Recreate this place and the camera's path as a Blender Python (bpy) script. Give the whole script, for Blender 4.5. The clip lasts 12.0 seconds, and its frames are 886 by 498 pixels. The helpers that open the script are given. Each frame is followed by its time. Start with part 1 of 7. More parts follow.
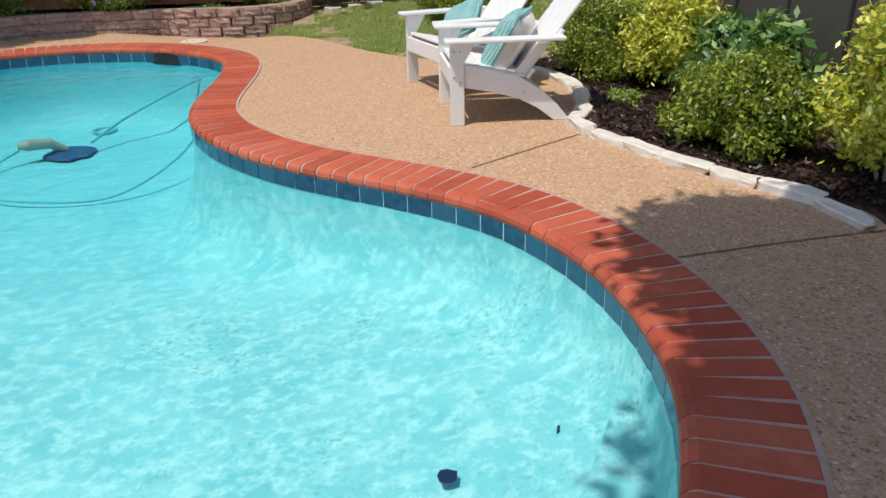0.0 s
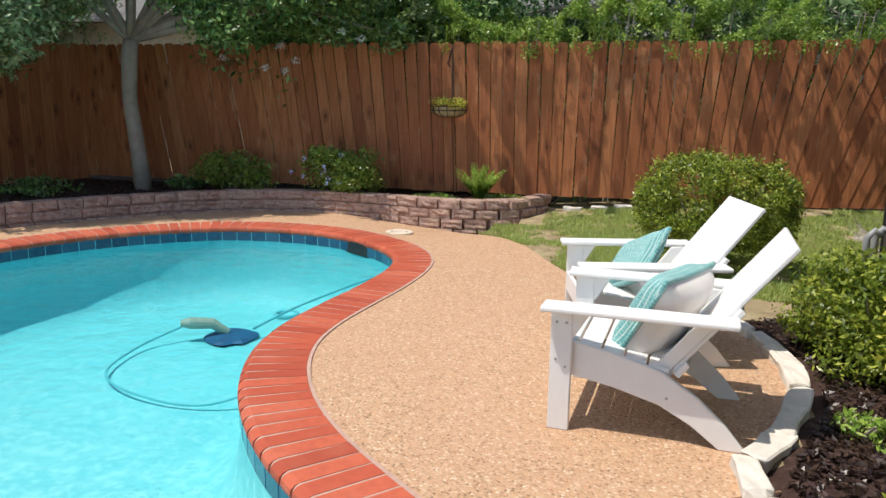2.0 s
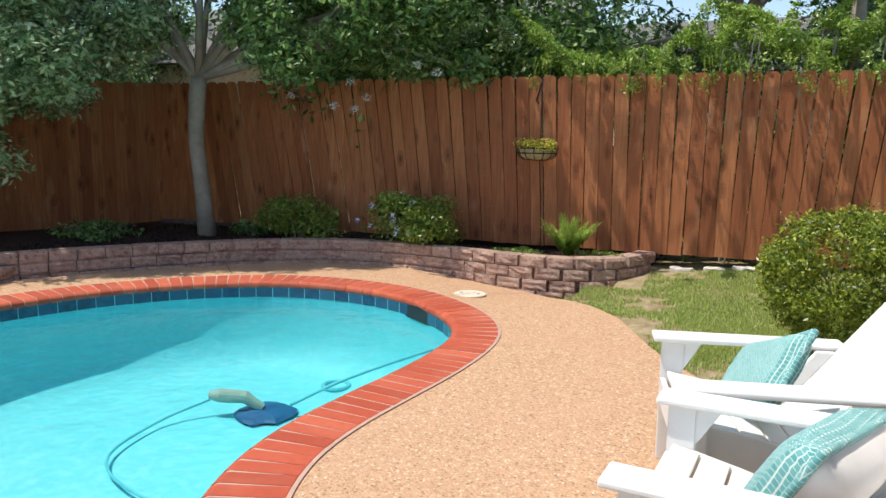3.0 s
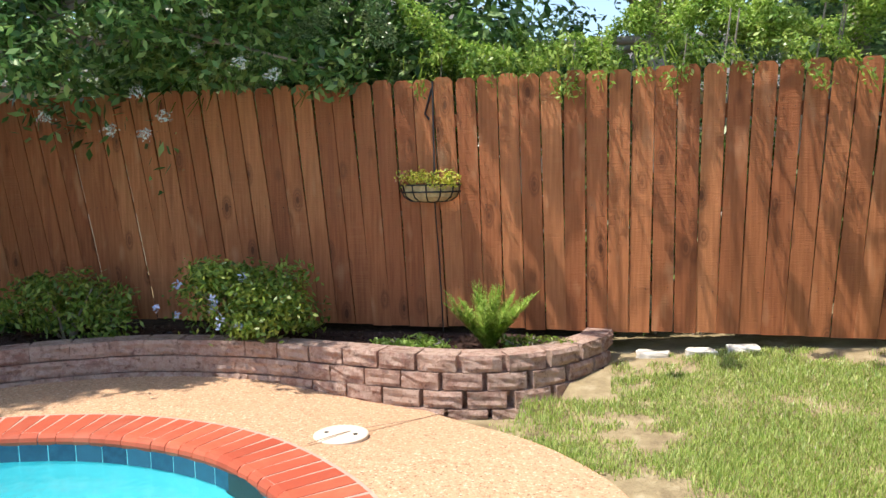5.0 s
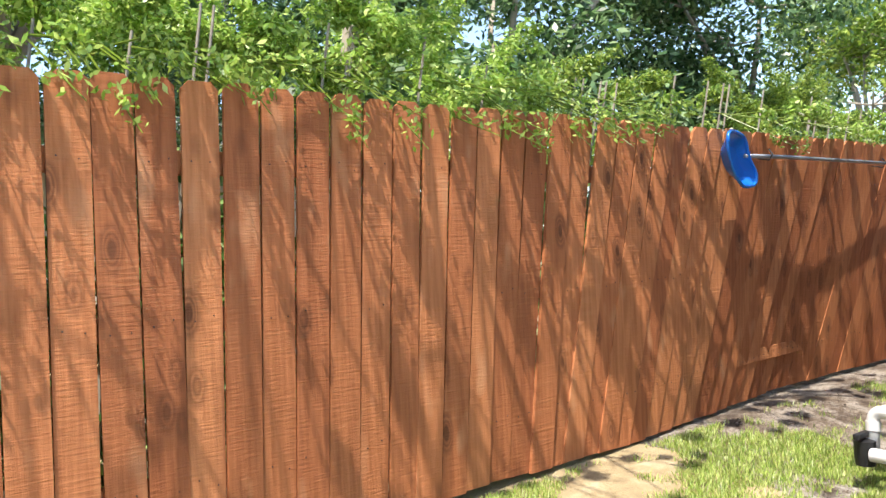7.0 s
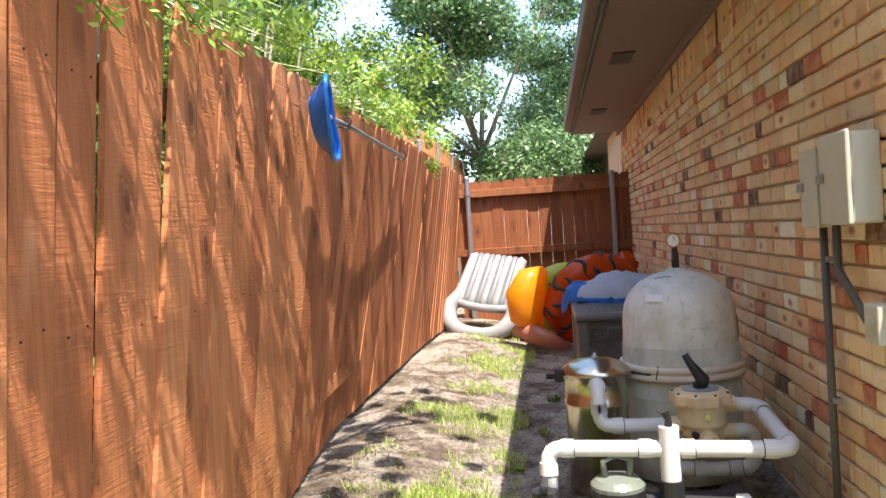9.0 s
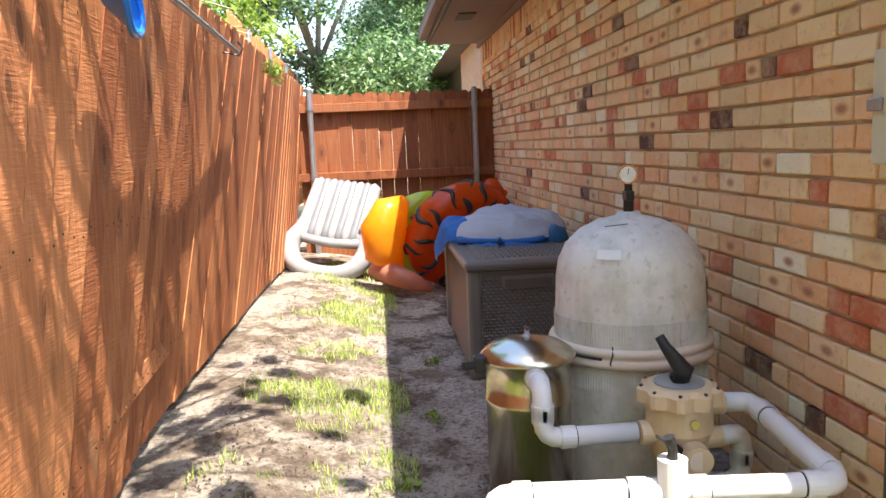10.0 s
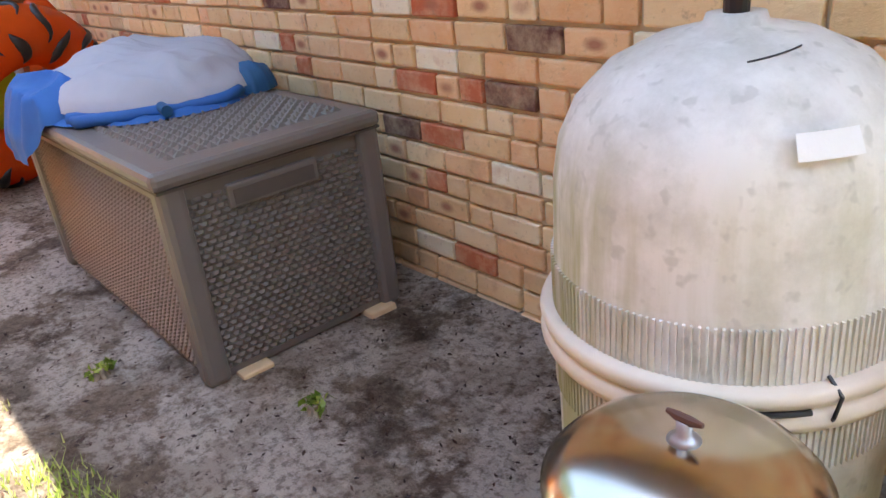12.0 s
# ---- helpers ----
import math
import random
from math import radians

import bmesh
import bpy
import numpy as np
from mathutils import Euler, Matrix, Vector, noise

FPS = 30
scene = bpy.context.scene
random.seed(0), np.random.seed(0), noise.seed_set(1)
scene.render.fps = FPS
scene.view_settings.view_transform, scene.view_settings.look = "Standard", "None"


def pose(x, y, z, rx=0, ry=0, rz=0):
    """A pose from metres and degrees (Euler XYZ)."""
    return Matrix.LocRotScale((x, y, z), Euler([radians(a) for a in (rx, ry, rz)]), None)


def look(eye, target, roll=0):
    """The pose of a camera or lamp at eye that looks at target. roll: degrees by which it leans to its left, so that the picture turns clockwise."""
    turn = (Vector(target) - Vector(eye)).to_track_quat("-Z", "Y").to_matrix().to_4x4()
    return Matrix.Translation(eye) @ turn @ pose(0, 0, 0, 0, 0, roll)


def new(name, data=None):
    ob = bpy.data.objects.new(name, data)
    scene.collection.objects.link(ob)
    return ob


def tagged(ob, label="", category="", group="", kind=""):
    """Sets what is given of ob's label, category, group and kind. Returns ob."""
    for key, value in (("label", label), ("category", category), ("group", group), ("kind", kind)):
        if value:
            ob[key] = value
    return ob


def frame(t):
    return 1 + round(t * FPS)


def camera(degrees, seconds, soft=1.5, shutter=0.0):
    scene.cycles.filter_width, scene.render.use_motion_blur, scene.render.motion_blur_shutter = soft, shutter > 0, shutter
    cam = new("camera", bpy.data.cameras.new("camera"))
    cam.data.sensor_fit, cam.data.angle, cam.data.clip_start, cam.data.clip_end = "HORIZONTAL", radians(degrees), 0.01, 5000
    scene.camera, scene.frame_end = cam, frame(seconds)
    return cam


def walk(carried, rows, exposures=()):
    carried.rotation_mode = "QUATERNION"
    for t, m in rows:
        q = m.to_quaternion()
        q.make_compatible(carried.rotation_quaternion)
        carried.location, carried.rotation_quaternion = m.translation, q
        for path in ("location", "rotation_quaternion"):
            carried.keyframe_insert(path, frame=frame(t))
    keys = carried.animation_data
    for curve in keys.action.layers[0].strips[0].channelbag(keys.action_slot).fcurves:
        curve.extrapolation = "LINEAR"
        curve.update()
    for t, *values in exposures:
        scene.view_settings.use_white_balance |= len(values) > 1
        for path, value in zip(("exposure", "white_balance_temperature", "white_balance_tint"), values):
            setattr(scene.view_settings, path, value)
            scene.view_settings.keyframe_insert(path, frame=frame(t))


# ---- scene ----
cam = camera(60.7, 12.0)
METRES, EYE, TILT, LEAN, TURN = 13.85, 1.29, 0.0, 0.0, -9.8
ROWS = [
    (0.0, 0.0, 0.0, 0.0, -0.54, -24.3, 1.2),
    (0.5, 0.0206, 0.0308, 0.0016, 2.83, -19.53, 1.14),
    (1.0, 0.0445, 0.0608, 0.0028, 8.2, -17.86, 0.72),
    (1.5, 0.0589, 0.095, 0.0045, 16.65, -14.72, -0.15),
    (2.0, 0.0662, 0.1351, 0.006, 24.9, -11.45, -0.71),
    (2.5, 0.0607, 0.1771, 0.006, 32.97, -9.52, -0.99),
    (4.5, -0.0233, 0.3463, 0.0024, 30.8, -5.95, 1.41),
    (5.0, -0.0502, 0.3884, 0.0024, 23.25, -5.65, 1.23),
    (5.5, -0.0729, 0.4343, 0.002, 13.26, -4.9, 1.17),
    (6.0, -0.0932, 0.4757, 0.0027, 1.96, -3.86, 1.39),
    (6.5, -0.1019, 0.5196, 0.0015, -11.06, -2.56, 1.91),
    (7.0, -0.1071, 0.5611, 0.0031, -26.17, 0.06, 2.75),
    (7.5, -0.1062, 0.5972, 0.0049, -43.19, 2.53, 3.58),
    (9.5, -0.0223, 0.7201, -0.0025, -78.64, -4.24, 2.9),
    (10.0, 0.0192, 0.7323, 0.0008, -85.27, -7.76, 2.42),
    (10.5, 0.0574, 0.741, -0.0, -91.51, -11.8, 2.65),
    (11.0, 0.093, 0.7535, 0.0034, -98.81, -14.06, 3.1),
    (11.5, 0.1304, 0.7609, -0.0021, -106.53, -17.09, 4.93),
    (12.0, 0.1626, 0.7662, -0.005, -121.14, -24.53, 5.89),
]
walk(cam, [(t, pose(0, 0, EYE, TILT, LEAN, TURN) @ pose(METRES * x, METRES * y, METRES * z, 90 + pitch, roll, yaw)) for t, x, y, z, yaw, pitch, roll in ROWS],
     [(0.0, 0.2, 6350, 10), (1.5, 0.4, 6450, 10), (2.5, 0.52, 6450, 10), (4.5, 0.95, 6500, 10), (5.5, 1.25, 6500, 10), (7.5, 1.75, 6550, 11), (9.5, 2.2, 6650, 11), (10.5, 2.55, 6700, 11), (11.5, 2.9, 6850, 11), (12.0, 3.3, 7000, 11)])

# ---- light ----
SUN_DIR = Vector((0.33, 0.225, -1.0)).normalized()
world = bpy.data.worlds.new("world")
scene.world = world
world.use_nodes = True
sky = world.node_tree.nodes.new("ShaderNodeTexSky")
sky.sky_type, sky.sun_disc = "NISHITA", False
sky.sun_elevation = math.asin(-SUN_DIR.z)
sky.sun_rotation = math.atan2(-SUN_DIR.x, -SUN_DIR.y)
world.node_tree.links.new(sky.outputs[0], world.node_tree.nodes["Background"].inputs[0])
world.node_tree.nodes["Background"].inputs[1].default_value = 0.135
sun = new("sun", bpy.data.lights.new("sun", "SUN"))
sun.data.energy, sun.data.angle, sun.data.color = 3.3, radians(0.5), (1, 0.93, 0.82)
sun.matrix_world = look((0, 0, 20), Vector((0, 0, 20)) + SUN_DIR)
scene.view_settings.exposure = 0.0


# ---- materials ----
class Nodes:
    """A small wrapper that builds a node material."""

    def __init__(self, name, rough=0.8, metal=0.0, spec=0.4):
        self.mat = bpy.data.materials.new(name)
        self.mat.use_nodes = True
        self.t = self.mat.node_tree
        self.b = self.t.nodes["Principled BSDF"]
        self.b.inputs["Roughness"].default_value = rough
        self.b.inputs["Metallic"].default_value = metal
        self.b.inputs["Specular IOR Level"].default_value = spec
        self.co = self.add("ShaderNodeTexCoord").outputs["Object"]

    def add(self, kind, **props):
        n = self.t.nodes.new(kind)
        for k, v in props.items():
            setattr(n, k, v)
        return n

    def link(self, a, b):
        self.t.links.new(a, b)

    def world_co(self):
        self.co = self.add("ShaderNodeNewGeometry").outputs["Position"]
        return self

    def shifted(self):
        """Moves the pattern by a random amount from piece to piece."""
        r = self.add("ShaderNodeVectorMath", operation="SCALE")
        r.inputs[0].default_value = (37.0, 23.0, 51.0)
        self.link(self.rand(), r.inputs["Scale"])
        a = self.add("ShaderNodeVectorMath", operation="ADD")
        self.link(self.co, a.inputs[0])
        self.link(r.outputs[0], a.inputs[1])
        self.co = a.outputs[0]
        return self

    def noise(self, scale, detail=4, stretch=(1, 1, 1), rough=0.6, kind="noise"):
        m = self.add("ShaderNodeMapping")
        m.inputs["Scale"].default_value = stretch
        self.link(self.co, m.inputs["Vector"])
        if kind == "noise":
            n = self.add("ShaderNodeTexNoise")
            n.inputs["Detail"].default_value = detail
            n.inputs["Roughness"].default_value = rough
        else:
            n = self.add("ShaderNodeTexVoronoi")
            if kind == "knots":
                m.inputs["Location"].default_value = (0, 0.5, 0)
                n.inputs["Randomness"].default_value = 0.75
        n.inputs["Scale"].default_value = scale
        self.link(m.outputs[0], n.inputs["Vector"])
        return n.outputs["Fac"] if kind == "noise" else n.outputs["Color" if kind == "cells" else "Distance"]

    def ramp(self, fac, stops):
        r = self.add("ShaderNodeValToRGB")
        e = r.color_ramp.elements
        while len(e) < len(stops):
            e.new(0.5)
        for el, (p, c) in zip(e, stops):
            el.position, el.color = p, (*c, 1) if len(c) == 3 else c
        self.link(fac, r.inputs[0])
        return r.outputs[0]

    def mix(self, fac, a, b, mode="MIX"):
        m = self.add("ShaderNodeMix", data_type="RGBA", blend_type=mode)
        for sock, v in ((m.inputs[0], fac), (m.inputs[6], a), (m.inputs[7], b)):
            if isinstance(v, (int, float)):
                sock.default_value = v
            elif isinstance(v, tuple):
                sock.default_value = (*v, 1)
            else:
                self.link(v, sock)
        return m.outputs[2]

    def rand(self, island=False):
        if island:
            return self.add("ShaderNodeNewGeometry").outputs["Random Per Island"]
        return self.add("ShaderNodeObjectInfo").outputs["Random"]

    def color(self, c):
        if isinstance(c, tuple):
            self.b.inputs["Base Color"].default_value = (*c, 1)
        else:
            self.link(c, self.b.inputs["Base Color"])
        return self

    def bump(self, height, strength=0.3, dist=0.01):
        n = self.add("ShaderNodeBump")
        n.inputs["Strength"].default_value, n.inputs["Distance"].default_value = strength, dist
        self.link(height, n.inputs["Height"])
        self.link(n.outputs[0], self.b.inputs["Normal"])
        return self

    def roughness(self, fac, lo, hi):
        m = self.add("ShaderNodeMapRange")
        m.inputs[3].default_value, m.inputs[4].default_value = lo, hi
        self.link(fac, m.inputs[0])
        self.link(m.outputs[0], self.b.inputs["Roughness"])
        return self


def simple(name, c, rough=0.6, metal=0.0, var=0.25, scale=12, bump=0.15):
    n = Nodes(name, rough, metal)
    dark = tuple(x * (1 - var) for x in c)
    f = n.noise(scale, 5)
    n.color(n.ramp(f, [(0.3, dark), (0.7, c)]))
    n.bump(n.noise(scale * 8, 3), bump, 0.003)
    return n.mat


def fence_material(name="stained_wood", deep=0.0):
    n = Nodes(name, 0.75, spec=0.25).shifted()
    grain = n.noise(3.5, 6, (14, 14, 0.8))
    fine = n.noise(22, 4, (0.5, 0.5, 5))
    base = n.ramp(n.rand(), [(0.0, (0.38, 0.132, 0.054)), (0.5, (0.49, 0.183, 0.074)), (1.0, (0.58, 0.235, 0.098))])
    c = n.mix(n.ramp(grain, [(0.3, (0, 0, 0)), (0.75, (1, 1, 1))]), n.mix(1.0, base, (0.6, 0.55, 0.5), "MULTIPLY"), base)
    spots = n.noise(2.3, 2, (3, 3, 1))
    c = n.mix(n.ramp(spots, [(0.62, (0, 0, 0)), (0.75, (0.6, 0.6, 0.6))]), c, (0.52, 0.26, 0.13))
    knots = n.noise(2.0, 0, (3.2, 0.0, 1.4), kind="knots")
    c = n.mix(n.ramp(knots, [(0.09, (0.8, 0.8, 0.8)), (0.13, (0.25, 0.25, 0.25)), (0.16, (0.6, 0.6, 0.6)), (0.19, (0.15, 0.15, 0.15)), (0.22, (0.45, 0.45, 0.45)), (0.3, (0, 0, 0))]), c, (0.07, 0.025, 0.012))
    # Faint dark streaks mixed into the wood imitate leaf shadows on the boards.
    streaks = n.noise(2.0, 6, (9, 9, 0.3))
    c = n.mix(n.ramp(streaks, [(0.55, (0, 0, 0)), (0.7, (0.4, 0.4, 0.4))]), c, (0.20, 0.065, 0.03))
    saw = n.noise(1.0, 3, (3, 3, 75))
    rough_sawn = n.ramp(n.noise(0.9, 2, (2.5, 2.5, 1)), [(0.54, (0, 0, 0)), (0.64, (0.8, 0.8, 0.8))])
    c = n.mix(n.mix(1.0, n.ramp(saw, [(0.5, (0, 0, 0)), (0.68, (0.15, 0.15, 0.15))]), rough_sawn, "MULTIPLY"), c, (0.60, 0.30, 0.14))
    n.color(n.mix(deep, c, (0.12, 0.035, 0.02)) if deep else c)
    add = n.mix(0.5, grain, fine)
    add = n.mix(n.mix(1.0, rough_sawn, (0.6, 0.6, 0.6), "MULTIPLY"), add, saw)
    return n.bump(add, 0.8, 0.008).mat


def brick_material():
    n = Nodes("wall_brick", 0.85, spec=0.25)
    r = n.rand()
    c = n.ramp(r, [(0.0, (0.14, 0.06, 0.05)), (0.03, (0.54, 0.15, 0.075)), (0.085, (0.82, 0.46, 0.24)), (0.22, (0.86, 0.58, 0.32)), (0.36, (0.78, 0.52, 0.29)),
                   (0.5, (0.88, 0.63, 0.37)), (0.62, (0.84, 0.50, 0.28)), (0.74, (0.74, 0.54, 0.31)), (0.84, (0.88, 0.68, 0.44)), (0.945, (0.89, 0.80, 0.62))])
    n.t.nodes[-1].color_ramp.interpolation = "CONSTANT" if n.t.nodes[-1].bl_idname == "ShaderNodeValToRGB" else "LINEAR"
    n.world_co()
    c = n.mix(n.ramp(n.noise(11, 5, rough=0.7), [(0.42, (0, 0, 0)), (0.7, (0.45, 0.45, 0.45))]), c, (0.87, 0.68, 0.45))
    c = n.mix(n.ramp(n.noise(8, 5), [(0.58, (0, 0, 0)), (0.68, (0.4, 0.4, 0.4))]), c, (0.52, 0.24, 0.15))
    c = n.mix(n.ramp(n.noise(38, 4, rough=0.7), [(0.58, (0, 0, 0)), (0.68, (0.4, 0.4, 0.4))]), c, (0.38, 0.24, 0.16))
    low = n.add("ShaderNodeSeparateXYZ")
    n.link(n.co, low.inputs[0])
    damp = n.add("ShaderNodeMapRange")
    damp.inputs[1].default_value, damp.inputs[2].default_value = 0.75, 0.1
    n.link(low.outputs[2], damp.inputs[0])
    moss = n.mix(1.0, damp.outputs[0], n.ramp(n.noise(2.5, 5), [(0.4, (0, 0, 0)), (0.7, (0.65, 0.65, 0.65))]), "MULTIPLY")
    c = n.mix(moss, c, (0.46, 0.36, 0.20))
    own = n.add("ShaderNodeTexCoord").outputs["Object"]
    stretch = n.add("ShaderNodeMapping")
    stretch.inputs["Scale"].default_value = (22, 0, 42)
    n.link(own, stretch.inputs["Vector"])
    span = n.add("ShaderNodeVectorMath", operation="LENGTH")
    n.link(stretch.outputs[0], span.inputs[0])
    some = n.add("ShaderNodeTexWhiteNoise", noise_dimensions="1D")
    n.link(n.rand(), some.inputs["W"])
    core = n.mix(1.0, n.ramp(span.outputs["Value"], [(0.3, (1, 1, 1)), (0.9, (0, 0, 0))]), n.ramp(some.outputs[0], [(0.88, (0, 0, 0)), (0.9, (0.9, 0.9, 0.9))]), "MULTIPLY")
    n.color(n.mix(core, c, (0.42, 0.17, 0.11)))
    return n.bump(n.noise(35, 6, rough=0.7), 0.9, 0.008).mat


def coping_material():
    n = Nodes("coping_brick", 0.7, spec=0.3)
    c = n.ramp(n.rand(), [(0.0, (0.36, 0.065, 0.032)), (0.5, (0.45, 0.09, 0.045)), (1.0, (0.52, 0.12, 0.06))])
    n.world_co()
    c = n.mix(n.ramp(n.noise(25, 5), [(0.4, (0, 0, 0)), (0.75, (0.45, 0.45, 0.45))]), c, (0.30, 0.06, 0.035))
    c = n.mix(n.ramp(n.noise(3, 4), [(0.5, (0, 0, 0)), (0.8, (0.3, 0.3, 0.3))]), c, (0.55, 0.22, 0.14))
    n.color(c)
    return n.bump(n.noise(90, 4), 0.4, 0.003).mat


def pebble_material():
    n = Nodes("exposed_aggregate", 0.8, spec=0.3).world_co()
    cells = n.add("ShaderNodeTexVoronoi")
    cells.inputs["Scale"].default_value = 84
    n.link(n.co, cells.inputs["Vector"])
    sep = n.add("ShaderNodeSeparateColor")
    n.link(cells.outputs["Color"], sep.inputs[0])
    c = n.ramp(sep.outputs[0], [(0.0, (0.22, 0.12, 0.07)), (0.16, (0.38, 0.23, 0.13)), (0.35, (0.47, 0.295, 0.18)), (0.6, (0.58, 0.375, 0.235)), (0.8, (0.50, 0.26, 0.14)), (0.92, (0.62, 0.45, 0.31)), (1.0, (0.70, 0.56, 0.42))])
    c = n.mix(n.ramp(cells.outputs["Distance"], [(0.3, (0, 0, 0)), (0.7, (0.7, 0.7, 0.7))]), c, (0.48, 0.31, 0.18))
    c = n.mix(n.ramp(n.noise(1.2, 5), [(0.4, (0, 0, 0)), (0.75, (0.35, 0.35, 0.35))]), c, (0.50, 0.30, 0.185))
    n.color(c)
    inv = n.ramp(cells.outputs["Distance"], [(0.0, (1, 1, 1)), (0.6, (0, 0, 0))])
    return n.bump(inv, 0.6, 0.005).mat


def soil_material(name, dark, mid, light, scale=6):
    n = Nodes(name, 0.95, spec=0.15).world_co()
    c = n.ramp(n.noise(scale, 8, rough=0.7), [(0.3, dark), (0.52, mid), (0.72, light)])
    c = n.mix(n.ramp(n.noise(1.3, 4), [(0.42, (0, 0, 0)), (0.62, (0.7, 0.7, 0.7))]), c, mid)
    n.color(c)
    return n.bump(n.noise(45, 6), 0.8, 0.02).mat


def dirt_material():
    n = Nodes("sandy_dirt", 0.95, spec=0.1).world_co()
    c = n.ramp(n.noise(5, 9, rough=0.75), [(0.36, (0.07, 0.052, 0.04)), (0.46, (0.17, 0.13, 0.10)), (0.58, (0.29, 0.235, 0.18))])
    c = n.mix(n.ramp(n.noise(3.0, 8, rough=0.75), [(0.46, (0, 0, 0)), (0.54, (0.9, 0.9, 0.9))]), c, (0.44, 0.385, 0.325))
    sep = n.add("ShaderNodeSeparateXYZ")
    n.link(n.co, sep.inputs[0])
    # Sandy patches, paler towards the house to brighten soil in the eave's shade.
    bare = n.add("ShaderNodeMapRange")
    bare.inputs[1].default_value, bare.inputs[2].default_value = 10.25, 9.6
    n.link(sep.outputs[1], bare.inputs[0])
    pale_lift = n.mix(1.0, bare.outputs[0], n.ramp(n.noise(4.2, 9, rough=0.72), [(0.47, (0, 0, 0)), (0.55, (0.9, 0.9, 0.9))]), "MULTIPLY")
    c = n.mix(pale_lift, c, (0.60, 0.55, 0.485))
    c = n.mix(n.ramp(n.noise(38, 7, rough=0.75), [(0.49, (0, 0, 0)), (0.6, (0.65, 0.65, 0.65))]), c, (0.12, 0.09, 0.07))
    n.color(n.mix(n.ramp(n.noise(3.1, 7, rough=0.7), [(0.56, (0, 0, 0)), (0.64, (0.65, 0.65, 0.65))]), c, (0.085, 0.065, 0.05)))
    return n.bump(n.noise(24, 8, rough=0.75), 1.0, 0.045).mat


def leaf_material(name, dark, mid, light):
    n = Nodes(name, 0.36, spec=0.55)
    n.color(n.ramp(n.rand(True), [(0.0, dark), (0.5, mid), (1.0, light)]))
    n.b.inputs["Transmission Weight"].default_value = 0.0
    tr = n.add("ShaderNodeBsdfTranslucent")
    n.link(n.b.inputs["Base Color"].links[0].from_socket, tr.inputs[0])
    mx = n.add("ShaderNodeMixShader")
    mx.inputs[0].default_value = 0.42
    n.link(n.b.outputs[0], mx.inputs[1])
    n.link(tr.outputs[0], mx.inputs[2])
    n.link(mx.outputs[0], n.t.nodes["Material Output"].inputs[0])
    return n.mat


def water_material():
    n = Nodes("pool_water", 0.05)
    n.world_co()
    bmp = n.add("ShaderNodeBump")
    bmp.inputs["Strength"].default_value, bmp.inputs["Distance"].default_value = 0.5, 0.03
    n.link(n.noise(5, 3), bmp.inputs["Height"])
    tr = n.add("ShaderNodeBsdfTransparent")
    tr.inputs[0].default_value = (0.78, 0.96, 0.97, 1)
    gl = n.add("ShaderNodeBsdfGlossy")
    gl.inputs["Roughness"].default_value = 0.06
    n.link(bmp.outputs[0], gl.inputs["Normal"])
    fr = n.add("ShaderNodeFresnel")
    fr.inputs[0].default_value = 1.33
    n.link(bmp.outputs[0], fr.inputs["Normal"])
    mx = n.add("ShaderNodeMixShader")
    n.link(fr.outputs[0], mx.inputs[0])
    n.link(tr.outputs[0], mx.inputs[1])
    n.link(gl.outputs[0], mx.inputs[2])
    n.link(mx.outputs[0], n.t.nodes["Material Output"].inputs[0])
    return n.mat


def plaster_material():
    n = Nodes("pool_plaster", 0.6).world_co()
    c = n.ramp(n.noise(2.2, 6), [(0.3, (0.20, 0.49, 0.53)), (0.55, (0.26, 0.57, 0.61)), (0.8, (0.36, 0.64, 0.66))])
    # Pale web and flecks in the colour imitate rippled sunlight on the floor.
    caustic_web = n.noise(3.2, 3, kind="dist")
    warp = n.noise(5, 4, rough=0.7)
    c = n.mix(n.ramp(caustic_web, [(0.35, (0, 0, 0)), (0.75, (0.25, 0.25, 0.25))]), c, (0.5, 0.72, 0.70))
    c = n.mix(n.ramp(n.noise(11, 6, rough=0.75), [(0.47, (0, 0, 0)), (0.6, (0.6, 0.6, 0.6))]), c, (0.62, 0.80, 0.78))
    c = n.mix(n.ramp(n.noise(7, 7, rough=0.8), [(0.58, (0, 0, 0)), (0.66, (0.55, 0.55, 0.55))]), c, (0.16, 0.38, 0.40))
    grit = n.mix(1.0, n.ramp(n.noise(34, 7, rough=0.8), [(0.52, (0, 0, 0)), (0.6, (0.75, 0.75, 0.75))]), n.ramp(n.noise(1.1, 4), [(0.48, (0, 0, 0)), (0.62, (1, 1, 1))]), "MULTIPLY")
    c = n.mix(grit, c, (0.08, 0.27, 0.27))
    # Bluer along y: the tint of deeper water is put into the plaster.
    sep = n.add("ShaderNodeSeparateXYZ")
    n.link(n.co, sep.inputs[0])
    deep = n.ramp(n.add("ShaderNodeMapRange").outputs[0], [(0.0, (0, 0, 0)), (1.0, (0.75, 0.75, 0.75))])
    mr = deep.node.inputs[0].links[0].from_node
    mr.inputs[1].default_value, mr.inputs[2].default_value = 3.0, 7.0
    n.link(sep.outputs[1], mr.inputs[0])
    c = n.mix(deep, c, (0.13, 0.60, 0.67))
    n.color(c)
    return n.mat


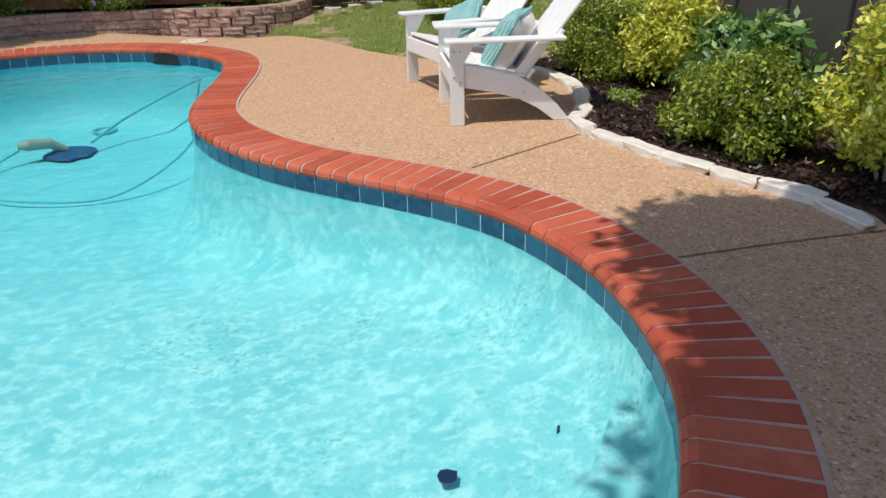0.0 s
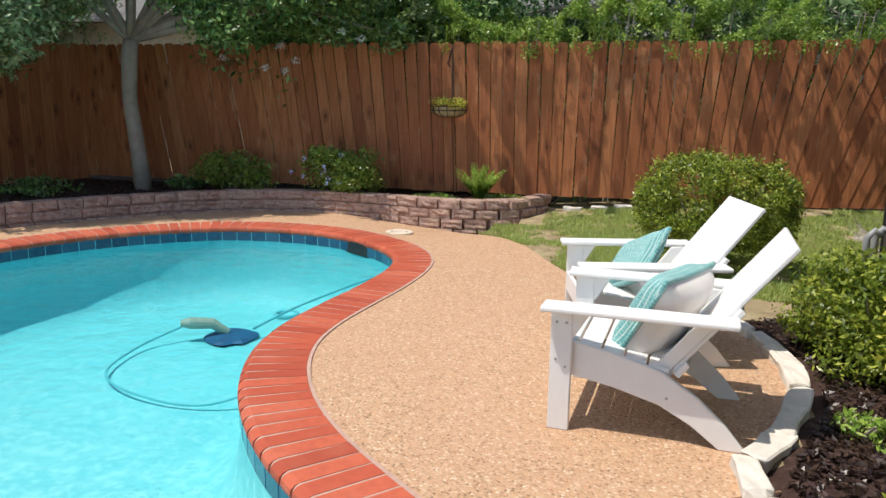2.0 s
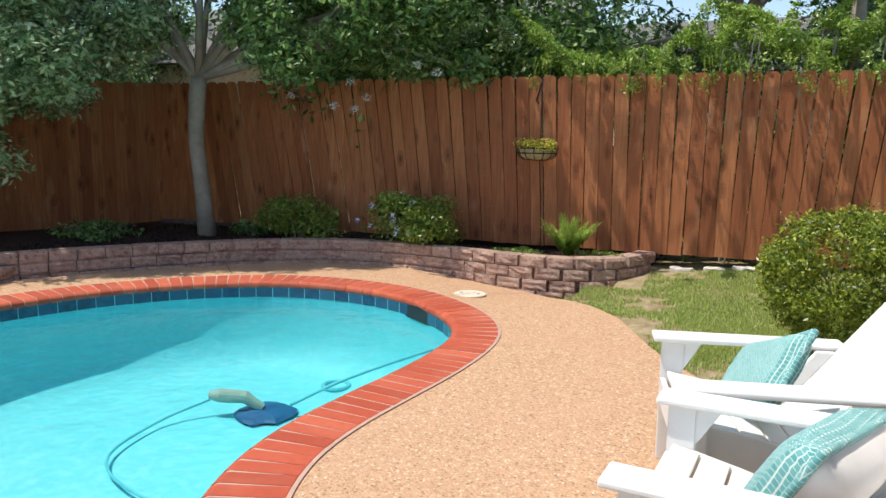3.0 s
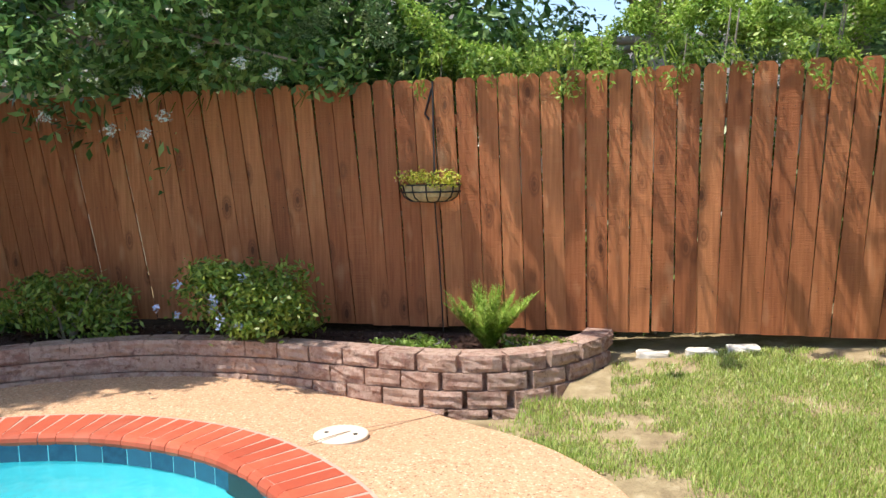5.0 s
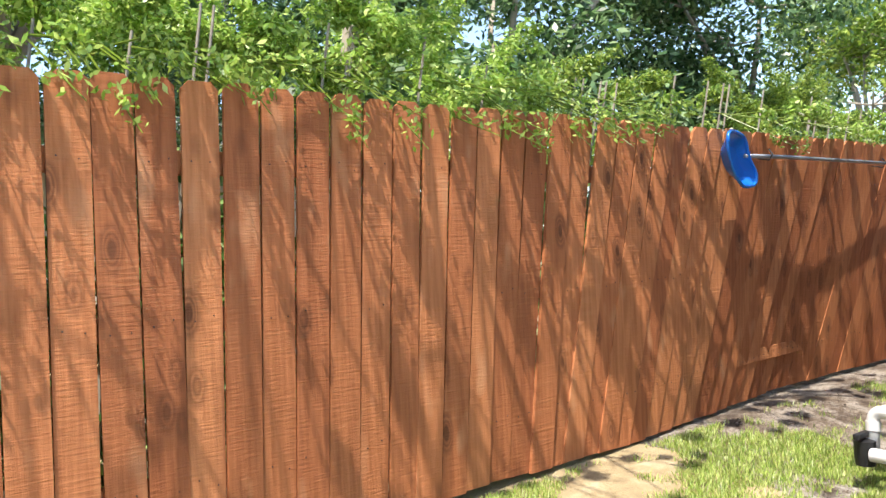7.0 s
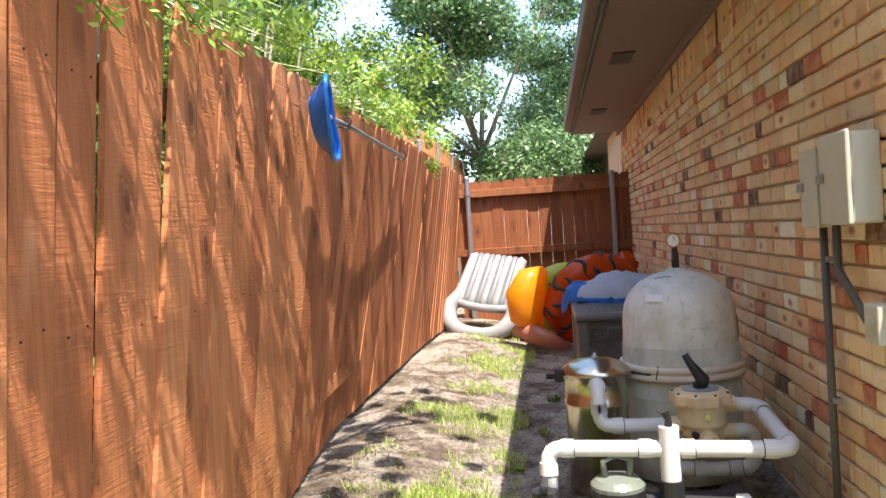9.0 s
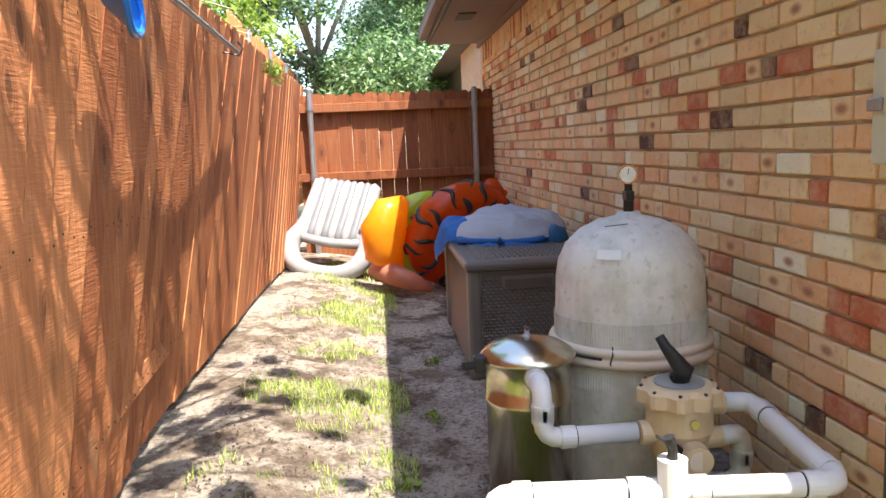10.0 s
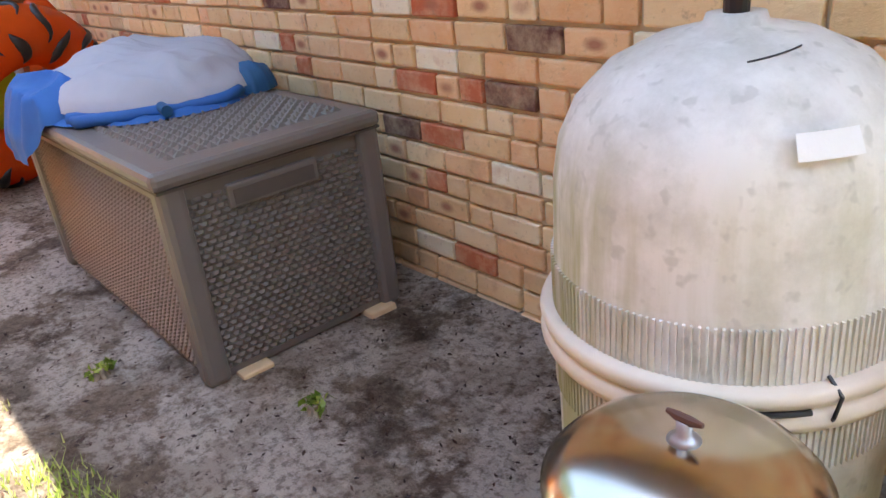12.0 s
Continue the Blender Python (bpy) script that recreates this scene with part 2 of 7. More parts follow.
def block_material():
    n = Nodes("concrete_block", 0.95, spec=0.15)
    c = n.ramp(n.rand(), [(0.0, (0.34, 0.19, 0.15)), (0.5, (0.46, 0.28, 0.22)), (1.0, (0.52, 0.35, 0.27))])
    n.world_co()
    c = n.mix(n.ramp(n.noise(17, 8, rough=0.75), [(0.42, (0, 0, 0)), (0.55, (0.8, 0.8, 0.8))]), c, (0.60, 0.44, 0.36))
    c = n.mix(n.ramp(n.noise(26, 6, rough=0.7), [(0.54, (0, 0, 0)), (0.64, (0.75, 0.75, 0.75))]), c, (0.20, 0.115, 0.09))
    c = n.mix(n.ramp(n.noise(4, 5), [(0.5, (0, 0, 0)), (0.7, (0.4, 0.4, 0.4))]), c, (0.28, 0.20, 0.17))
    n.color(c)
    return n.bump(n.noise(32, 8, rough=0.75), 1.0, 0.03).mat


M_FENCE = fence_material()
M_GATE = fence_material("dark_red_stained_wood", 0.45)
M_CEDAR = simple("orange_cedar", (0.72, 0.30, 0.10), 0.8, var=0.25, scale=6)
M_BRICK = brick_material()
M_COPING = coping_material()
M_DECK = pebble_material()
M_LAWN = soil_material("lawn_soil", (0.16, 0.115, 0.07), (0.33, 0.26, 0.15), (0.50, 0.42, 0.29))
M_DIRT = dirt_material()
M_MULCH = soil_material("mulch", (0.02, 0.012, 0.01), (0.06, 0.035, 0.028), (0.12, 0.08, 0.065), 20)
M_WATER = water_material()
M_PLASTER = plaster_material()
M_MORTAR = simple("mortar", (0.68, 0.57, 0.42), 0.95, bump=0.4)
M_GROUT = simple("light_mortar", (0.52, 0.34, 0.27), 0.9)
M_SIDING = simple("dark_siding_paint", (0.085, 0.078, 0.068), 0.6, var=0.15)
M_WHITE = simple("white_resin", (0.80, 0.79, 0.77), 0.4, var=0.05)
M_BLOCK = block_material()
M_GROOVE = simple("dark_groove", (0.03, 0.028, 0.026), 0.7)
M_SOFFIT = simple("brown_trim_paint", (0.23, 0.175, 0.155), 0.6, var=0.1)
M_VENT = simple("vent_metal", (0.07, 0.06, 0.055), 0.5)
M_ROOF = simple("grey_shingle", (0.2, 0.19, 0.18), 0.95, var=0.4, scale=20)
M_JOINT = simple("joint_filler", (0.22, 0.13, 0.08), 0.95)
M_LID = simple("cream_plastic", (0.72, 0.62, 0.50), 0.5, var=0.1)
M_STONE = simple("limestone", (0.78, 0.72, 0.63), 0.85, var=0.3, scale=8, bump=0.6)
M_PVC = simple("white_pvc", (0.66, 0.645, 0.635), 0.35, var=0.06, scale=5, bump=0.03)
M_BOX = simple("grey_brown_resin", (0.15, 0.135, 0.125), 0.36, var=0.1)
M_TANKGREY = simple("weathered_fibreglass", (0.42, 0.41, 0.36), 0.55, var=0.25, scale=5)
M_BLACK = simple("black_plastic", (0.02, 0.02, 0.022), 0.4)
M_GALV = simple("galvanised_steel", (0.42, 0.43, 0.46), 0.4, 0.7, var=0.2)
M_BARK = simple("smooth_bark", (0.42, 0.36, 0.29), 0.85, var=0.4, scale=6, bump=0.5)
M_LEAF_DARK = leaf_material("dark_leaf", (0.04, 0.10, 0.025), (0.13, 0.26, 0.06), (0.42, 0.58, 0.20))
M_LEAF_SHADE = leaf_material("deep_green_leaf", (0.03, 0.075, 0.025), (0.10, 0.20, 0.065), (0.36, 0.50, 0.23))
M_LEAF_MID = leaf_material("mid_leaf", (0.07, 0.14, 0.02), (0.19, 0.30, 0.04), (0.42, 0.50, 0.10))
M_LEAF_OLIVE = leaf_material("olive_leaf", (0.055, 0.095, 0.012), (0.20, 0.28, 0.03), (0.50, 0.54, 0.08))
M_LEAF_YELLOW = leaf_material("yellow_green_leaf", (0.13, 0.25, 0.03), (0.31, 0.47, 0.07), (0.58, 0.70, 0.20))


# ---- mesh tools ----
def part(name, bm, material, parent=None, label="", smooth=False):
    me = bpy.data.meshes.new(name)
    bm.normal_update()
    bm.to_mesh(me)
    bm.free()
    for m in material if isinstance(material, (list, tuple)) else (material,):
        me.materials.append(m)
    if smooth:
        for p in me.polygons:
            p.use_smooth = True
    ob = new(name, me)
    ob.parent = parent
    if label:
        tagged(ob, label=label)
    return ob


def thing(name, m=None, label="", category="", group="", kind=""):
    ob = new(name)
    ob.empty_display_size = 0.1
    if m is not None:
        ob.matrix_world = m
    return tagged(ob, label, category, group, kind)


def box(bm, c, size, m=None, bevel=0.0):
    """An axis-aligned box round c, optionally turned by m."""
    r = bmesh.ops.create_cube(bm, size=1.0, matrix=(m or Matrix()) @ Matrix.LocRotScale(c, None, size))
    if bevel:
        es = {e for v in r["verts"] for e in v.link_edges}
        bmesh.ops.bevel(bm, geom=list(es), offset=bevel, segments=2, affect="EDGES", profile=0.5)
    return bm


def cyl(bm, a, b, r1, r2=None, seg=14, caps=True):
    a, b = Vector(a), Vector(b)
    r2 = r1 if r2 is None else r2
    q = (b - a).to_track_quat("Z", "Y")
    bmesh.ops.create_cone(bm, cap_ends=caps, segments=seg, radius1=r1, radius2=r2, depth=(b - a).length, matrix=Matrix.LocRotScale((a + b) / 2, q, None))
    return bm


def lathe(bm, prof, seg=32, m=None):
    """Turns the profile [(r, z)...] round the z axis."""
    m = m or Matrix()
    rings = []
    for r, z in prof:
        if r < 1e-5:
            rings.append([bm.verts.new(m @ Vector((0, 0, z)))])
        else:
            rings.append([bm.verts.new(m @ Vector((r * math.cos(2 * math.pi * i / seg), r * math.sin(2 * math.pi * i / seg), z))) for i in range(seg)])
    for a, b in zip(rings, rings[1:]):
        for i in range(seg):
            j = (i + 1) % seg
            if len(a) == 1 and len(b) > 1:
                bm.faces.new((a[0], b[i], b[j]))
            elif len(b) == 1 and len(a) > 1:
                bm.faces.new((a[i], b[0], a[j]))
            elif len(a) > 1:
                bm.faces.new((a[i], b[i], b[j], a[j]))
    bmesh.ops.recalc_face_normals(bm, faces=bm.faces)
    return bm


def tube(bm, pts, r, seg=10, closed=False):
    """A round tube through the points; r: one radius or one a point."""
    pts = [Vector(p) for p in pts]
    n = len(pts)
    rr = r if isinstance(r, (list, tuple)) else [r] * n
    rings, up = [], None
    for i, p in enumerate(pts):
        d = (pts[(i + 1) % n] - pts[i - 1]) if closed or 0 < i < n - 1 else (pts[1] - pts[0] if i == 0 else pts[-1] - pts[-2])
        d.normalize()
        if up is None:
            up = Vector((0, 0, 1)) if abs(d.z) < 0.9 else Vector((1, 0, 0))
        side = d.cross(up).normalized()
        up = side.cross(d).normalized()
        rings.append([bm.verts.new(p + (side * math.cos(a) + up * math.sin(a)) * rr[i]) for a in (2 * math.pi * k / seg for k in range(seg))])
    pairs = list(zip(rings, rings[1:])) + ([(rings[-1], rings[0])] if closed else [])
    for a, b in pairs:
        for k in range(seg):
            j = (k + 1) % seg
            bm.faces.new((a[k], a[j], b[j], b[k]))
    if not closed:
        bm.faces.new(rings[0][::-1])
        bm.faces.new(rings[-1])
    bmesh.ops.recalc_face_normals(bm, faces=bm.faces)
    return bm


def spline(pts, step=0.05, closed=False):
    """Evenly spaced points along a smooth curve through pts."""
    P = [np.array(p, float) for p in pts]
    n = len(P)
    out = []
    for i in range(n if closed else n - 1):
        if closed:
            a, b, c, d = P[i - 1], P[i], P[(i + 1) % n], P[(i + 2) % n]
        else:
            a, b, c, d = P[max(i - 1, 0)], P[i], P[i + 1], P[min(i + 2, n - 1)]
        for k in range(24):
            t = k / 24
            out.append(0.5 * (2 * b + (c - a) * t + (2 * a - 5 * b + 4 * c - d) * t * t + (3 * b - a - 3 * c + d) * t ** 3))
    out.append(P[0] if closed else P[-1])
    out = np.array(out)
    s = np.concatenate([[0], np.cumsum(np.linalg.norm(np.diff(out, axis=0), axis=1))])
    m = max(2, round(s[-1] / step))
    q = np.linspace(0, s[-1], m + 1)
    r = np.stack([np.interp(q, s, out[:, k]) for k in range(out.shape[1])], 1)
    return r[:-1] if closed else r


def normals2(c, closed=True):
    """Unit normals to the right of a plan curve."""
    t = np.roll(c, -1, 0) - np.roll(c, 1, 0) if closed else np.gradient(c, axis=0)
    t /= np.linalg.norm(t, axis=1)[:, None]
    return np.stack([t[:, 1], -t[:, 0]], 1)


def inside(x, y, poly):
    px, py = poly[:, 0], poly[:, 1]
    qx, qy = np.roll(px, -1), np.roll(py, -1)
    hit = ((py > y) != (qy > y)) & (x < (qx - px) * (y - py) / (qy - py + 1e-12) + px)
    return bool(hit.sum() % 2)


# ---- plan ----
FENCE_Y, FENCE_TOP = 10.7, 2.0
WALL_Y, CORNER_X = 8.65, 3.15
POOL = [(1.14, 1.24), (1.3, 1.62), (1.37, 2.0), (1.38, 2.38), (1.33, 2.75), (1.22, 3.1), (1.06, 3.42), (0.83, 3.7), (0.57, 3.95), (0.31, 4.17), (0.06, 4.4), (-0.17, 4.68), (-0.36, 5.0), (-0.5, 5.4),
        (-0.53, 5.8), (-0.49, 6.25), (-0.43, 6.8), (-0.42, 7.35), (-0.5, 7.8), (-0.7, 8.18), (-1.0, 8.5), (-1.5, 8.85), (-2.05, 9.02),
        (-2.6, 9.04), (-3.15, 8.9), (-3.6, 8.62), (-4.0, 8.25), (-4.35, 7.75), (-4.6, 7.15), (-4.73, 6.5), (-4.75, 5.6), (-4.6, 4.6), (-4.55, 3.4), (-4.6, 2.3),
        (-4.3, 1.2), (-3.5, 0.3), (-2.3, -0.3), (-0.8, -0.3), (0.3, 0.2), (0.85, 0.75)]
OUTER = spline(POOL, 0.05, True)
for _k in range(10):
    OUTER = OUTER * 0.5 + (np.roll(OUTER, 1, 0) + np.roll(OUTER, -1, 0)) * 0.25
N_OUT = normals2(OUTER)
if np.dot(N_OUT[0], OUTER.mean(0) - OUTER[0]) < 0:
    N_OUT = -N_OUT
INNER = OUTER + N_OUT * 0.33
WATER_Z, FLOOR_Z = -0.138, -0.8
DECK = [(3.0, -4.0), (2.75, 0.0), (2.42, 2.5), (2.3, 2.95), (2.05, 3.45), (1.85, 3.95), (1.7, 4.45), (1.8, 4.73), (1.95, 5.15), (2.02, 5.6), (1.98, 6.1), (1.75, 6.5), (1.0, 7.2), (0.6, 7.75),
        (0.35, 8.25), (0.15, 8.65), (-0.15, 9.0), (-0.5, 9.35), (-1.0, 9.75), (-1.5, 9.95), (-2.6, 10.05), (-3.4, 9.9), (-4.2, 9.4), (-4.9, 8.6), (-5.3, 7.7), (-5.5, 6.5), (-6.2, 5.0), (-6.5, 0.0), (-6.5, -4.0)]
BED_WALL = [(0.14, 10.66), (0.1, 10.45), (-0.02, 10.2), (-0.2, 9.98), (-0.45, 9.82), (-0.8, 9.75), (-1.2, 9.78), (-1.6, 9.85), (-2.2, 9.93), (-2.9, 9.88),
            (-3.45, 9.65), (-3.95, 9.25), (-4.4, 8.75), (-4.75, 8.3), (-5.05, 7.85), (-5.3, 7.45)]
LOW_WALL = [(-5.22, 7.75), (-5.12, 7.35), (-5.1, 6.9), (-5.2, 6.3), (-5.3, 5.6)]
STONES = [(2.32, 2.62), (2.3, 2.95), (2.05, 3.45), (1.85, 3.95), (1.7, 4.45), (1.82, 4.75), (1.97, 5.15), (2.04, 5.6), (1.98, 6.15), (1.8, 6.55)]


def smooth(a, b, v):
    t = min(1, max(0, (v - a) / (b - a)))
    return t * t * (3 - 2 * t)


def deck_z(x, y):
    """The deck falls gently away from the pool by the planting bed."""
    return -0.09 * smooth(-2.4, -1.0, x) * smooth(8.9, 9.7, y)


def ground_z(x, y):
    """Height of the open ground."""
    if x > 3.3 and y > 8:
        return 0.06 + 0.15 * smooth(9.7, 10.7, y)
    if x > -0.6 and y > 6:
        return (0.10 + 0.10 * smooth(0.0, 3.0, x)) * smooth(9.0, 10.6, y) - 0.04 * smooth(8.6, 9.3, y) * (1 - smooth(-0.3, 1.2, x))
    return 0.0


def ground():
    step = 0.1
    xs = np.arange(-12, 14.01, step)
    ys = np.arange(-4, 12.01, step)
    mid = OUTER + N_OUT * 0.15
    deck = np.array(DECK)
    bed = np.array([(0.1, 10.8)] + BED_WALL[:-1] + [(-5.2, 7.4), (-5.25, 5.6), (-12, 5.6), (-12, 12), (0.1, 12)])
    planting = np.array([(3.15, -4), (2.85, 0), (2.4, 2.6)] + STONES[1:] + [(2.5, 7.0), (3.15, 7.4)])
    bm = bmesh.new()
    V = {}

    def vert(i, j):
        if (i, j) not in V:
            x, y = float(xs[i]), float(ys[j])
            z = ground_z(x, y) - 0.006
            if inside(x + 0.12, y - 0.14, bed) and inside(x, y, bed):
                z = 0.17 if y > 7.75 else 0.08
            elif inside(x, y, planting):
                z = 0.015
            elif inside(x, y, deck) or (x < -0.2 and y > 5.5):
                z = deck_z(x, y) - 0.05
            z += 0.014 * noise.noise((x * 2, y * 2, 0)) + 0.006 * noise.noise((x * 7, y * 7, 0))
            V[i, j] = bm.verts.new((x, y, z))
        return V[i, j]

    for i in range(len(xs) - 1):
        for j in range(len(ys) - 1):
            cx, cy = xs[i] + step / 2, ys[j] + step / 2
            if -5 < cx < 1.6 and -0.6 < cy < 9.3 and inside(cx, cy, mid):
                continue
            f = bm.faces.new((vert(i, j), vert(i + 1, j), vert(i + 1, j + 1), vert(i, j + 1)))
            f.smooth = True
            f.material_index = 1 if inside(cx, cy, bed) or inside(cx, cy, planting) else (2 if cx > 3.2 and cy > 8.5 else 0)
    far = 600
    x0, x1, y0, y1 = float(xs[0]), float(xs[-1]), float(ys[0]), float(ys[-1])
    for a in ((-far, -far, far, y0), (-far, y1, far, far), (-far, y0, x0, y1), (x1, y0, far, y1)):
        bm.faces.new([bm.verts.new((x, y, 0.0)) for x, y in ((a[0], a[1]), (a[2], a[1]), (a[2], a[3]), (a[0], a[3]))])
    tagged(part("ground", bm, [M_LAWN, M_MULCH, M_DIRT]), "patchy lawn soil, dark mulch beds and sandy side yard", "ground", kind="structure")


def ring_fill(bm, outer, hole, z):
    es = []
    for loop in (outer, hole):
        vs = [bm.verts.new((p[0], p[1], z)) for p in loop]
        es += [bm.edges.new((vs[i], vs[(i + 1) % len(vs)])) for i in range(len(vs))]
    bmesh.ops.triangle_fill(bm, edges=es, use_beauty=True)


def deck():
    bm = bmesh.new()
    ring_fill(bm, spline(DECK, 0.12, True), OUTER[::2] - N_OUT[::2] * 0.012, 0.0)
    for v in bm.verts:
        v.co.z = deck_z(v.co.x, v.co.y)
    joints = [((0.83, 3.83), (1.76, 4.4)), ((1.36, 2.52), (2.4, 2.58)), ((-1.3, 8.8), (-0.75, 9.8)), ((-3.6, 8.75), (-4.3, 9.4))]
    r = bmesh.ops.extrude_face_region(bm, geom=bm.faces[:])
    bmesh.ops.translate(bm, vec=(0, 0, -0.1), verts=[v for v in r["geom"] if isinstance(v, bmesh.types.BMVert)])
    bmesh.ops.recalc_face_normals(bm, faces=bm.faces)
    root = tagged(part("deck", bm, M_DECK), "tan pebbled concrete pool deck with control joints", "pavement", kind="structure")
    for a, b in joints:
        a, b = np.array(a), np.array(b)
        c = spline([a, (a + b) / 2 + 0.01, b], 0.08)
        bm = bmesh.new()
        n = normals2(c, False) * 0.0045
        z = max(deck_z(*a), deck_z(*b))
        A = [bm.verts.new((*(p + q), deck_z(*p) + 0.004)) for p, q in zip(c, n)]
        B = [bm.verts.new((*(p - q), deck_z(*p) + 0.004)) for p, q in zip(c, n)]
        for k in range(len(c) - 1):
            bm.faces.new((A[k], A[k + 1], B[k + 1], B[k]))
        part("joint", bm, M_JOINT, root, "dark weathered control joint")
    bm = bmesh.new()
    lathe(bm, [(0, 0.004), (0.135, 0.004), (0.143, 0.0), (0.143, -0.02)], 28, pose(-1.2, 9.0, -0.008))
    lid = tagged(part("skimmer_lid", bm, M_LID), "round cream plastic skimmer lid set in the deck", "lid")
    for x in (-0.08, 0.08):
        bm = bmesh.new()
        cyl(bm, (-1.2 + x, 9.0, -0.005), (-1.2 + x, 9.0, -0.001), 0.012, seg=10)
        part("screw", bm, M_BLACK, lid)


def strip(bm, a, za, b, zb, closed=True, idx=0):
    n = len(a)
    A = [bm.verts.new((*p, za)) for p in a]
    B = [bm.verts.new((*p, zb)) for p in b]
    for i in range(n if closed else n - 1):
        j = (i + 1) % n
        bm.faces.new((A[i], A[j], B[j], B[i])).material_index = idx


def floor_z(x, y):
    """Depth of the pool: shallow near the start of the walk."""
    return -0.42 - 0.38 * smooth(2.0, 6.0, y)


def skimmer_index():
    return int(np.argmin(np.linalg.norm(INNER - np.array((-1.40, 8.48)), axis=1)))


def pool():
    root = thing("swimming_pool", label="freeform swimming pool with red brick coping and blue tiles", category="swimming pool", kind="structure")
    bm = bmesh.new()
    loops = []
    for q, f in ((0.0, None), (0.0, 0.3), (0.04, 0.62), (0.13, 0.85), (0.28, 0.97), (0.5, 1.0)):
        loops.append([bm.verts.new((p[0] + v[0] * q, p[1] + v[1] * q, -0.02 if f is None else f * floor_z(*p))) for p, v in zip(INNER[::2], N_OUT[::2])])
    for a, b in zip(loops, loops[1:]):
        for i in range(len(a)):
            j = (i + 1) % len(a)
            bm.faces.new((a[i], a[j], b[j], b[i])).smooth = True
    es = [e for e in bm.edges if e.is_boundary and e.verts[0].co.z < -0.1 and e.verts[1].co.z < -0.1]
    bmesh.ops.triangle_fill(bm, edges=es, use_beauty=True)
    bmesh.ops.recalc_face_normals(bm, faces=bm.faces)
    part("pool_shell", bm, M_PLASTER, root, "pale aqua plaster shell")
    bm = bmesh.new()
    st = INNER[(INNER[:, 1] < 2.25) & (INNER[:, 0] > 0.0)]
    st = st[np.argsort(st[:, 1])]
    A = [bm.verts.new((*p, -0.27)) for p in st]
    B = [bm.verts.new((p[0] - 0.33 * math.sin(math.pi * k / (len(st) - 1)) - 0.02, p[1], -0.27)) for k, p in enumerate(st)]
    C = [bm.verts.new((v.co.x, v.co.y, -0.5)) for v in B]
    for k in range(len(st) - 1):
        bm.faces.new((A[k], A[k + 1], B[k + 1], B[k]))
        bm.faces.new((B[k], B[k + 1], C[k + 1], C[k]))
    part("step", bm, M_PLASTER, root, "curved entry step under water")
    # the skimmer's mouth: a black plate stands for the shade inside it
    bm = bmesh.new()
    box(bm, (0, 0, 0), (0.5, 0.012, 0.125), bevel=0.002)
    sk = part("skimmer_mouth", bm, M_BLACK, root, "black plate for the shaded skimmer opening in the tile band")
    k = skimmer_index()
    d = INNER[(k + 2) % len(INNER)] - INNER[k - 2]
    sk.location = (*(INNER[k] + N_OUT[k] * 0.003), -0.09)
    sk.rotation_euler = (0, 0, math.atan2(d[1], d[0]))
    bm = bmesh.new()
    vs = [bm.verts.new((*p, WATER_Z)) for p in INNER + N_OUT * 0.004]
    es = [bm.edges.new((vs[i], vs[(i + 1) % len(vs)])) for i in range(len(vs))]
    bmesh.ops.triangle_fill(bm, edges=es, use_beauty=True)
    w = tagged(part("water", bm, M_WATER), "clear turquoise rippled pool water", "water", kind="structure")
    # mortar bed under the coping
    bm = bmesh.new()
    i2, o2 = INNER - N_OUT * 0.0, OUTER - N_OUT * 0.012
    rims = [(o2, -0.1), (o2, 0.008), (i2 - N_OUT * 0.03, 0.008), (i2 - N_OUT * 0.012, 0.0), (i2 - N_OUT * 0.003, -0.012), (i2 + N_OUT * 0.002, -0.032), (i2 - N_OUT * 0.004, -0.052), (i2 - N_OUT * 0.03, -0.058)]
    for (pa, za), (pb, zb) in zip(rims, rims[1:]):
        strip(bm, pa, za, pb, zb)
    bmesh.ops.remove_doubles(bm, verts=bm.verts, dist=0.0001)
    bmesh.ops.recalc_face_normals(bm, faces=bm.faces)
    part("mortar_bed", bm, M_GROUT, root)
    return root


def along(curve, pitch, closed=True):
    """Poses at an even pitch along a plan curve: (x, y, heading)."""
    c = np.vstack([curve, curve[:1]]) if closed else curve
    s = np.concatenate([[0], np.cumsum(np.linalg.norm(np.diff(c, axis=0), axis=1))])
    n = round(s[-1] / pitch)
    q = (np.arange(n) + 0.5) * s[-1] / n
    x, y = np.interp(q, s, c[:, 0]), np.interp(q, s, c[:, 1])
    x2, y2 = np.interp((q + 0.02) % s[-1], s, c[:, 0]), np.interp((q + 0.02) % s[-1], s, c[:, 1])
    return [(a, b, math.degrees(math.atan2(d - b, c_ - a))) for a, b, c_, d in zip(x, y, x2, y2)]


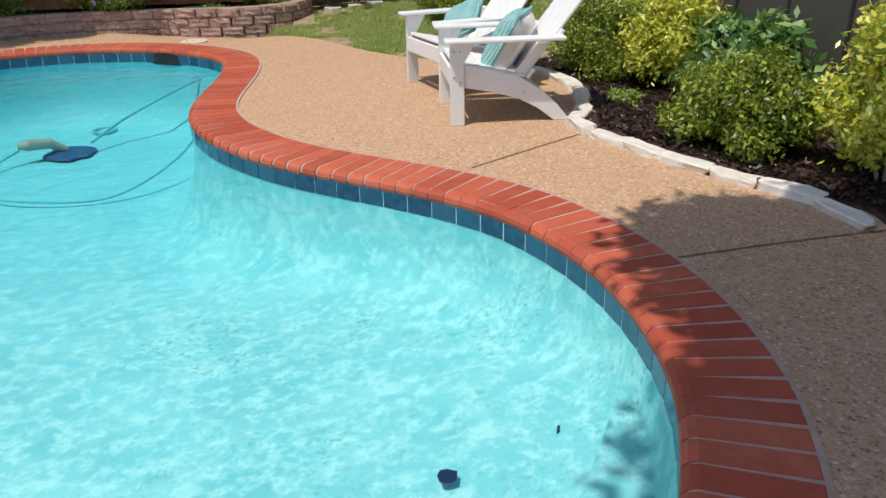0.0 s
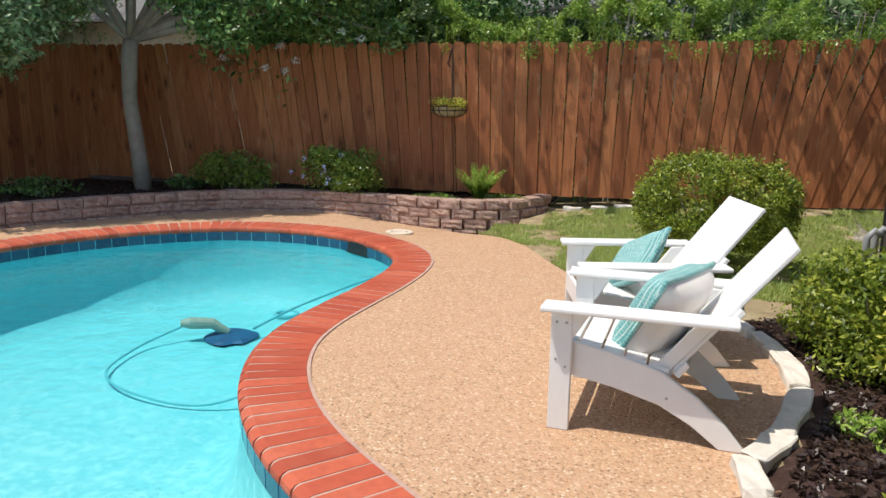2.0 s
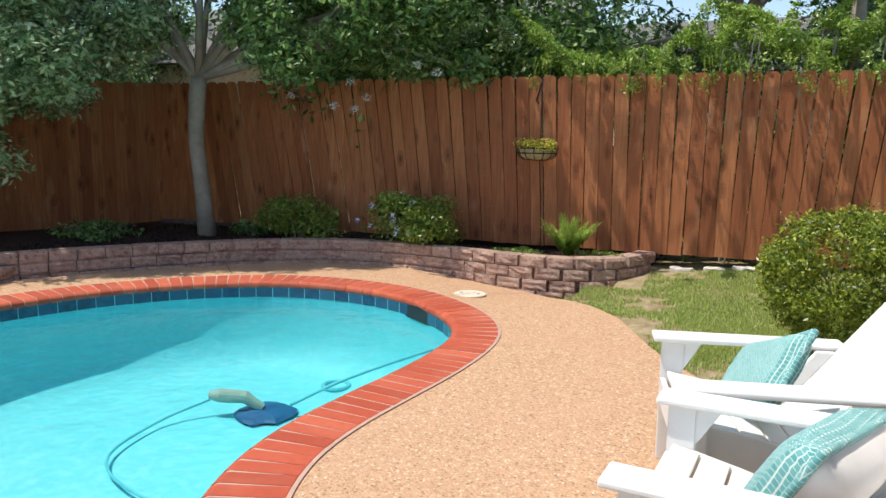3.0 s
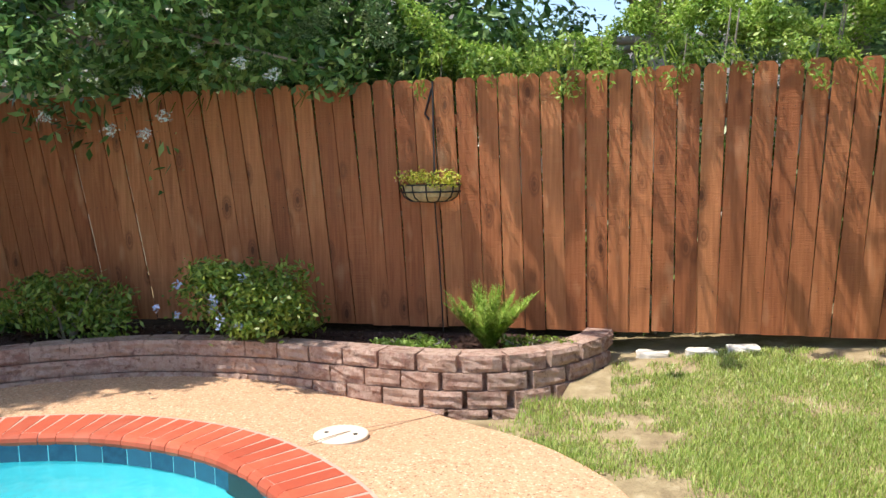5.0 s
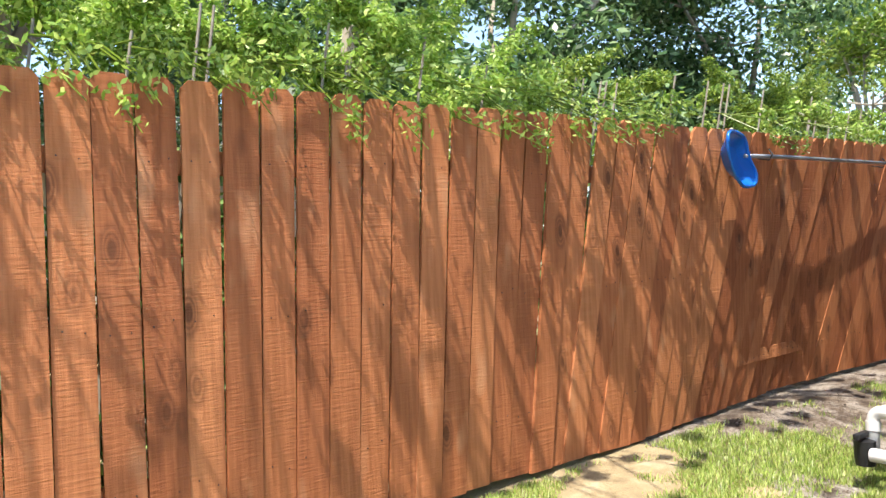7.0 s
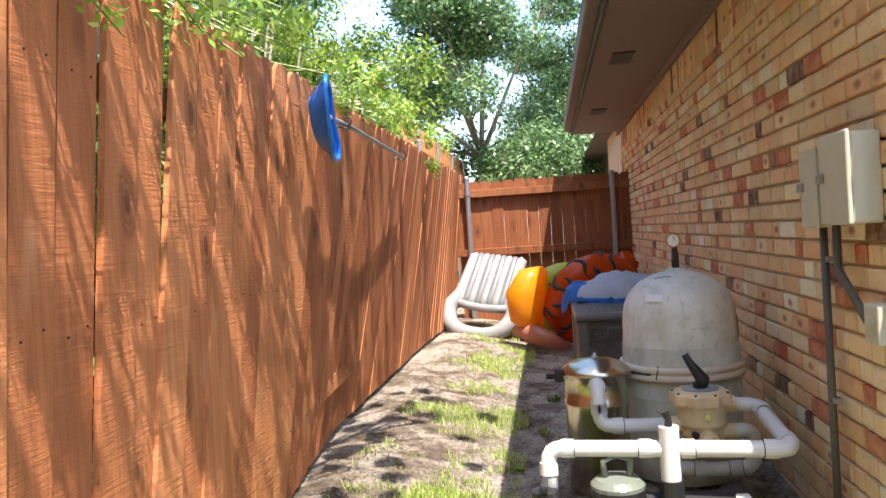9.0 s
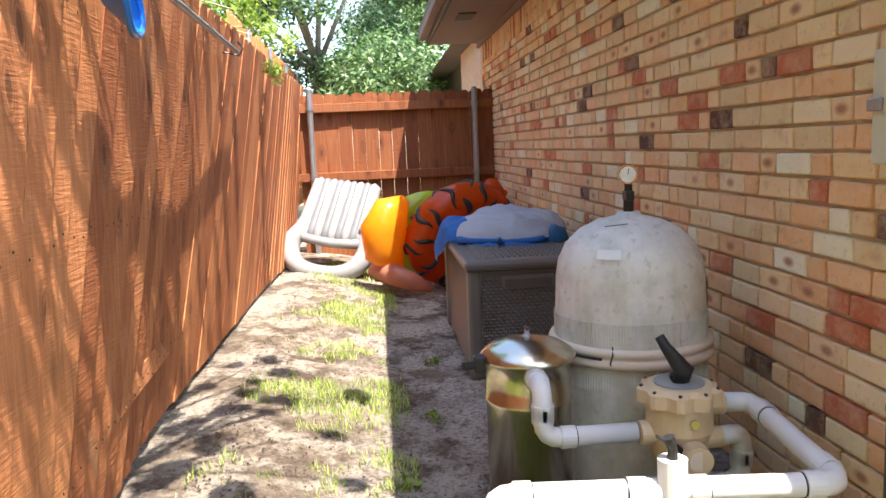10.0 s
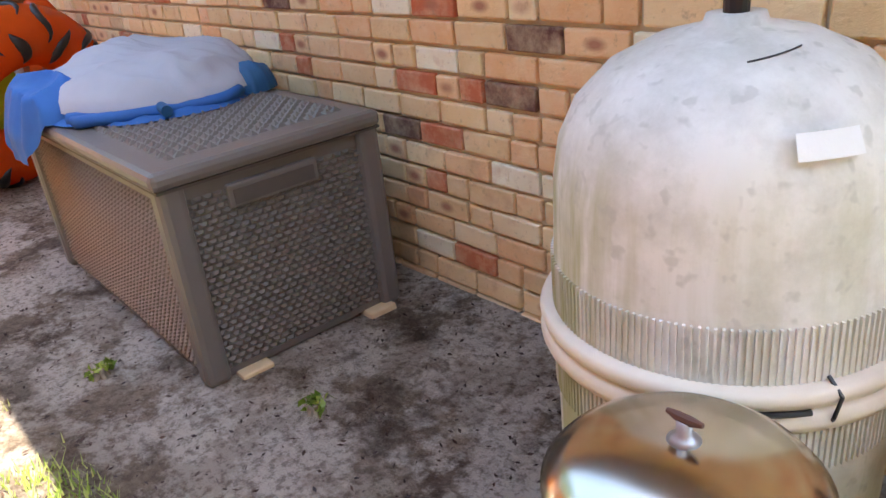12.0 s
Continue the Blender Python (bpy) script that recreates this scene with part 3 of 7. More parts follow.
def coping_and_tiles(root):
    mid = OUTER + N_OUT * 0.165
    side = 1 if np.dot(N_OUT[0], (-(OUTER[1] - OUTER[0])[1], (OUTER[1] - OUTER[0])[0])) > 0 else -1
    # one bullnose brick: x along the curve, y towards the water
    prof = [(-0.16, -0.07), (-0.16, 0.006), (-0.155, 0.01), (0.13, 0.01), (0.155, 0.004), (0.17, -0.01), (0.174, -0.03), (0.168, -0.05), (0.15, -0.062)]
    bm = bmesh.new()
    w = 0.046
    A = [bm.verts.new((-w, y * side, z)) for y, z in prof]
    B = [bm.verts.new((w, y * side, z)) for y, z in prof]
    for i in range(len(prof)):
        j = (i + 1) % len(prof)
        bm.faces.new((A[i], A[j], B[j], B[i]))
    bm.faces.new(A[::-1])
    bm.faces.new(B)
    bmesh.ops.recalc_face_normals(bm, faces=bm.faces)
    first = part("brick", bm, M_COPING, root, "red coping brick with rounded nose")
    for k, (x, y, h) in enumerate(along(mid, 0.1045)):
        ob = first if k == 0 else new("brick", first.data)
        ob.parent = root
        ob.location = (x, y, random.uniform(-0.001, 0.001))
        ob.rotation_euler = (0, 0, radians(h + random.uniform(-0.5, 0.5)))
    bm = bmesh.new()
    box(bm, (0, 0.0, 0), (0.148, 0.012, 0.108), bevel=0.003)
    first = part("tile", bm, M_TILE, root, "dark blue glazed square tile")
    sk = INNER[skimmer_index()]
    for k, (x, y, h) in enumerate(along(INNER - N_OUT * 0.002, 0.153)):
        if math.hypot(x - sk[0], y - sk[1]) < 0.17:
            continue
        ob = first if k == 0 else new("tile", first.data)
        ob.parent = root
        ob.location = (x, y, -0.085)
        ob.rotation_euler = (0, 0, radians(h))


def tile_material():
    n = Nodes("glazed_tile", 0.12)
    c = n.ramp(n.rand(), [(0.0, (0.01, 0.036, 0.08)), (0.5, (0.016, 0.06, 0.115)), (1.0, (0.028, 0.09, 0.15))])
    n.world_co()
    n.color(n.mix(n.ramp(n.noise(20, 5), [(0.4, (0, 0, 0)), (0.7, (0.5, 0.5, 0.5))]), c, (0.03, 0.12, 0.2)))
    return n.mat


M_TILE = tile_material()


def board_mesh(w, h, th=0.018, shear=0.0):
    """A dog-eared fence board, base at z 0, that leans by shear metres a metre about its middle."""
    bm = bmesh.new()
    e = 0.03
    out = [(-w / 2, 0), (w / 2, 0), (w / 2, h - e), (w / 2 - e * 0.9, h), (-w / 2 + e * 0.9, h), (-w / 2, h - e)]
    A = [bm.verts.new((x - shear * (z - h / 2), -th / 2, z)) for x, z in out]
    B = [bm.verts.new((x - shear * (z - h / 2), th / 2, z)) for x, z in out]
    bm.faces.new(A)
    bm.faces.new(B[::-1])
    for i in range(6):
        j = (i + 1) % 6
        bm.faces.new((A[j], A[i], B[i], B[j]))
    return bm


def bow(x):
    """How far the back fence bows away from the side yard."""
    return 0.2 * smooth(3.0, 5.6, x) - 0.06 * smooth(8.0, 10.3, x)


LEANS = ((-4.6, 10.5), (-4.0, 10.3), (-3.4, 9.0), (-2.9, 7.3), (-2.4, 6.2), (-1.8, 4.4), (-1.4, 3.0), (-0.9, 1.8), (-0.3, 0.7), (0.1, -0.3), (0.7, -1.0), (1.1, -2.4), (1.5, -3.9), (1.9, -4.9), (2.2, -6.6), (2.6, -9.0), (3.0, -14.0), (3.5, -18.0), (3.9, -20.5), (4.5, -23.0), (5.2, -25.0))


def lean(x):
    """How far the old boards of the back fence lean sideways, in degrees."""
    return float(np.interp(x, [a for a, _ in LEANS], [b for _, b in LEANS]))


def fence(name, label, x0, x1, y, base, top, turn=0.0, origin=(0, 0), pitch=0.147, rails="back", seed=1):
    """A run of boards along local x, from x0 to x1, at local y."""
    rng = random.Random(seed)
    wood = {"end": M_GATE, "cedar": M_CEDAR}.get(rails, M_FENCE)
    root = tagged(thing(name, pose(origin[0], origin[1], 0, 0, 0, turn)), label, "fence", kind="structure")
    meshes = {}
    n = int((x1 - x0) / pitch)
    for k in range(n):
        xc = x0 + (k + 0.5) * pitch
        tip = lean(xc) + rng.uniform(-0.4, 0.4) if rails == "back" else rng.uniform(-0.2, 0.2)
        key = (round(tip * 2) / 2, rng.randrange(3), xc < 4.0, xc < 2.5)
        if key not in meshes:
            ob = part("board", board_mesh((0.1395 if rails != "back" else 0.1375 if xc < 2.5 else 0.1425 if xc < 4.0 else 0.149) + 0.001 * key[1], top - base + 0.004 * (key[1] - 1), shear=math.tan(radians(key[0]))), wood, root)
            meshes[key] = ob.data
        else:
            ob = new("board", meshes[key])
        ob.parent = root
        off = bow(xc) if rails == "back" else 0.0
        ob.location = (xc, y + off + rng.uniform(-0.008, 0.008) * (1 if xc < 3.4 or rails != "back" else 0.25), base + rng.uniform(-0.006, 0.006) + off * 0.1)
        ob.rotation_euler = (radians(rng.uniform(-0.2, 0.2)) + off * 0.5, 0, radians(rng.uniform(-2.0, 2.0) * (1 if xc < 3.4 or rails != "back" else 0.25)))
    if rails == "back":
        bm = bmesh.new()
        for k in range(n):
            for z in (base + 0.3, (base + top) / 2, top - 0.3):
                for dx in (-0.035, 0.035):
                    xc = x0 + (k + 0.5) * pitch
                    xc += dx - math.tan(radians(lean(xc))) * (z - (base + top) / 2)
                    c = (xc, y + bow(xc) * (1 - 0.5 * (z - base)) - 0.0115, z + rng.uniform(-0.02, 0.02))
                    bmesh.ops.create_cone(bm, cap_ends=True, segments=6, radius1=0.0035, radius2=0.003, depth=0.002, matrix=Matrix.Translation(c) @ Matrix.Rotation(math.pi / 2, 4, "X"))
        tagged(part("nails", bm, M_BLACK, root, "dark nail heads"), kind="stuff")
    yr = y + {"front": -0.03, "cedar": -0.03, "end": 0.042}.get(rails, 0.03)
    for z in ((1.02, 1.75) if rails == "end" else (base + 0.3, (base + top) / 2, top - 0.3)):
        m = max(1, round((x1 - x0) / 2.4))
        for k in range(m):
            a, b = x0 + (x1 - x0) * k / m, x0 + (x1 - x0) * (k + 1) / m
            ya, yb = (yr + bow(a) * (1 - 0.5 * (z - base)), yr + bow(b) * (1 - 0.5 * (z - base))) if rails == "back" else (yr, yr)
            bm = bmesh.new()
            box(bm, (0, 0, 0), (math.hypot(b - a, yb - ya) - 0.002, 0.06 if rails == "end" else 0.036, 0.09), bevel=0.004)
            rail = part("rail", bm, wood, root)
            rail.location = ((a + b) / 2, (ya + yb) / 2 + (0.008 if rails == "back" else 0), z)
            rail.rotation_euler = (0, 0, math.atan2(yb - ya, b - a))
    return root


# ---- large structure ----
ground()
deck()
pool_root = pool()
fence("fence_back", "brown stained dog-eared board fence", -6.497, 10.4, FENCE_Y, 0.22, FENCE_TOP)
fence("fence_side", "dark shaded board fence behind the trees", -0.05, 12, 0, 0.15, FENCE_TOP, turn=-115, origin=(-6.4, 10.68), rails="front", seed=3, pitch=0.1425)
fence("gate", "low brown board fence closing the side yard", 8.62, 10.84, 0, 0.15, 1.9, turn=90, origin=(10.3, 0), rails="end", seed=4, pitch=0.1425)


def house():
    root = thing("house", label="single-storey house of mixed tan brick with dark board siding", category="house", kind="structure")
    bm = bmesh.new()
    box(bm, (8.25, WALL_Y - 0.113, 1.25), (10.0, 0.2, 2.7))
    wall = part("wall_side_yard", bm, M_MORTAR, root, "brick wall with recessed grey mortar")
    bm = bmesh.new()
    box(bm, (CORNER_X + 0.1, 2.1, 1.4), (0.18, 13.0, 2.8))
    side = part("wall_siding", bm, M_SIDING, root, "dark brown board siding")
    for y in [8.62, 7.93, 7.15, 6.56, 5.92, 5.33] + [4.7 - 0.62 * k for k in range(14)]:
        bm = bmesh.new()
        box(bm, (CORNER_X + 0.004, y, 1.4), (0.018, 0.022, 2.78), bevel=0.003)
        part("batten", bm, M_GROOVE, side, "darker joint strip")
    bm = bmesh.new()
    box(bm, (7.15, 8.94, 2.5), (8.0, 0.66, 0.02))
    soffit = part("soffit", bm, M_SOFFIT, root, "brown painted plywood soffit")
    for x in (4.2, 6.6, 9.2):
        bm = bmesh.new()
        box(bm, (x, 9.05, 2.484), (0.36, 0.16, 0.012), bevel=0.003)
        v = part("soffit_vent", bm, M_VENT, soffit, "slatted metal vent")
    bm = bmesh.new()
    box(bm, (7.15, 9.27, 2.55), (8.0, 0.025, 0.15), bevel=0.004)
    part("fascia", bm, M_SIDING, root)
    bm = bmesh.new()
    box(bm, (7.15, 9.325, 2.58), (8.0, 0.09, 0.09), bevel=0.012)
    part("gutter", bm, M_SOFFIT, root, "brown metal gutter")
    bm = bmesh.new()
    box(bm, (7.15, 8.675, 2.46), (8.0, 0.03, 0.06), bevel=0.006)
    part("frieze_board", bm, M_SOFFIT, root)
    bm = bmesh.new()
    for a, b in (((3.1, 9.46, 2.62), (11.2, 9.46, 2.62)),):
        p = [bm.verts.new(c) for c in ((3.1, 9.365, 2.63), (11.2, 9.365, 2.63), (11.2, 4.5, 4.3), (3.1, 4.5, 4.3))]
        q = [bm.verts.new(v.co + Vector((0, 0, 0.05))) for v in p]
        bm.faces.new(p[::-1])
        bm.faces.new(q)
        for k in range(4):
            j = (k + 1) % 4
            bm.faces.new((p[k], p[j], q[j], q[k]))
    part("roof", bm, M_ROOF, root, "grey shingle roof")
    return wall


def bricks(wall):
    """Brick faces of the side wall: the nearest as parts, the rest as one mesh."""
    rng = random.Random(11)
    L, H, J = 0.187, 0.066, 0.012
    course = 0.078

    def mesh_of(w, h, seed):
        bm = bmesh.new()
        box(bm, (0, 0, 0), (w, 0.03, h), bevel=0.006)
        for v in bm.verts:
            v.co += noise.noise_vector(v.co * 25 + Vector((seed * 7.3, 0, 0))) * 0.0035
        ob = part("brick", bm, M_BRICK, wall)
        me = ob.data
        bpy.data.objects.remove(ob)
        return me

    full = [mesh_of(L, H, k) for k in range(6)]
    halves = [mesh_of(0.092, H, k + 10) for k in range(4)]
    soldiers = [mesh_of(0.055, 0.198, k + 20) for k in range(3)]
    for r in range(29):
        z = 0.03 + r * course
        x = 3.16 + (0.11 if r % 2 else 0)
        while x < 10.9:
            is_half = rng.random() < 0.36
            w = 0.092 if is_half else L
            cx = x + w / 2
            ob = new("brick", rng.choice(halves if is_half else full))
            ob.parent = wall
            ob.location = (cx, WALL_Y - 0.01 + rng.uniform(-0.003, 0.003), z)
            ob.rotation_euler = (0, radians(rng.uniform(-0.4, 0.4)), radians(rng.uniform(-0.5, 0.5)))
            x += w + J
    x = 3.2
    while x < 10.9:
        ob = new("brick", rng.choice(soldiers))
        ob.parent = wall
        ob.location = (x, WALL_Y - 0.008 + rng.uniform(-0.003, 0.003), 2.335)
        x += 0.067


# ---- foliage ----
def leaf_mesh(name, centres, radii, count, size, rng, flat=0.0, droop=0.0):
    """Many small pointed leaves gathered in clumps."""
    c = np.array(centres, float)
    r = np.array(radii, float)
    wgt = r[:, 0] * r[:, 1] + 0.001
    pick = rng.choice(len(c), count, p=wgt / wgt.sum())
    d = rng.normal(size=(count, 3))
    d /= np.linalg.norm(d, axis=1)[:, None]
    k = rng.uniform(0.35, 1.0, count) ** 0.6
    k *= 1 + 0.18 * rng.normal(size=count)
    p = c[pick] + d * r[pick] * k[:, None]
    n = rng.normal(size=(count, 3)) + d * 0.8 + np.array([0, 0, 0.5 + flat])
    n /= np.linalg.norm(n, axis=1)[:, None]
    a = rng.normal(size=(count, 3))
    a[:, 2] -= droop
    u = a - n * (a * n).sum(1)[:, None]
    u /= np.linalg.norm(u, axis=1)[:, None]
    v = np.cross(n, u)
    s = (size * rng.uniform(0.6, 1.35, count))[:, None]
    V = np.stack([p - u * s, p + v * s * 0.42, p + u * s, p - v * s * 0.42], 1).reshape(-1, 3)
    F = np.arange(count * 4).reshape(-1, 4)
    me = bpy.data.meshes.new(name)
    me.from_pydata(V.tolist(), [], F.tolist())
    return me


def foliage(name, parent, mat, centres, radii, count, size, seed, **kw):
    me = leaf_mesh(name, centres, radii, count, size, np.random.default_rng(seed), **kw)
    me.materials.append(mat)
    ob = new(name, me)
    ob.parent = parent
    return ob


def shrub(name, label, x, y, z, r, mat, seed, count, leaf, clumps=26, boxy=0.0, group="", cat="shrub"):
    """A shrub with stems and an uneven crown; r: half widths and height."""
    rng = np.random.default_rng(seed)
    r = (r[0] * 1.22, r[1] * 1.22, r[2] * 1.06)
    root = tagged(thing(name, pose(x, y, z)), label, cat, group)
    cs, rs = [], []
    for _ in range(clumps):
        a, h = rng.uniform(0, 2 * math.pi), rng.uniform(0.12, 1.0)
        w = (1 - abs(h - 0.5) ** 2.5 * 2.2) if boxy else math.sqrt(max(0.05, 1 - (h * 1.05 - 0.35) ** 2 * 1.4))
        q = rng.uniform(0.3, 0.8) * w
        cs.append((r[0] * q * math.cos(a), r[1] * q * math.sin(a), r[2] * (0.1 + 0.75 * h)))
        k = rng.uniform(0.2, 0.36)
        rs.append((r[0] * k, r[1] * k, r[2] * k * 0.6))
    if boxy:
        cs, rs = [], []
        for _ in range(150):
            d = rng.normal(size=3)
            d /= (np.abs(d) ** 3).sum() ** (1 / 3)
            q = 0.80 * rng.uniform(0.93, 1.04)
            cs.append((r[0] * q * d[0], r[1] * q * d[1], r[2] * (0.52 + 0.44 * q * d[2])))
            rs.append((0.1, 0.1, 0.09))
    cs.append((0, 0, r[2] * 0.5))
    rs.append((r[0] * 0.75, r[1] * 0.75, r[2] * 0.42))
    foliage("crown", root, mat, cs, rs, count, leaf, seed + 1)
    for k in range(6):
        a = k * 1.05 + seed
        bm = bmesh.new()
        tube(bm, [(0.03 * math.cos(a), 0.03 * math.sin(a), -0.02), (0.25 * r[0] * math.cos(a), 0.25 * r[1] * math.sin(a), r[2] * 0.35), (0.55 * r[0] * math.cos(a), 0.55 * r[1] * math.sin(a), r[2] * 0.75)], [0.012, 0.008, 0.004], 6)
        part("stem", bm, M_BARK, root)
    return root


def tree(name, label, base, trunk, limbs, mat, leaf, count, seed, spread=0.6, clump=0.45, per=3, bark=None):
    """trunk: points and radii; limbs: ends that leave the trunk's top; clumps of leaves along the outer limbs."""
    rng = random.Random(seed)
    root = tagged(thing(name, pose(*base)), label, "tree")
    b = Vector(base)
    bm = bmesh.new()
    tube(bm, [Vector(p) - b for p, _ in trunk], [r for _, r in trunk], 12)
    part("trunk", bm, bark or M_BARK, root, smooth=True)
    top, tr = Vector(trunk[-1][0]) - b, trunk[-1][1]
    cs, rs = [], []
    for e in limbs:
        start, e = (Vector(e[0]) - b, Vector(e[1]) - b) if isinstance(e[0], tuple) else (top, Vector(e) - b)
        m = (start + e) / 2 + Vector((rng.uniform(-0.15, 0.15), rng.uniform(-0.15, 0.15), 0.1))
        bm = bmesh.new()
        tube(bm, [start, m, e], [tr * 0.6, tr * 0.33, tr * 0.08], 8)
        part("limb", bm, bark or M_BARK, root, smooth=True)
        for _ in range(per):
            c = e + Vector((rng.gauss(0, spread), rng.gauss(0, spread), rng.gauss(0, spread * 0.6)))
            cs.append(c)
            k = clump * rng.uniform(0.6, 1.3)
            rs.append((k, k, k * 0.65))
            bm = bmesh.new()
            tube(bm, [m.lerp(e, 0.6), c], [tr * 0.2, tr * 0.06], 5)
            part("twig", bm, bark or M_BARK, root)
    foliage("crown", root, mat, cs, rs, count, leaf, seed, flat=0.7)
    return root


# ---- pool side ----
def block_mesh(seed, w, h, d):
    rng = random.Random(seed)
    bm = bmesh.new()
    box(bm, (0, 0, 0), (w, d, h))
    bmesh.ops.subdivide_edges(bm, edges=bm.edges[:], cuts=3, use_grid_fill=True)
    for v in bm.verts:
        if v.co.y < -d / 2 + 1e-4:
            edge = min(w / 2 - abs(v.co.x), h / 2 - abs(v.co.z))
            v.co.y -= 0.022 * rng.uniform(0.35, 1.2) if edge > 0.01 else 0.012 * rng.uniform(0.3, 1.3)
            v.co.x *= 0.985
    return bm


def retaining_wall(curve, top, courses, name, label):
    rng = random.Random(5)
    root = tagged(thing(name), label, "wall", kind="structure")
    h = 0.108
    c = spline(curve, 0.05)
    # the heading runs from right to left, so the outer face lies to the left of travel
    bm = bmesh.new()
    nn = normals2(c, False)
    strip(bm, c + nn * 0.03, top - h * courses, c + nn * 0.03, top - 0.012, False)
    strip(bm, c + nn * 0.03, top - 0.012, c + nn * 0.15, top - 0.012, False)
    part("core", bm, M_BLOCK, root)
    meshes = []
    for k in range(6):
        b = part("stone", block_mesh(k, 0.238 + 0.004 * (k % 2), h - 0.006, 0.17), M_BLOCK, root)
        meshes.append(b.data)
        bpy.data.objects.remove(b)
    for q in range(courses):
        z = top - h / 2 - q * h
        n = normals2(c, False)
        off = 0.085 - 0.012 * q
        line = c + n * off
        if q % 2:
            line = line[3:]
        for x, y, a in along(line, 0.248, False):
            ob = new("stone", rng.choice(meshes))
            ob.parent = root
            ob.location = (x, y, z + rng.uniform(-0.002, 0.002))
            ob.rotation_euler = (0, 0, radians(a + 180 + rng.uniform(-1.5, 1.5)))
    return root


def edging_stone(x, y, a, rng, size):
    bm = bmesh.new()
    box(bm, (0, 0, size[2] / 2 - 0.02), size)
    bmesh.ops.subdivide_edges(bm, edges=bm.edges[:], cuts=2, use_grid_fill=True)
    s = rng.uniform(0, 50)
    for v in bm.verts:
        k = 0.82 + 0.35 * noise.noise(v.co * 9 + Vector((s, s, 0)))
        v.co.x *= k
        v.co.y *= k
        v.co.z += 0.012 * noise.noise(v.co * 14 + Vector((s, 0, 0)))
    bmesh.ops.bevel(bm, geom=[e for e in bm.edges if e.calc_face_angle(0) > 0.5], offset=0.008, segments=1, affect="EDGES")
    ob = part("edging_stone", bm, M_STONE)
    ob.matrix_world = pose(x, y, 0.0, 0, 0, a)
    return tagged(ob, "pale limestone edging stone between deck and mulch", "stone", "edging stones along the bed")


def adirondack(m, label):
    """A slatted low garden chair that faces -x; its front legs stand at x 0."""
    root = tagged(thing("adirondack_chair", m), label, "chair", "white chairs by the pool")

    def prism(pts, y, t, name, lab=""):
        bm = bmesh.new()
        A = [bm.verts.new((x, y - t / 2, z)) for x, z in pts]
        B = [bm.verts.new((x, y + t / 2, z)) for x, z in pts]
        bm.faces.new(A)
        bm.faces.new(B[::-1])
        for i in range(len(pts)):
            j = (i + 1) % len(pts)
            bm.faces.new((A[j], A[i], B[i], B[j]))
        bmesh.ops.recalc_face_normals(bm, faces=bm.faces)
        bmesh.ops.bevel(bm, geom=[e for e in bm.edges if e.calc_face_angle(0) > 0.9], offset=0.004, segments=2, affect="EDGES")
        return part(name, bm, M_WHITE, root, lab)

    for sy in (-1, 1):
        leg = prism([(-0.045, 0), (0.045, 0), (0.045, 0.522), (-0.045, 0.522)], sy * 0.315, 0.024, "leg", "front leg board")
        prism([(0.045, 0.40), (0.12, 0.522), (0.045, 0.522)], sy * 0.315, 0.022, "bracket")
        prism([(-0.02, 0.25), (-0.02, 0.385), (0.05, 0.385), (0.2, 0.355), (0.4, 0.30), (0.55, 0.205), (0.66, 0.105), (0.745, 0.0), (0.64, 0.0), (0.53, 0.085), (0.4, 0.155), (0.22, 0.205), (0.06, 0.235)], sy * 0.285, 0.024, "stringer", "curved side rail and rear foot")
        prism([(0.36, 0.29), (0.43, 0.29), (0.62, 0.53), (0.55, 0.53)], sy * 0.25, 0.022, "back_support")
        bm = bmesh.new()
        box(bm, (0.30, sy * 0.335, 0.536), (0.76, 0.125, 0.024), bevel=0.008)
        part("armrest", bm, M_WHITE, root, "flat wide armrest")
        for x, z in ((-0.02, 0.47), (0.02, 0.47), (-0.02, 0.31), (0.02, 0.28), (0.43, 0.2)):
            bm = bmesh.new()
            cyl(bm, (x, sy * 0.326, z), (x, sy * 0.331, z), 0.006, seg=8)
            part("screw", bm, M_GALV, root)
    for k in range(5):
        x = 0.02 + 0.093 * k
        bm = bmesh.new()
        box(bm, (0, 0, 0), (0.086, 0.56, 0.02), bevel=0.005)
        ob = part("seat_slat", bm, M_WHITE, root)
        ob.location = (x, 0, 0.385 - 0.02 * k)
        ob.rotation_euler = (0, radians(10), 0)
    tilt = radians(38)
    for k in range(4):
        bm = bmesh.new()
        box(bm, (0, 0, 0.36), (0.02, 0.124, 0.72), bevel=0.005)
        ob = part("back_slat", bm, M_WHITE, root)
        ob.location = (0.42, (k - 1.5) * 0.127, 0.26)
        ob.rotation_euler = (0, tilt, 0)
    for d, z0 in ((0.06, 0.26), (0.36, 0.26)):
        bm = bmesh.new()
        box(bm, (0, 0, 0), (0.024, 0.56, 0.07), bevel=0.004)
        ob = part("back_rail", bm, M_WHITE, root)
        ob.location = (0.445 + d * math.sin(tilt), 0, z0 + d * math.cos(tilt))
        ob.rotation_euler = (0, tilt, 0)
    bm = bmesh.new()
    box(bm, (-0.035, 0, 0.31), (0.022, 0.6, 0.11), bevel=0.004)
    part("front_apron", bm, M_WHITE, root)
    return root


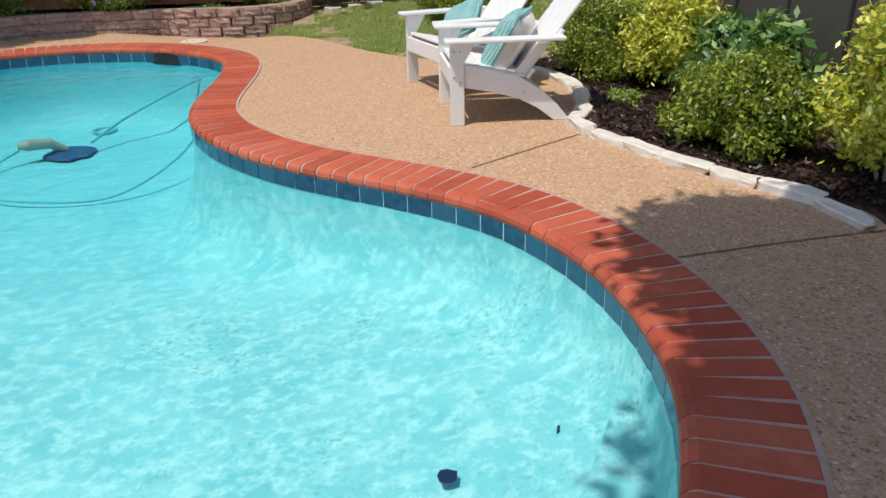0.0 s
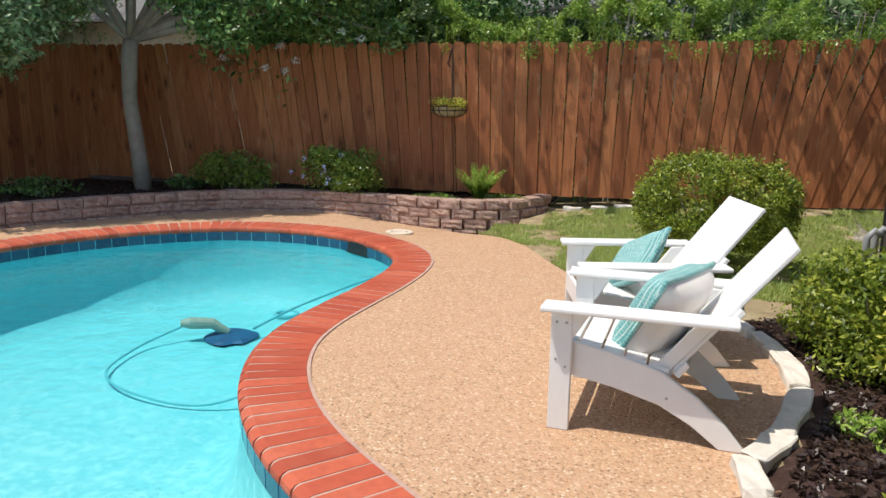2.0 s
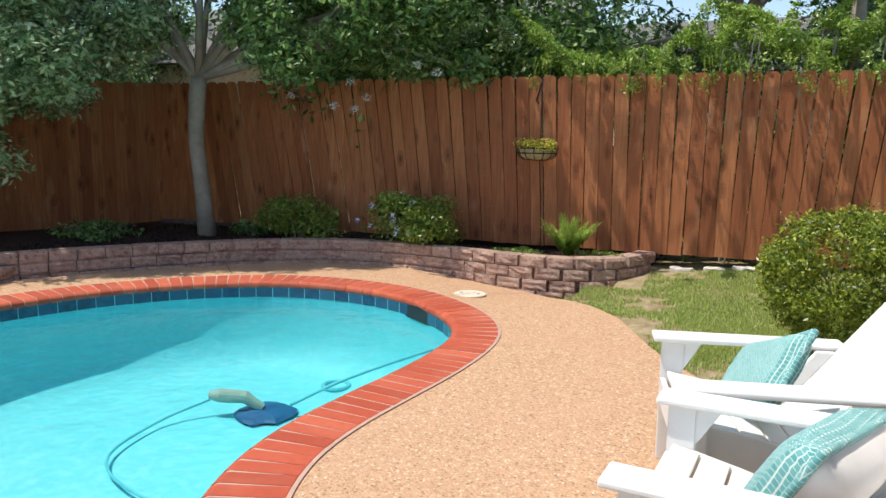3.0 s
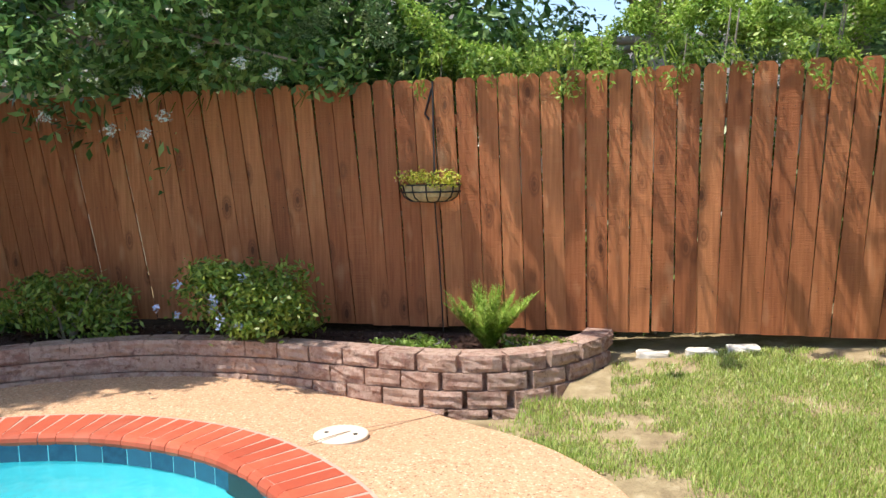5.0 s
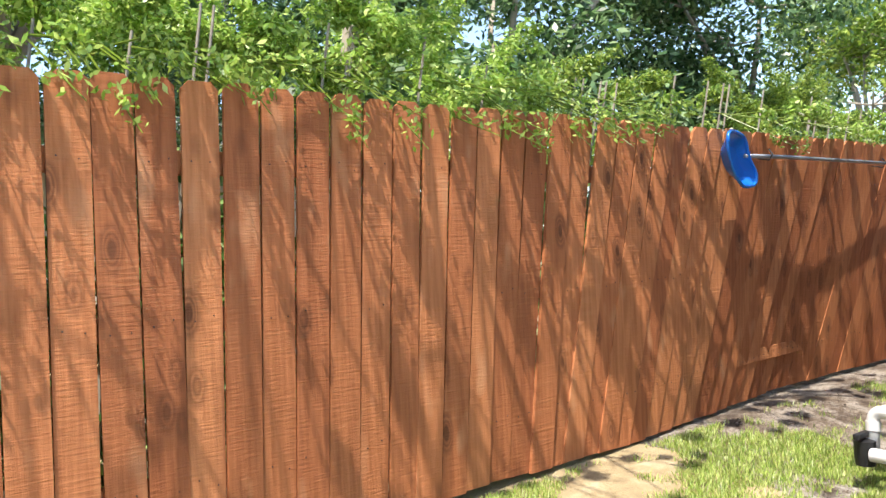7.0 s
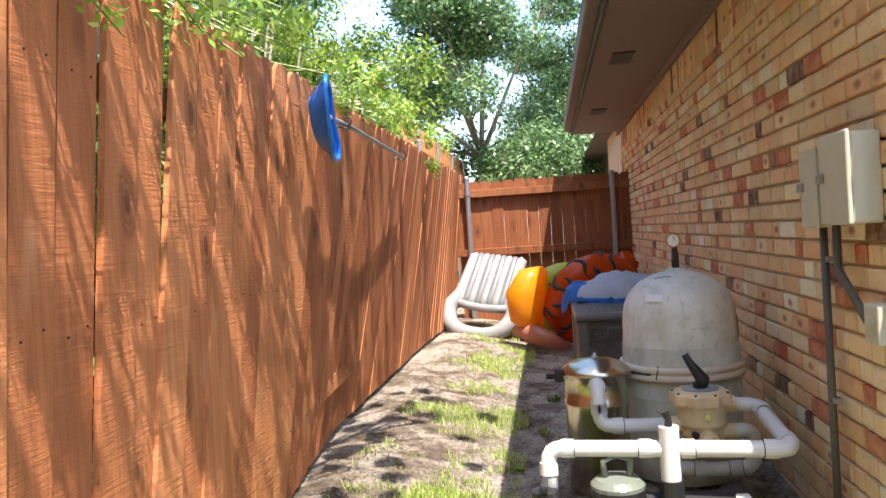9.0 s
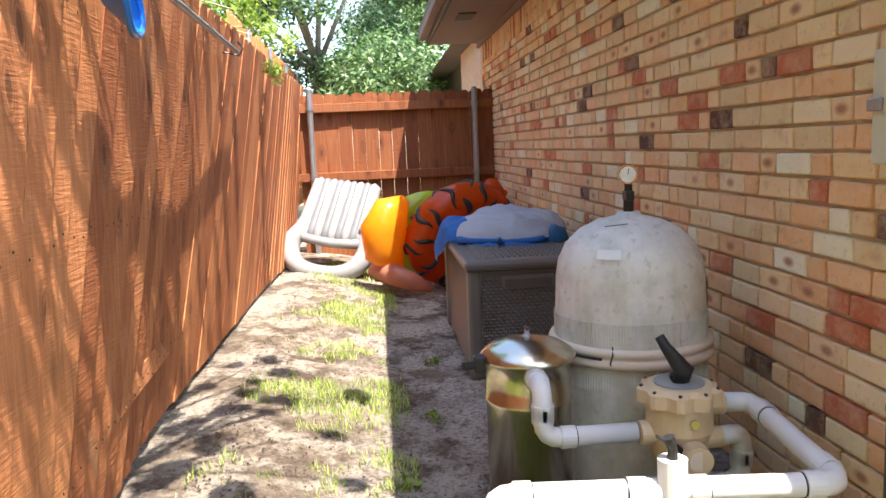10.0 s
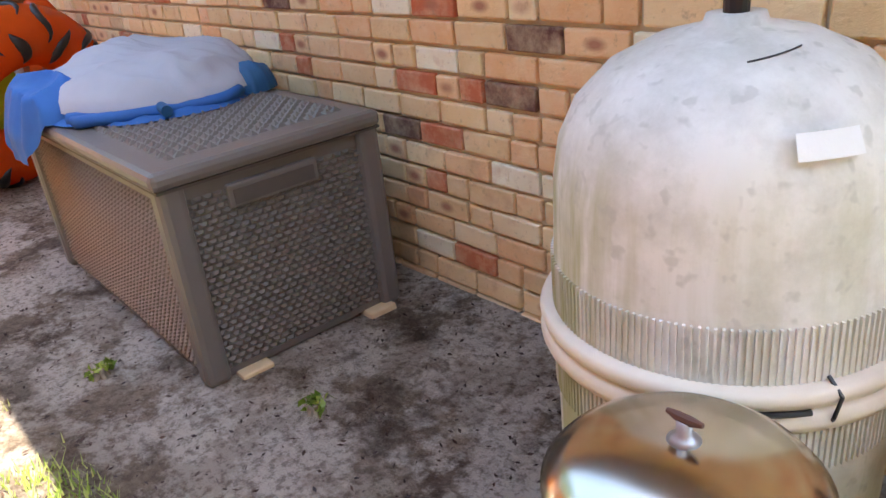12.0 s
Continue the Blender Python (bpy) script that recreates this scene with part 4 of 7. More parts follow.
def pillow(m, size, mat, edge, label, cord=0.016, back=None):
    bm = bmesh.new()
    n = 14
    V = {}
    for s in (1, -1):
        for i in range(n + 1):
            for j in range(n + 1):
                u, v = 2 * i / n - 1, 2 * j / n - 1
                rim = i in (0, n) or j in (0, n)
                if rim and s == -1:
                    V[s, i, j] = V[1, i, j]
                    continue
                k = max(0, (1 - u ** 4) * (1 - v ** 4)) ** 0.5
                pin = 1 - 0.07 * (abs(u) * (1 - v * v) + abs(v) * (1 - u * u))
                p = Vector((u * size[0] / 2 * (1 - 0.07 * (1 - v * v) * abs(u) ** 3), v * size[1] / 2 * (1 - 0.07 * (1 - u * u) * abs(v) ** 3), s * size[2] / 2 * k))
                p.z += 0.006 * noise.noise(p * 12)
                V[s, i, j] = bm.verts.new(p)
        for i in range(n):
            for j in range(n):
                q = [V[s, i, j], V[s, i + 1, j], V[s, i + 1, j + 1], V[s, i, j + 1]]
                f = bm.faces.new(q if s == 1 else q[::-1])
                f.material_index = 0 if s == 1 else 1
    root = part("pillow", bm, [mat, back or mat], None, smooth=True)
    root.matrix_world = m
    tagged(root, label, "cushion")
    pts = []
    for t in np.linspace(0, 4, 65)[:-1]:
        e, f = int(t), t % 1
        u, v = ((-1 + 2 * f, -1), (1, -1 + 2 * f), (1 - 2 * f, 1), (-1, 1 - 2 * f))[e]
        pts.append((u * size[0] / 2 * (1 - 0.07 * (1 - v * v)), v * size[1] / 2 * (1 - 0.07 * (1 - u * u)), 0))
    bm = bmesh.new()
    tube(bm, pts, cord, 8, closed=True)
    part("piping", bm, edge, root, "teal corded edge", smooth=True)
    return root


def teal_fabric():
    n = Nodes("teal_patterned_fabric", 0.9, spec=0.1)
    br = n.add("ShaderNodeTexBrick")
    br.inputs["Scale"].default_value = 28
    br.inputs["Mortar Size"].default_value = 0.028
    br.inputs["Color1"].default_value, br.inputs["Color2"].default_value = (0.10, 0.30, 0.30, 1), (0.16, 0.38, 0.37, 1)
    br.inputs["Mortar"].default_value = (0.50, 0.62, 0.58, 1)
    n.link(n.co, br.inputs["Vector"])
    n.color(br.outputs[0])
    return n.bump(n.noise(300, 2), 0.4, 0.002).mat


M_TEAL = teal_fabric()
M_CREAM = simple("cream_fabric", (0.72, 0.68, 0.64), 0.9, var=0.1, scale=8, bump=0.3)


def pool_cleaner():
    root = tagged(thing("pool_cleaner", pose(-2.3, 7.5, FLOOR_Z + 0.01, 0, 0, 25)), "blue and grey suction pool cleaner on the pool floor", "pool cleaner")
    bm = bmesh.new()
    lathe(bm, [(0, 0.01), (0.2, 0.0), (0.24, 0.012), (0.2, 0.03), (0.1, 0.05), (0, 0.055)], 18)
    for v in bm.verts:
        v.co *= 1 + 0.2 * noise.noise(v.co * 9)
    part("skirt", bm, M_BLUE_DARK, root, "dark blue flexible skirt")
    bm = bmesh.new()
    tube(bm, [(-0.02, 0, 0.05), (-0.15, 0, 0.14), (-0.34, -0.02, 0.16), (-0.42, -0.02, 0.16)], [0.035, 0.05, 0.055, 0.03], 12)
    part("body", bm, M_HEAD, root, "pale plastic body")
    bm = bmesh.new()
    z = FLOOR_Z + 0.05
    pts = spline([(-2.68, 7.32, z + 0.08), (-2.85, 6.95, z), (-2.7, 6.35, z), (-2.2, 6.05, z), (-1.6, 6.05, z), (-1.1, 6.4, z + 0.2), (-0.85, 6.8, z + 0.5), (-0.78, 7.1, -0.25)], 0.08)
    tube(bm, [Vector(p) for p in pts], 0.01, 8)
    hose = part("hose", bm, M_HOSE, None, smooth=True)
    tagged(hose, "ribbed aqua suction hose lying in the pool", "hose")
    bm = bmesh.new()
    tube(bm, [Vector(p) for p in spline([(-2.1, 7.55, z + 0.05), (-1.8, 7.9, z + 0.2), (-1.2, 8.1, z + 0.45), (-0.95, 8.1, -0.22)], 0.08)], 0.013, 8)
    h2 = part("hose", bm, M_HOSE, None, smooth=True)
    tagged(h2, "aqua hose section that runs to the skimmer", "hose")
    bm = bmesh.new()
    tube(bm, [(-2.15 + 0.11 * math.cos(a), 8.3 + 0.11 * math.sin(a), FLOOR_Z + 0.02) for a in np.linspace(0, 2 * math.pi, 19)[:-1]], 0.02, 8, closed=True)
    tagged(part("main_drain", bm, M_HOSE, None), "round drain ring in the pool floor", "drain")


# ---- fence decorations ----
def wall_basket():
    x, y, z = -1.12, 10.55, 1.25
    root = tagged(thing("wall_planter", pose(x, y + 0.13, z)), "half-round black iron wall planter with coco liner on the board fence", "planter")
    bm = bmesh.new()
    prof = [(0.215, 0.0), (0.207, -0.045), (0.19, -0.085), (0.14, -0.115), (0.0, -0.125)]
    n = 14
    rows = []
    for r, h in prof:
        rows.append([bm.verts.new((r * math.cos(a), -r * 0.62 * math.sin(a), h)) for a in (math.pi * k / n for k in range(n + 1))])
    for a, b in zip(rows, rows[1:]):
        for k in range(n):
            try:
                bm.faces.new((a[k], a[k + 1], b[k + 1], b[k]))
            except ValueError:
                pass
    bmesh.ops.remove_doubles(bm, verts=bm.verts, dist=0.0005)
    part("liner", bm, M_COCO, root, "brown coconut fibre liner")
    for h, r in ((0.0, 0.222), (-0.05, 0.217)):
        bm = bmesh.new()
        tube(bm, [(r * math.cos(a), -r * 0.62 * math.sin(a), h) for a in np.linspace(0, math.pi, 19)], 0.006, 6)
        part("band", bm, M_BLACK, root)
    for a in np.linspace(0.1, math.pi - 0.1, 7):
        bm = bmesh.new()
        tube(bm, [((r + 0.006) * math.cos(a), -(r + 0.006) * 0.62 * math.sin(a), h) for r, h in prof], 0.005, 5)
        part("rib", bm, M_BLACK, root)
    bm = bmesh.new()
    tube(bm, [(0.03, 0.02, 0.72), (0.0, 0.0, 0.6), (-0.03, 0.0, 0.5), (0.0, 0, 0.46)], 0.008, 6)
    hook = tagged(part("hook", bm, M_BLACK), "black iron hook on the fence", "hook")
    hook.matrix_world = pose(x, y + 0.13, z)
    bm = bmesh.new()
    box(bm, (0.0, 0.015, 0.35), (0.012, 0.006, 0.75))
    wire = tagged(part("strap", bm, M_BLACK), "thin dark hanging strap of the planter", "strap")
    wire.matrix_world = pose(x + 0.03, y + 0.11, z)
    bm = bmesh.new()
    tube(bm, [(0.0, 0.0, -0.1), (0.03, -0.01, -0.55), (0.05, -0.02, -1.05)], 0.005, 6)
    cable = tagged(part("cable", bm, M_BLACK), "thin black cable down the board fence", "cable")
    cable.matrix_world = pose(x + 0.03, y + 0.11, z)
    p = tagged(thing("trailing_plant", pose(x, y + 0.06, z)), "small pale green flowering plant in the wall planter", "plant")
    rng = np.random.default_rng(3)
    cs = [(rng.uniform(-0.2, 0.2), rng.uniform(-0.08, 0.02), rng.uniform(0.0, 0.08)) for _ in range(14)]
    foliage("leaves", p, M_LEAF_GOLD, cs, [(0.06, 0.05, 0.055)] * 14, 800, 0.013, 4)
    foliage("flower", p, M_PINK, [(-0.2, -0.03, 0.05), (-0.15, -0.05, 0.08)], [(0.04, 0.04, 0.03)] * 2, 30, 0.012, 5)


def net():
    root = tagged(thing("leaf_net", pose(4.05, 10.60, 1.775, 0, 0, 1.5)), "blue plastic pool leaf net on a pole, hung on the fence", "pool net")
    bm = bmesh.new()
    rim = [(-0.15, -0.02, 0.10), (-0.10, -0.02, 0.13), (0.06, -0.02, 0.11), (0.11, -0.02, 0.02), (0.17, -0.02, -0.06), (0.15, -0.02, -0.11), (0.02, -0.02, -0.12), (-0.09, -0.02, -0.06), (-0.15, -0.02, 0.03)]
    rim = [(x * 1.2, y - 0.22 * max(0.0, 0.1 - x), z * 1.3 + 0.015) for x, y, z in rim]
    c = spline(rim, 0.03, True)
    tube(bm, [Vector(p) for p in c], 0.011, 8, closed=True)
    part("frame", bm, M_BLUE_NET, root, "bright blue rim", smooth=True)
    bm = bmesh.new()
    ring = [bm.verts.new(p) for p in c]
    mid = [bm.verts.new((p[0] * 0.6, 0.02, p[2] * 0.6)) for p in c]
    cv = bm.verts.new((0, 0.035, 0))
    for k in range(len(c)):
        j = (k + 1) % len(c)
        bm.faces.new((ring[k], ring[j], mid[j], mid[k]))
        bm.faces.new((mid[k], mid[j], cv))
    part("mesh_bag", bm, M_BLUE_NET, root, "blue mesh pocket")
    bm = bmesh.new()
    tube(bm, [(0.10, -0.01, 0.05), (0.55, -0.01, 0.06), (2.25, 0.0, 0.07)], 0.013, 10)
    part("pole", bm, M_GALV, root, "ribbed aluminium pole", smooth=True)
    for x in (0.35, 2.0):
        bm = bmesh.new()
        tube(bm, [(x, 0.06, 0.05), (x, -0.02, 0.03), (x, -0.045, 0.065), (x, -0.02, 0.1)], 0.005, 6)
        h = tagged(part("hook", bm, M_BLACK), "small black hook that holds the net pole", "hook")
        h.matrix_world = pose(4.05, 10.59, 1.775, 0, 0, 1.5)


# ---- side yard ----
def pipe_run(name, label, pts, r=0.03, collars=()):
    """White pipe through square corners, with elbow and collar fittings."""
    root = tagged(thing(name, pose(*pts[0])), label, "pipe")
    o = Vector(pts[0])
    P = [Vector(p) - o for p in pts]
    path = [P[0]]
    for a, b, c in zip(P, P[1:], P[2:]):
        d1, d2 = (a - b).normalized(), (c - b).normalized()
        k = min(0.055, (a - b).length * 0.45, (c - b).length * 0.45)
        for t in (0, 0.25, 0.5, 0.75, 1):
            p, q = b + d1 * k, b + d2 * k
            path.append(p * (1 - t) ** 2 + b * 2 * t * (1 - t) + q * t * t)
    path.append(P[-1])
    bm = bmesh.new()
    tube(bm, path, r, 18)
    part("pipe", bm, M_PVC, root, smooth=True)
    for i in range(1, len(P) - 1):
        b = P[i]
        for e in (P[i - 1], P[i + 1]):
            d = (e - b).normalized()
            if (e - b).length < 0.11:
                continue
            bm = bmesh.new()
            tube(bm, [b + d * 0.052, b + d * 0.098], r * 1.16, 18)
            part("fitting", bm, M_PVC, root, smooth=False)
            bm = bmesh.new()
            tube(bm, [b + d * 0.0985, b + d * 0.102], r * 1.04, 18)
            part("glue_ring", bm, M_BLACK, root, "dark primer ring")
    return root


def filter_tank():
    x, y, g = 4.59, 9.07, 0.06
    root = tagged(thing("pool_filter", pose(x, y, g)), "tall domed grey fibreglass pool filter with green algae streaks", "pool filter")
    bm = bmesh.new()
    lathe(bm, [(0.20, 0), (0.255, 0.02), (0.262, 0.1), (0.266, 0.49)], 64)
    part("lower_shell", bm, M_TANK, root, smooth=True)
    bm = bmesh.new()
    lathe(bm, [(0.268, 0.55), (0.265, 0.62), (0.26, 0.76), (0.25, 0.82), (0.225, 0.875), (0.175, 0.925), (0.11, 0.957), (0.045, 0.972), (0.04, 0.985), (0, 0.985)], 64)
    part("upper_shell", bm, M_TANK, root, smooth=True)
    bm = bmesh.new()
    for k in range(170):
        a = 2 * math.pi * k / 170
        for z0, z1 in ((0.55, 0.635), (0.40, 0.487)):
            m = pose(0.2665 * math.cos(a), 0.2665 * math.sin(a), 0, 0, 0, math.degrees(a))
            box(bm, (0, 0, (z0 + z1) / 2), (0.006, 0.0036, z1 - z0), m)
    tagged(part("ribs", bm, M_TANK, root, "fine moulded ribs above and below the band"), kind="stuff")
    bm = bmesh.new()
    lathe(bm, [(0.262, 0.487), (0.286, 0.487), (0.291, 0.5), (0.287, 0.515), (0.279, 0.52), (0.287, 0.526), (0.291, 0.54), (0.285, 0.552), (0.262, 0.552)], 64)
    part("clamp_band", bm, M_LID, root, "cream clamp band", smooth=True)
    bm = bmesh.new()
    tube(bm, [(0.289 * math.cos(q), 0.289 * math.sin(q), 0.5215) for q in np.linspace(2.12, 2.5, 12)], 0.0045, 6)
    part("gasket", bm, M_BLACK, root, "exposed black gasket strip")
    bm = bmesh.new()
    tube(bm, [(0.278 * math.cos(2.62), 0.278 * math.sin(2.62), 0.485), (0.293 * math.cos(2.6), 0.293 * math.sin(2.6), 0.51), (0.293 * math.cos(2.63), 0.293 * math.sin(2.63), 0.54), (0.27 * math.cos(2.61), 0.27 * math.sin(2.61), 0.56)], 0.003, 5)
    part("band_joint", bm, M_BLACK, root, "dark split in the clamp band")
    bm = bmesh.new()
    tube(bm, [((0.12 + 0.03 * (2.8 - q)) * math.cos(q), (0.12 + 0.03 * (2.8 - q)) * math.sin(q), 0.9535 - 0.015 * (2.8 - q)) for q in np.linspace(2.2, 2.8, 8)], 0.0014, 5)
    part("crack", bm, M_BLACK, root, "thin dark crack on the dome")
    bm = bmesh.new()
    a = math.atan2(1.0, -0.55)
    cyl(bm, (0.28 * math.cos(a), 0.28 * math.sin(a), 0.52), (0.35 * math.cos(a), 0.35 * math.sin(a), 0.515), 0.014)
    part("bolt", bm, M_GALV, root)
    bm = bmesh.new()
    cyl(bm, (0, 0, 0.985), (0, 0, 1.03), 0.018)
    box(bm, (0, 0, 1.04), (0.05, 0.03, 0.035), bevel=0.005)
    cyl(bm, (0, 0, 1.05), (0, 0, 1.085), 0.014)
    part("air_valve", bm, M_BLACK, root, "black plastic air relief valve")
    bm = bmesh.new()
    d = Vector((-0.93, 0.37, 0))
    c = Vector((0, 0, 1.115))
    cyl(bm, c - d * 0.012, c + d * 0.016, 0.034, seg=24)
    gauge = part("gauge", bm, M_STEEL, root, "round pressure gauge with steel rim")
    bm = bmesh.new()
    cyl(bm, c + d * 0.0162, c + d * 0.0172, 0.028, seg=24)
    part("dial", bm, M_PAPER, gauge, "white dial")
    bm = bmesh.new()
    tube(bm, [c + d * 0.0185, c + d * 0.0185 + Vector((0.0, -0.004, 0.02))], 0.0015, 4)
    part("needle", bm, M_BLACK, gauge)
    for (a0, z, w, h, mat, nm) in ((2.55, 0.865, 0.085, 0.03, M_PAPER, "label_sticker"), (-1.9, 0.70, 0.06, 0.10, M_LABEL_OLD, "rating_plate")):
        bm = bmesh.new()
        n = 6
        lo, hi = [], []
        for k in range(n + 1):
            aa = a0 + (k / n - 0.5) * w / 0.26
            rlo = 0.266 if z < 0.8 else 0.2535
            rhi = 0.264 if z < 0.8 else 0.238
            lo.append(bm.verts.new((rlo * math.cos(aa), rlo * math.sin(aa), z - h / 2)))
            hi.append(bm.verts.new((rhi * math.cos(aa), rhi * math.sin(aa), z + h / 2)))
        for k in range(n):
            bm.faces.new((lo[k], lo[k + 1], hi[k + 1], hi[k]))
        part(nm, bm, mat, root, "blank white sticker" if mat is M_PAPER else "faded yellow rating plate")


def steel_can():
    x, y, g = 4.39, 9.485, 0.06
    root = tagged(thing("filter_canister", pose(x, y, g)), "polished stainless steel canister with domed lid", "canister")
    bm = bmesh.new()
    lathe(bm, [(0.13, 0), (0.14, 0.01), (0.14, 0.395), (0.144, 0.4), (0.144, 0.41), (0.14, 0.415), (0.14, 0.535), (0.15, 0.54)], 48)
    part("body", bm, M_STEEL, root, smooth=True)
    bm = bmesh.new()
    lathe(bm, [(0.15, 0.535), (0.158, 0.54), (0.158, 0.552), (0.15, 0.56), (0.147, 0.565), (0.12, 0.585), (0.07, 0.602), (0.0, 0.61)], 48)
    part("lid", bm, M_STEEL, root, "shiny domed lid", smooth=True)
    bm = bmesh.new()
    lathe(bm, [(0.0, 0.606), (0.02, 0.607), (0.014, 0.613), (0.009, 0.618), (0.009, 0.632), (0.0, 0.634)], 16)
    knob = part("knob", bm, M_GALV, root, "steel lid knob", smooth=True)
    bm = bmesh.new()
    tube(bm, [(-0.022, 0, 0.637), (-0.008, 0, 0.635), (0.008, 0, 0.635), (0.022, 0, 0.637)], [0.003, 0.006, 0.006, 0.003], 8)
    part("wing", bm, M_RUST, knob, "small rusty wing")
    bm = bmesh.new()
    box(bm, (-0.03, 0.165, 0.535), (0.035, 0.04, 0.06), bevel=0.008)
    cyl(bm, (-0.03, 0.17, 0.53), (-0.05, 0.22, 0.535), 0.013)
    part("latch", bm, M_BLACK, root, "black clamp knob")


def multiport():
    x, y, g = 4.14, 9.07, 0.3
    root = tagged(thing("multiport_valve", pose(x, y, g)), "tan plastic multiport valve with black lever", "valve")
    bm = bmesh.new()
    lathe(bm, [(0.0, 0.0), (0.06, 0.0), (0.075, 0.03), (0.088, 0.08), (0.09, 0.10), (0.1, 0.12), (0.1, 0.225), (0.0, 0.225)], 28)
    part("body", bm, M_TAN, root, smooth=False)
    bm = bmesh.new()
    prof = []
    n = 72
    lo, hi, mid = [], [], []
    for k in range(n):
        a = 2 * math.pi * k / n
        r = 0.118 + 0.009 * math.cos(a * 9)
        lo.append(bm.verts.new((r * math.cos(a), r * math.sin(a), 0.205)))
        hi.append(bm.verts.new((r * math.cos(a), r * math.sin(a), 0.245)))
        mid.append(bm.verts.new((0.095 * math.cos(a), 0.095 * math.sin(a), 0.26)))
    for k in range(n):
        j = (k + 1) % n
        bm.faces.new((lo[k], lo[j], hi[j], hi[k]))
        bm.faces.new((hi[k], hi[j], mid[j], mid[k]))
    bm.faces.new(mid)
    bm.faces.new(lo[::-1])
    cover = part("cover", bm, M_TAN, root, "scalloped screw-down cover")
    for k in range(9):
        a = 2 * math.pi * k / 9
        bm = bmesh.new()
        cyl(bm, (0.112 * math.cos(a), 0.112 * math.sin(a), 0.246), (0.112 * math.cos(a), 0.112 * math.sin(a), 0.256), 0.006, seg=6)
        part("screw", bm, M_BLACK, cover)
    bm = bmesh.new()
    cyl(bm, (0, 0, 0.26), (0, 0, 0.266), 0.075, seg=28)
    part("position_plate", bm, M_GREYPL, root, "round grey position plate")
    bm = bmesh.new()
    tube(bm, [(0.0, 0.0, 0.27), (-0.02, -0.01, 0.3), (0.02, 0.035, 0.37), (0.03, 0.05, 0.40)], [0.032, 0.03, 0.017, 0.015], 10)
    part("lever", bm, M_BLACK, root, "black lever", smooth=True)
    for p, q, r in (((-0.06, -0.01, 0.07), (-0.15, 0.0, 0.07), 0.042), ((0, 0.07, 0.11), (0, 0.125, 0.11), 0.037), ((0, -0.07, 0.19), (0, -0.135, 0.19), 0.037), ((0, -0.07, 0.08), (0, -0.13, 0.08), 0.034)):
        bm = bmesh.new()
        cyl(bm, p, q, r, seg=22)
        part("port", bm, M_TAN, root)
        if r == 0.042:
            bm = bmesh.new()
            cyl(bm, Vector(q) + Vector((-0.001, 0, 0)), Vector(q) + Vector((0.012, 0, 0)), 0.03, seg=20)
            part("port_mouth", bm, M_LID, root)
    for yy, zz in ((0.045, 0.09), (-0.005, 0.165)):
        bm = bmesh.new()
        cyl(bm, (-0.085, yy, zz), (-0.11, yy, zz), 0.014, seg=12)
        part("plug", bm, M_BLACK if yy > 0 else M_STEEL, root)


def pump(x, y, label, strainer=True):
    root = tagged(thing("pool_pump", pose(x, y, 0.06)), label, "pump", "pool pumps")
    bm = bmesh.new()
    lathe(bm, [(0.08, 0.0), (0.085, 0.02), (0.085, 0.2), (0.1, 0.21), (0.1, 0.235), (0.0, 0.235)], 26)
    part("strainer_pot", bm, M_BLACK, root, "black strainer housing")
    bm = bmesh.new()
    lathe(bm, [(0.1, 0.236), (0.1, 0.25), (0.08, 0.27), (0.0, 0.28)], 26)
    part("lid", bm, M_POTLID, root, "clouded grey lid")
    bm = bmesh.new()
    tube(bm, [(-0.0, 0.045, 0.27), (-0.01, 0.05, 0.335), (0.0, 0.0, 0.355), (0.0, -0.05, 0.335), (0.0, -0.045, 0.27)], 0.012, 8)
    part("handle", bm, M_POTLID, root, "pale loop handle", smooth=True)
    bm = bmesh.new()
    cyl(bm, (0.02, -0.1, 0.13), (0.02, -0.42, 0.13), 0.075, seg=22)
    part("motor", bm, M_BLACK, root, "black pump motor")
    bm = bmesh.new()
    box(bm, (0.0, -0.2, 0.02), (0.2, 0.4, 0.04), bevel=0.006)
    part("base", bm, M_BLACK, root)
    return root


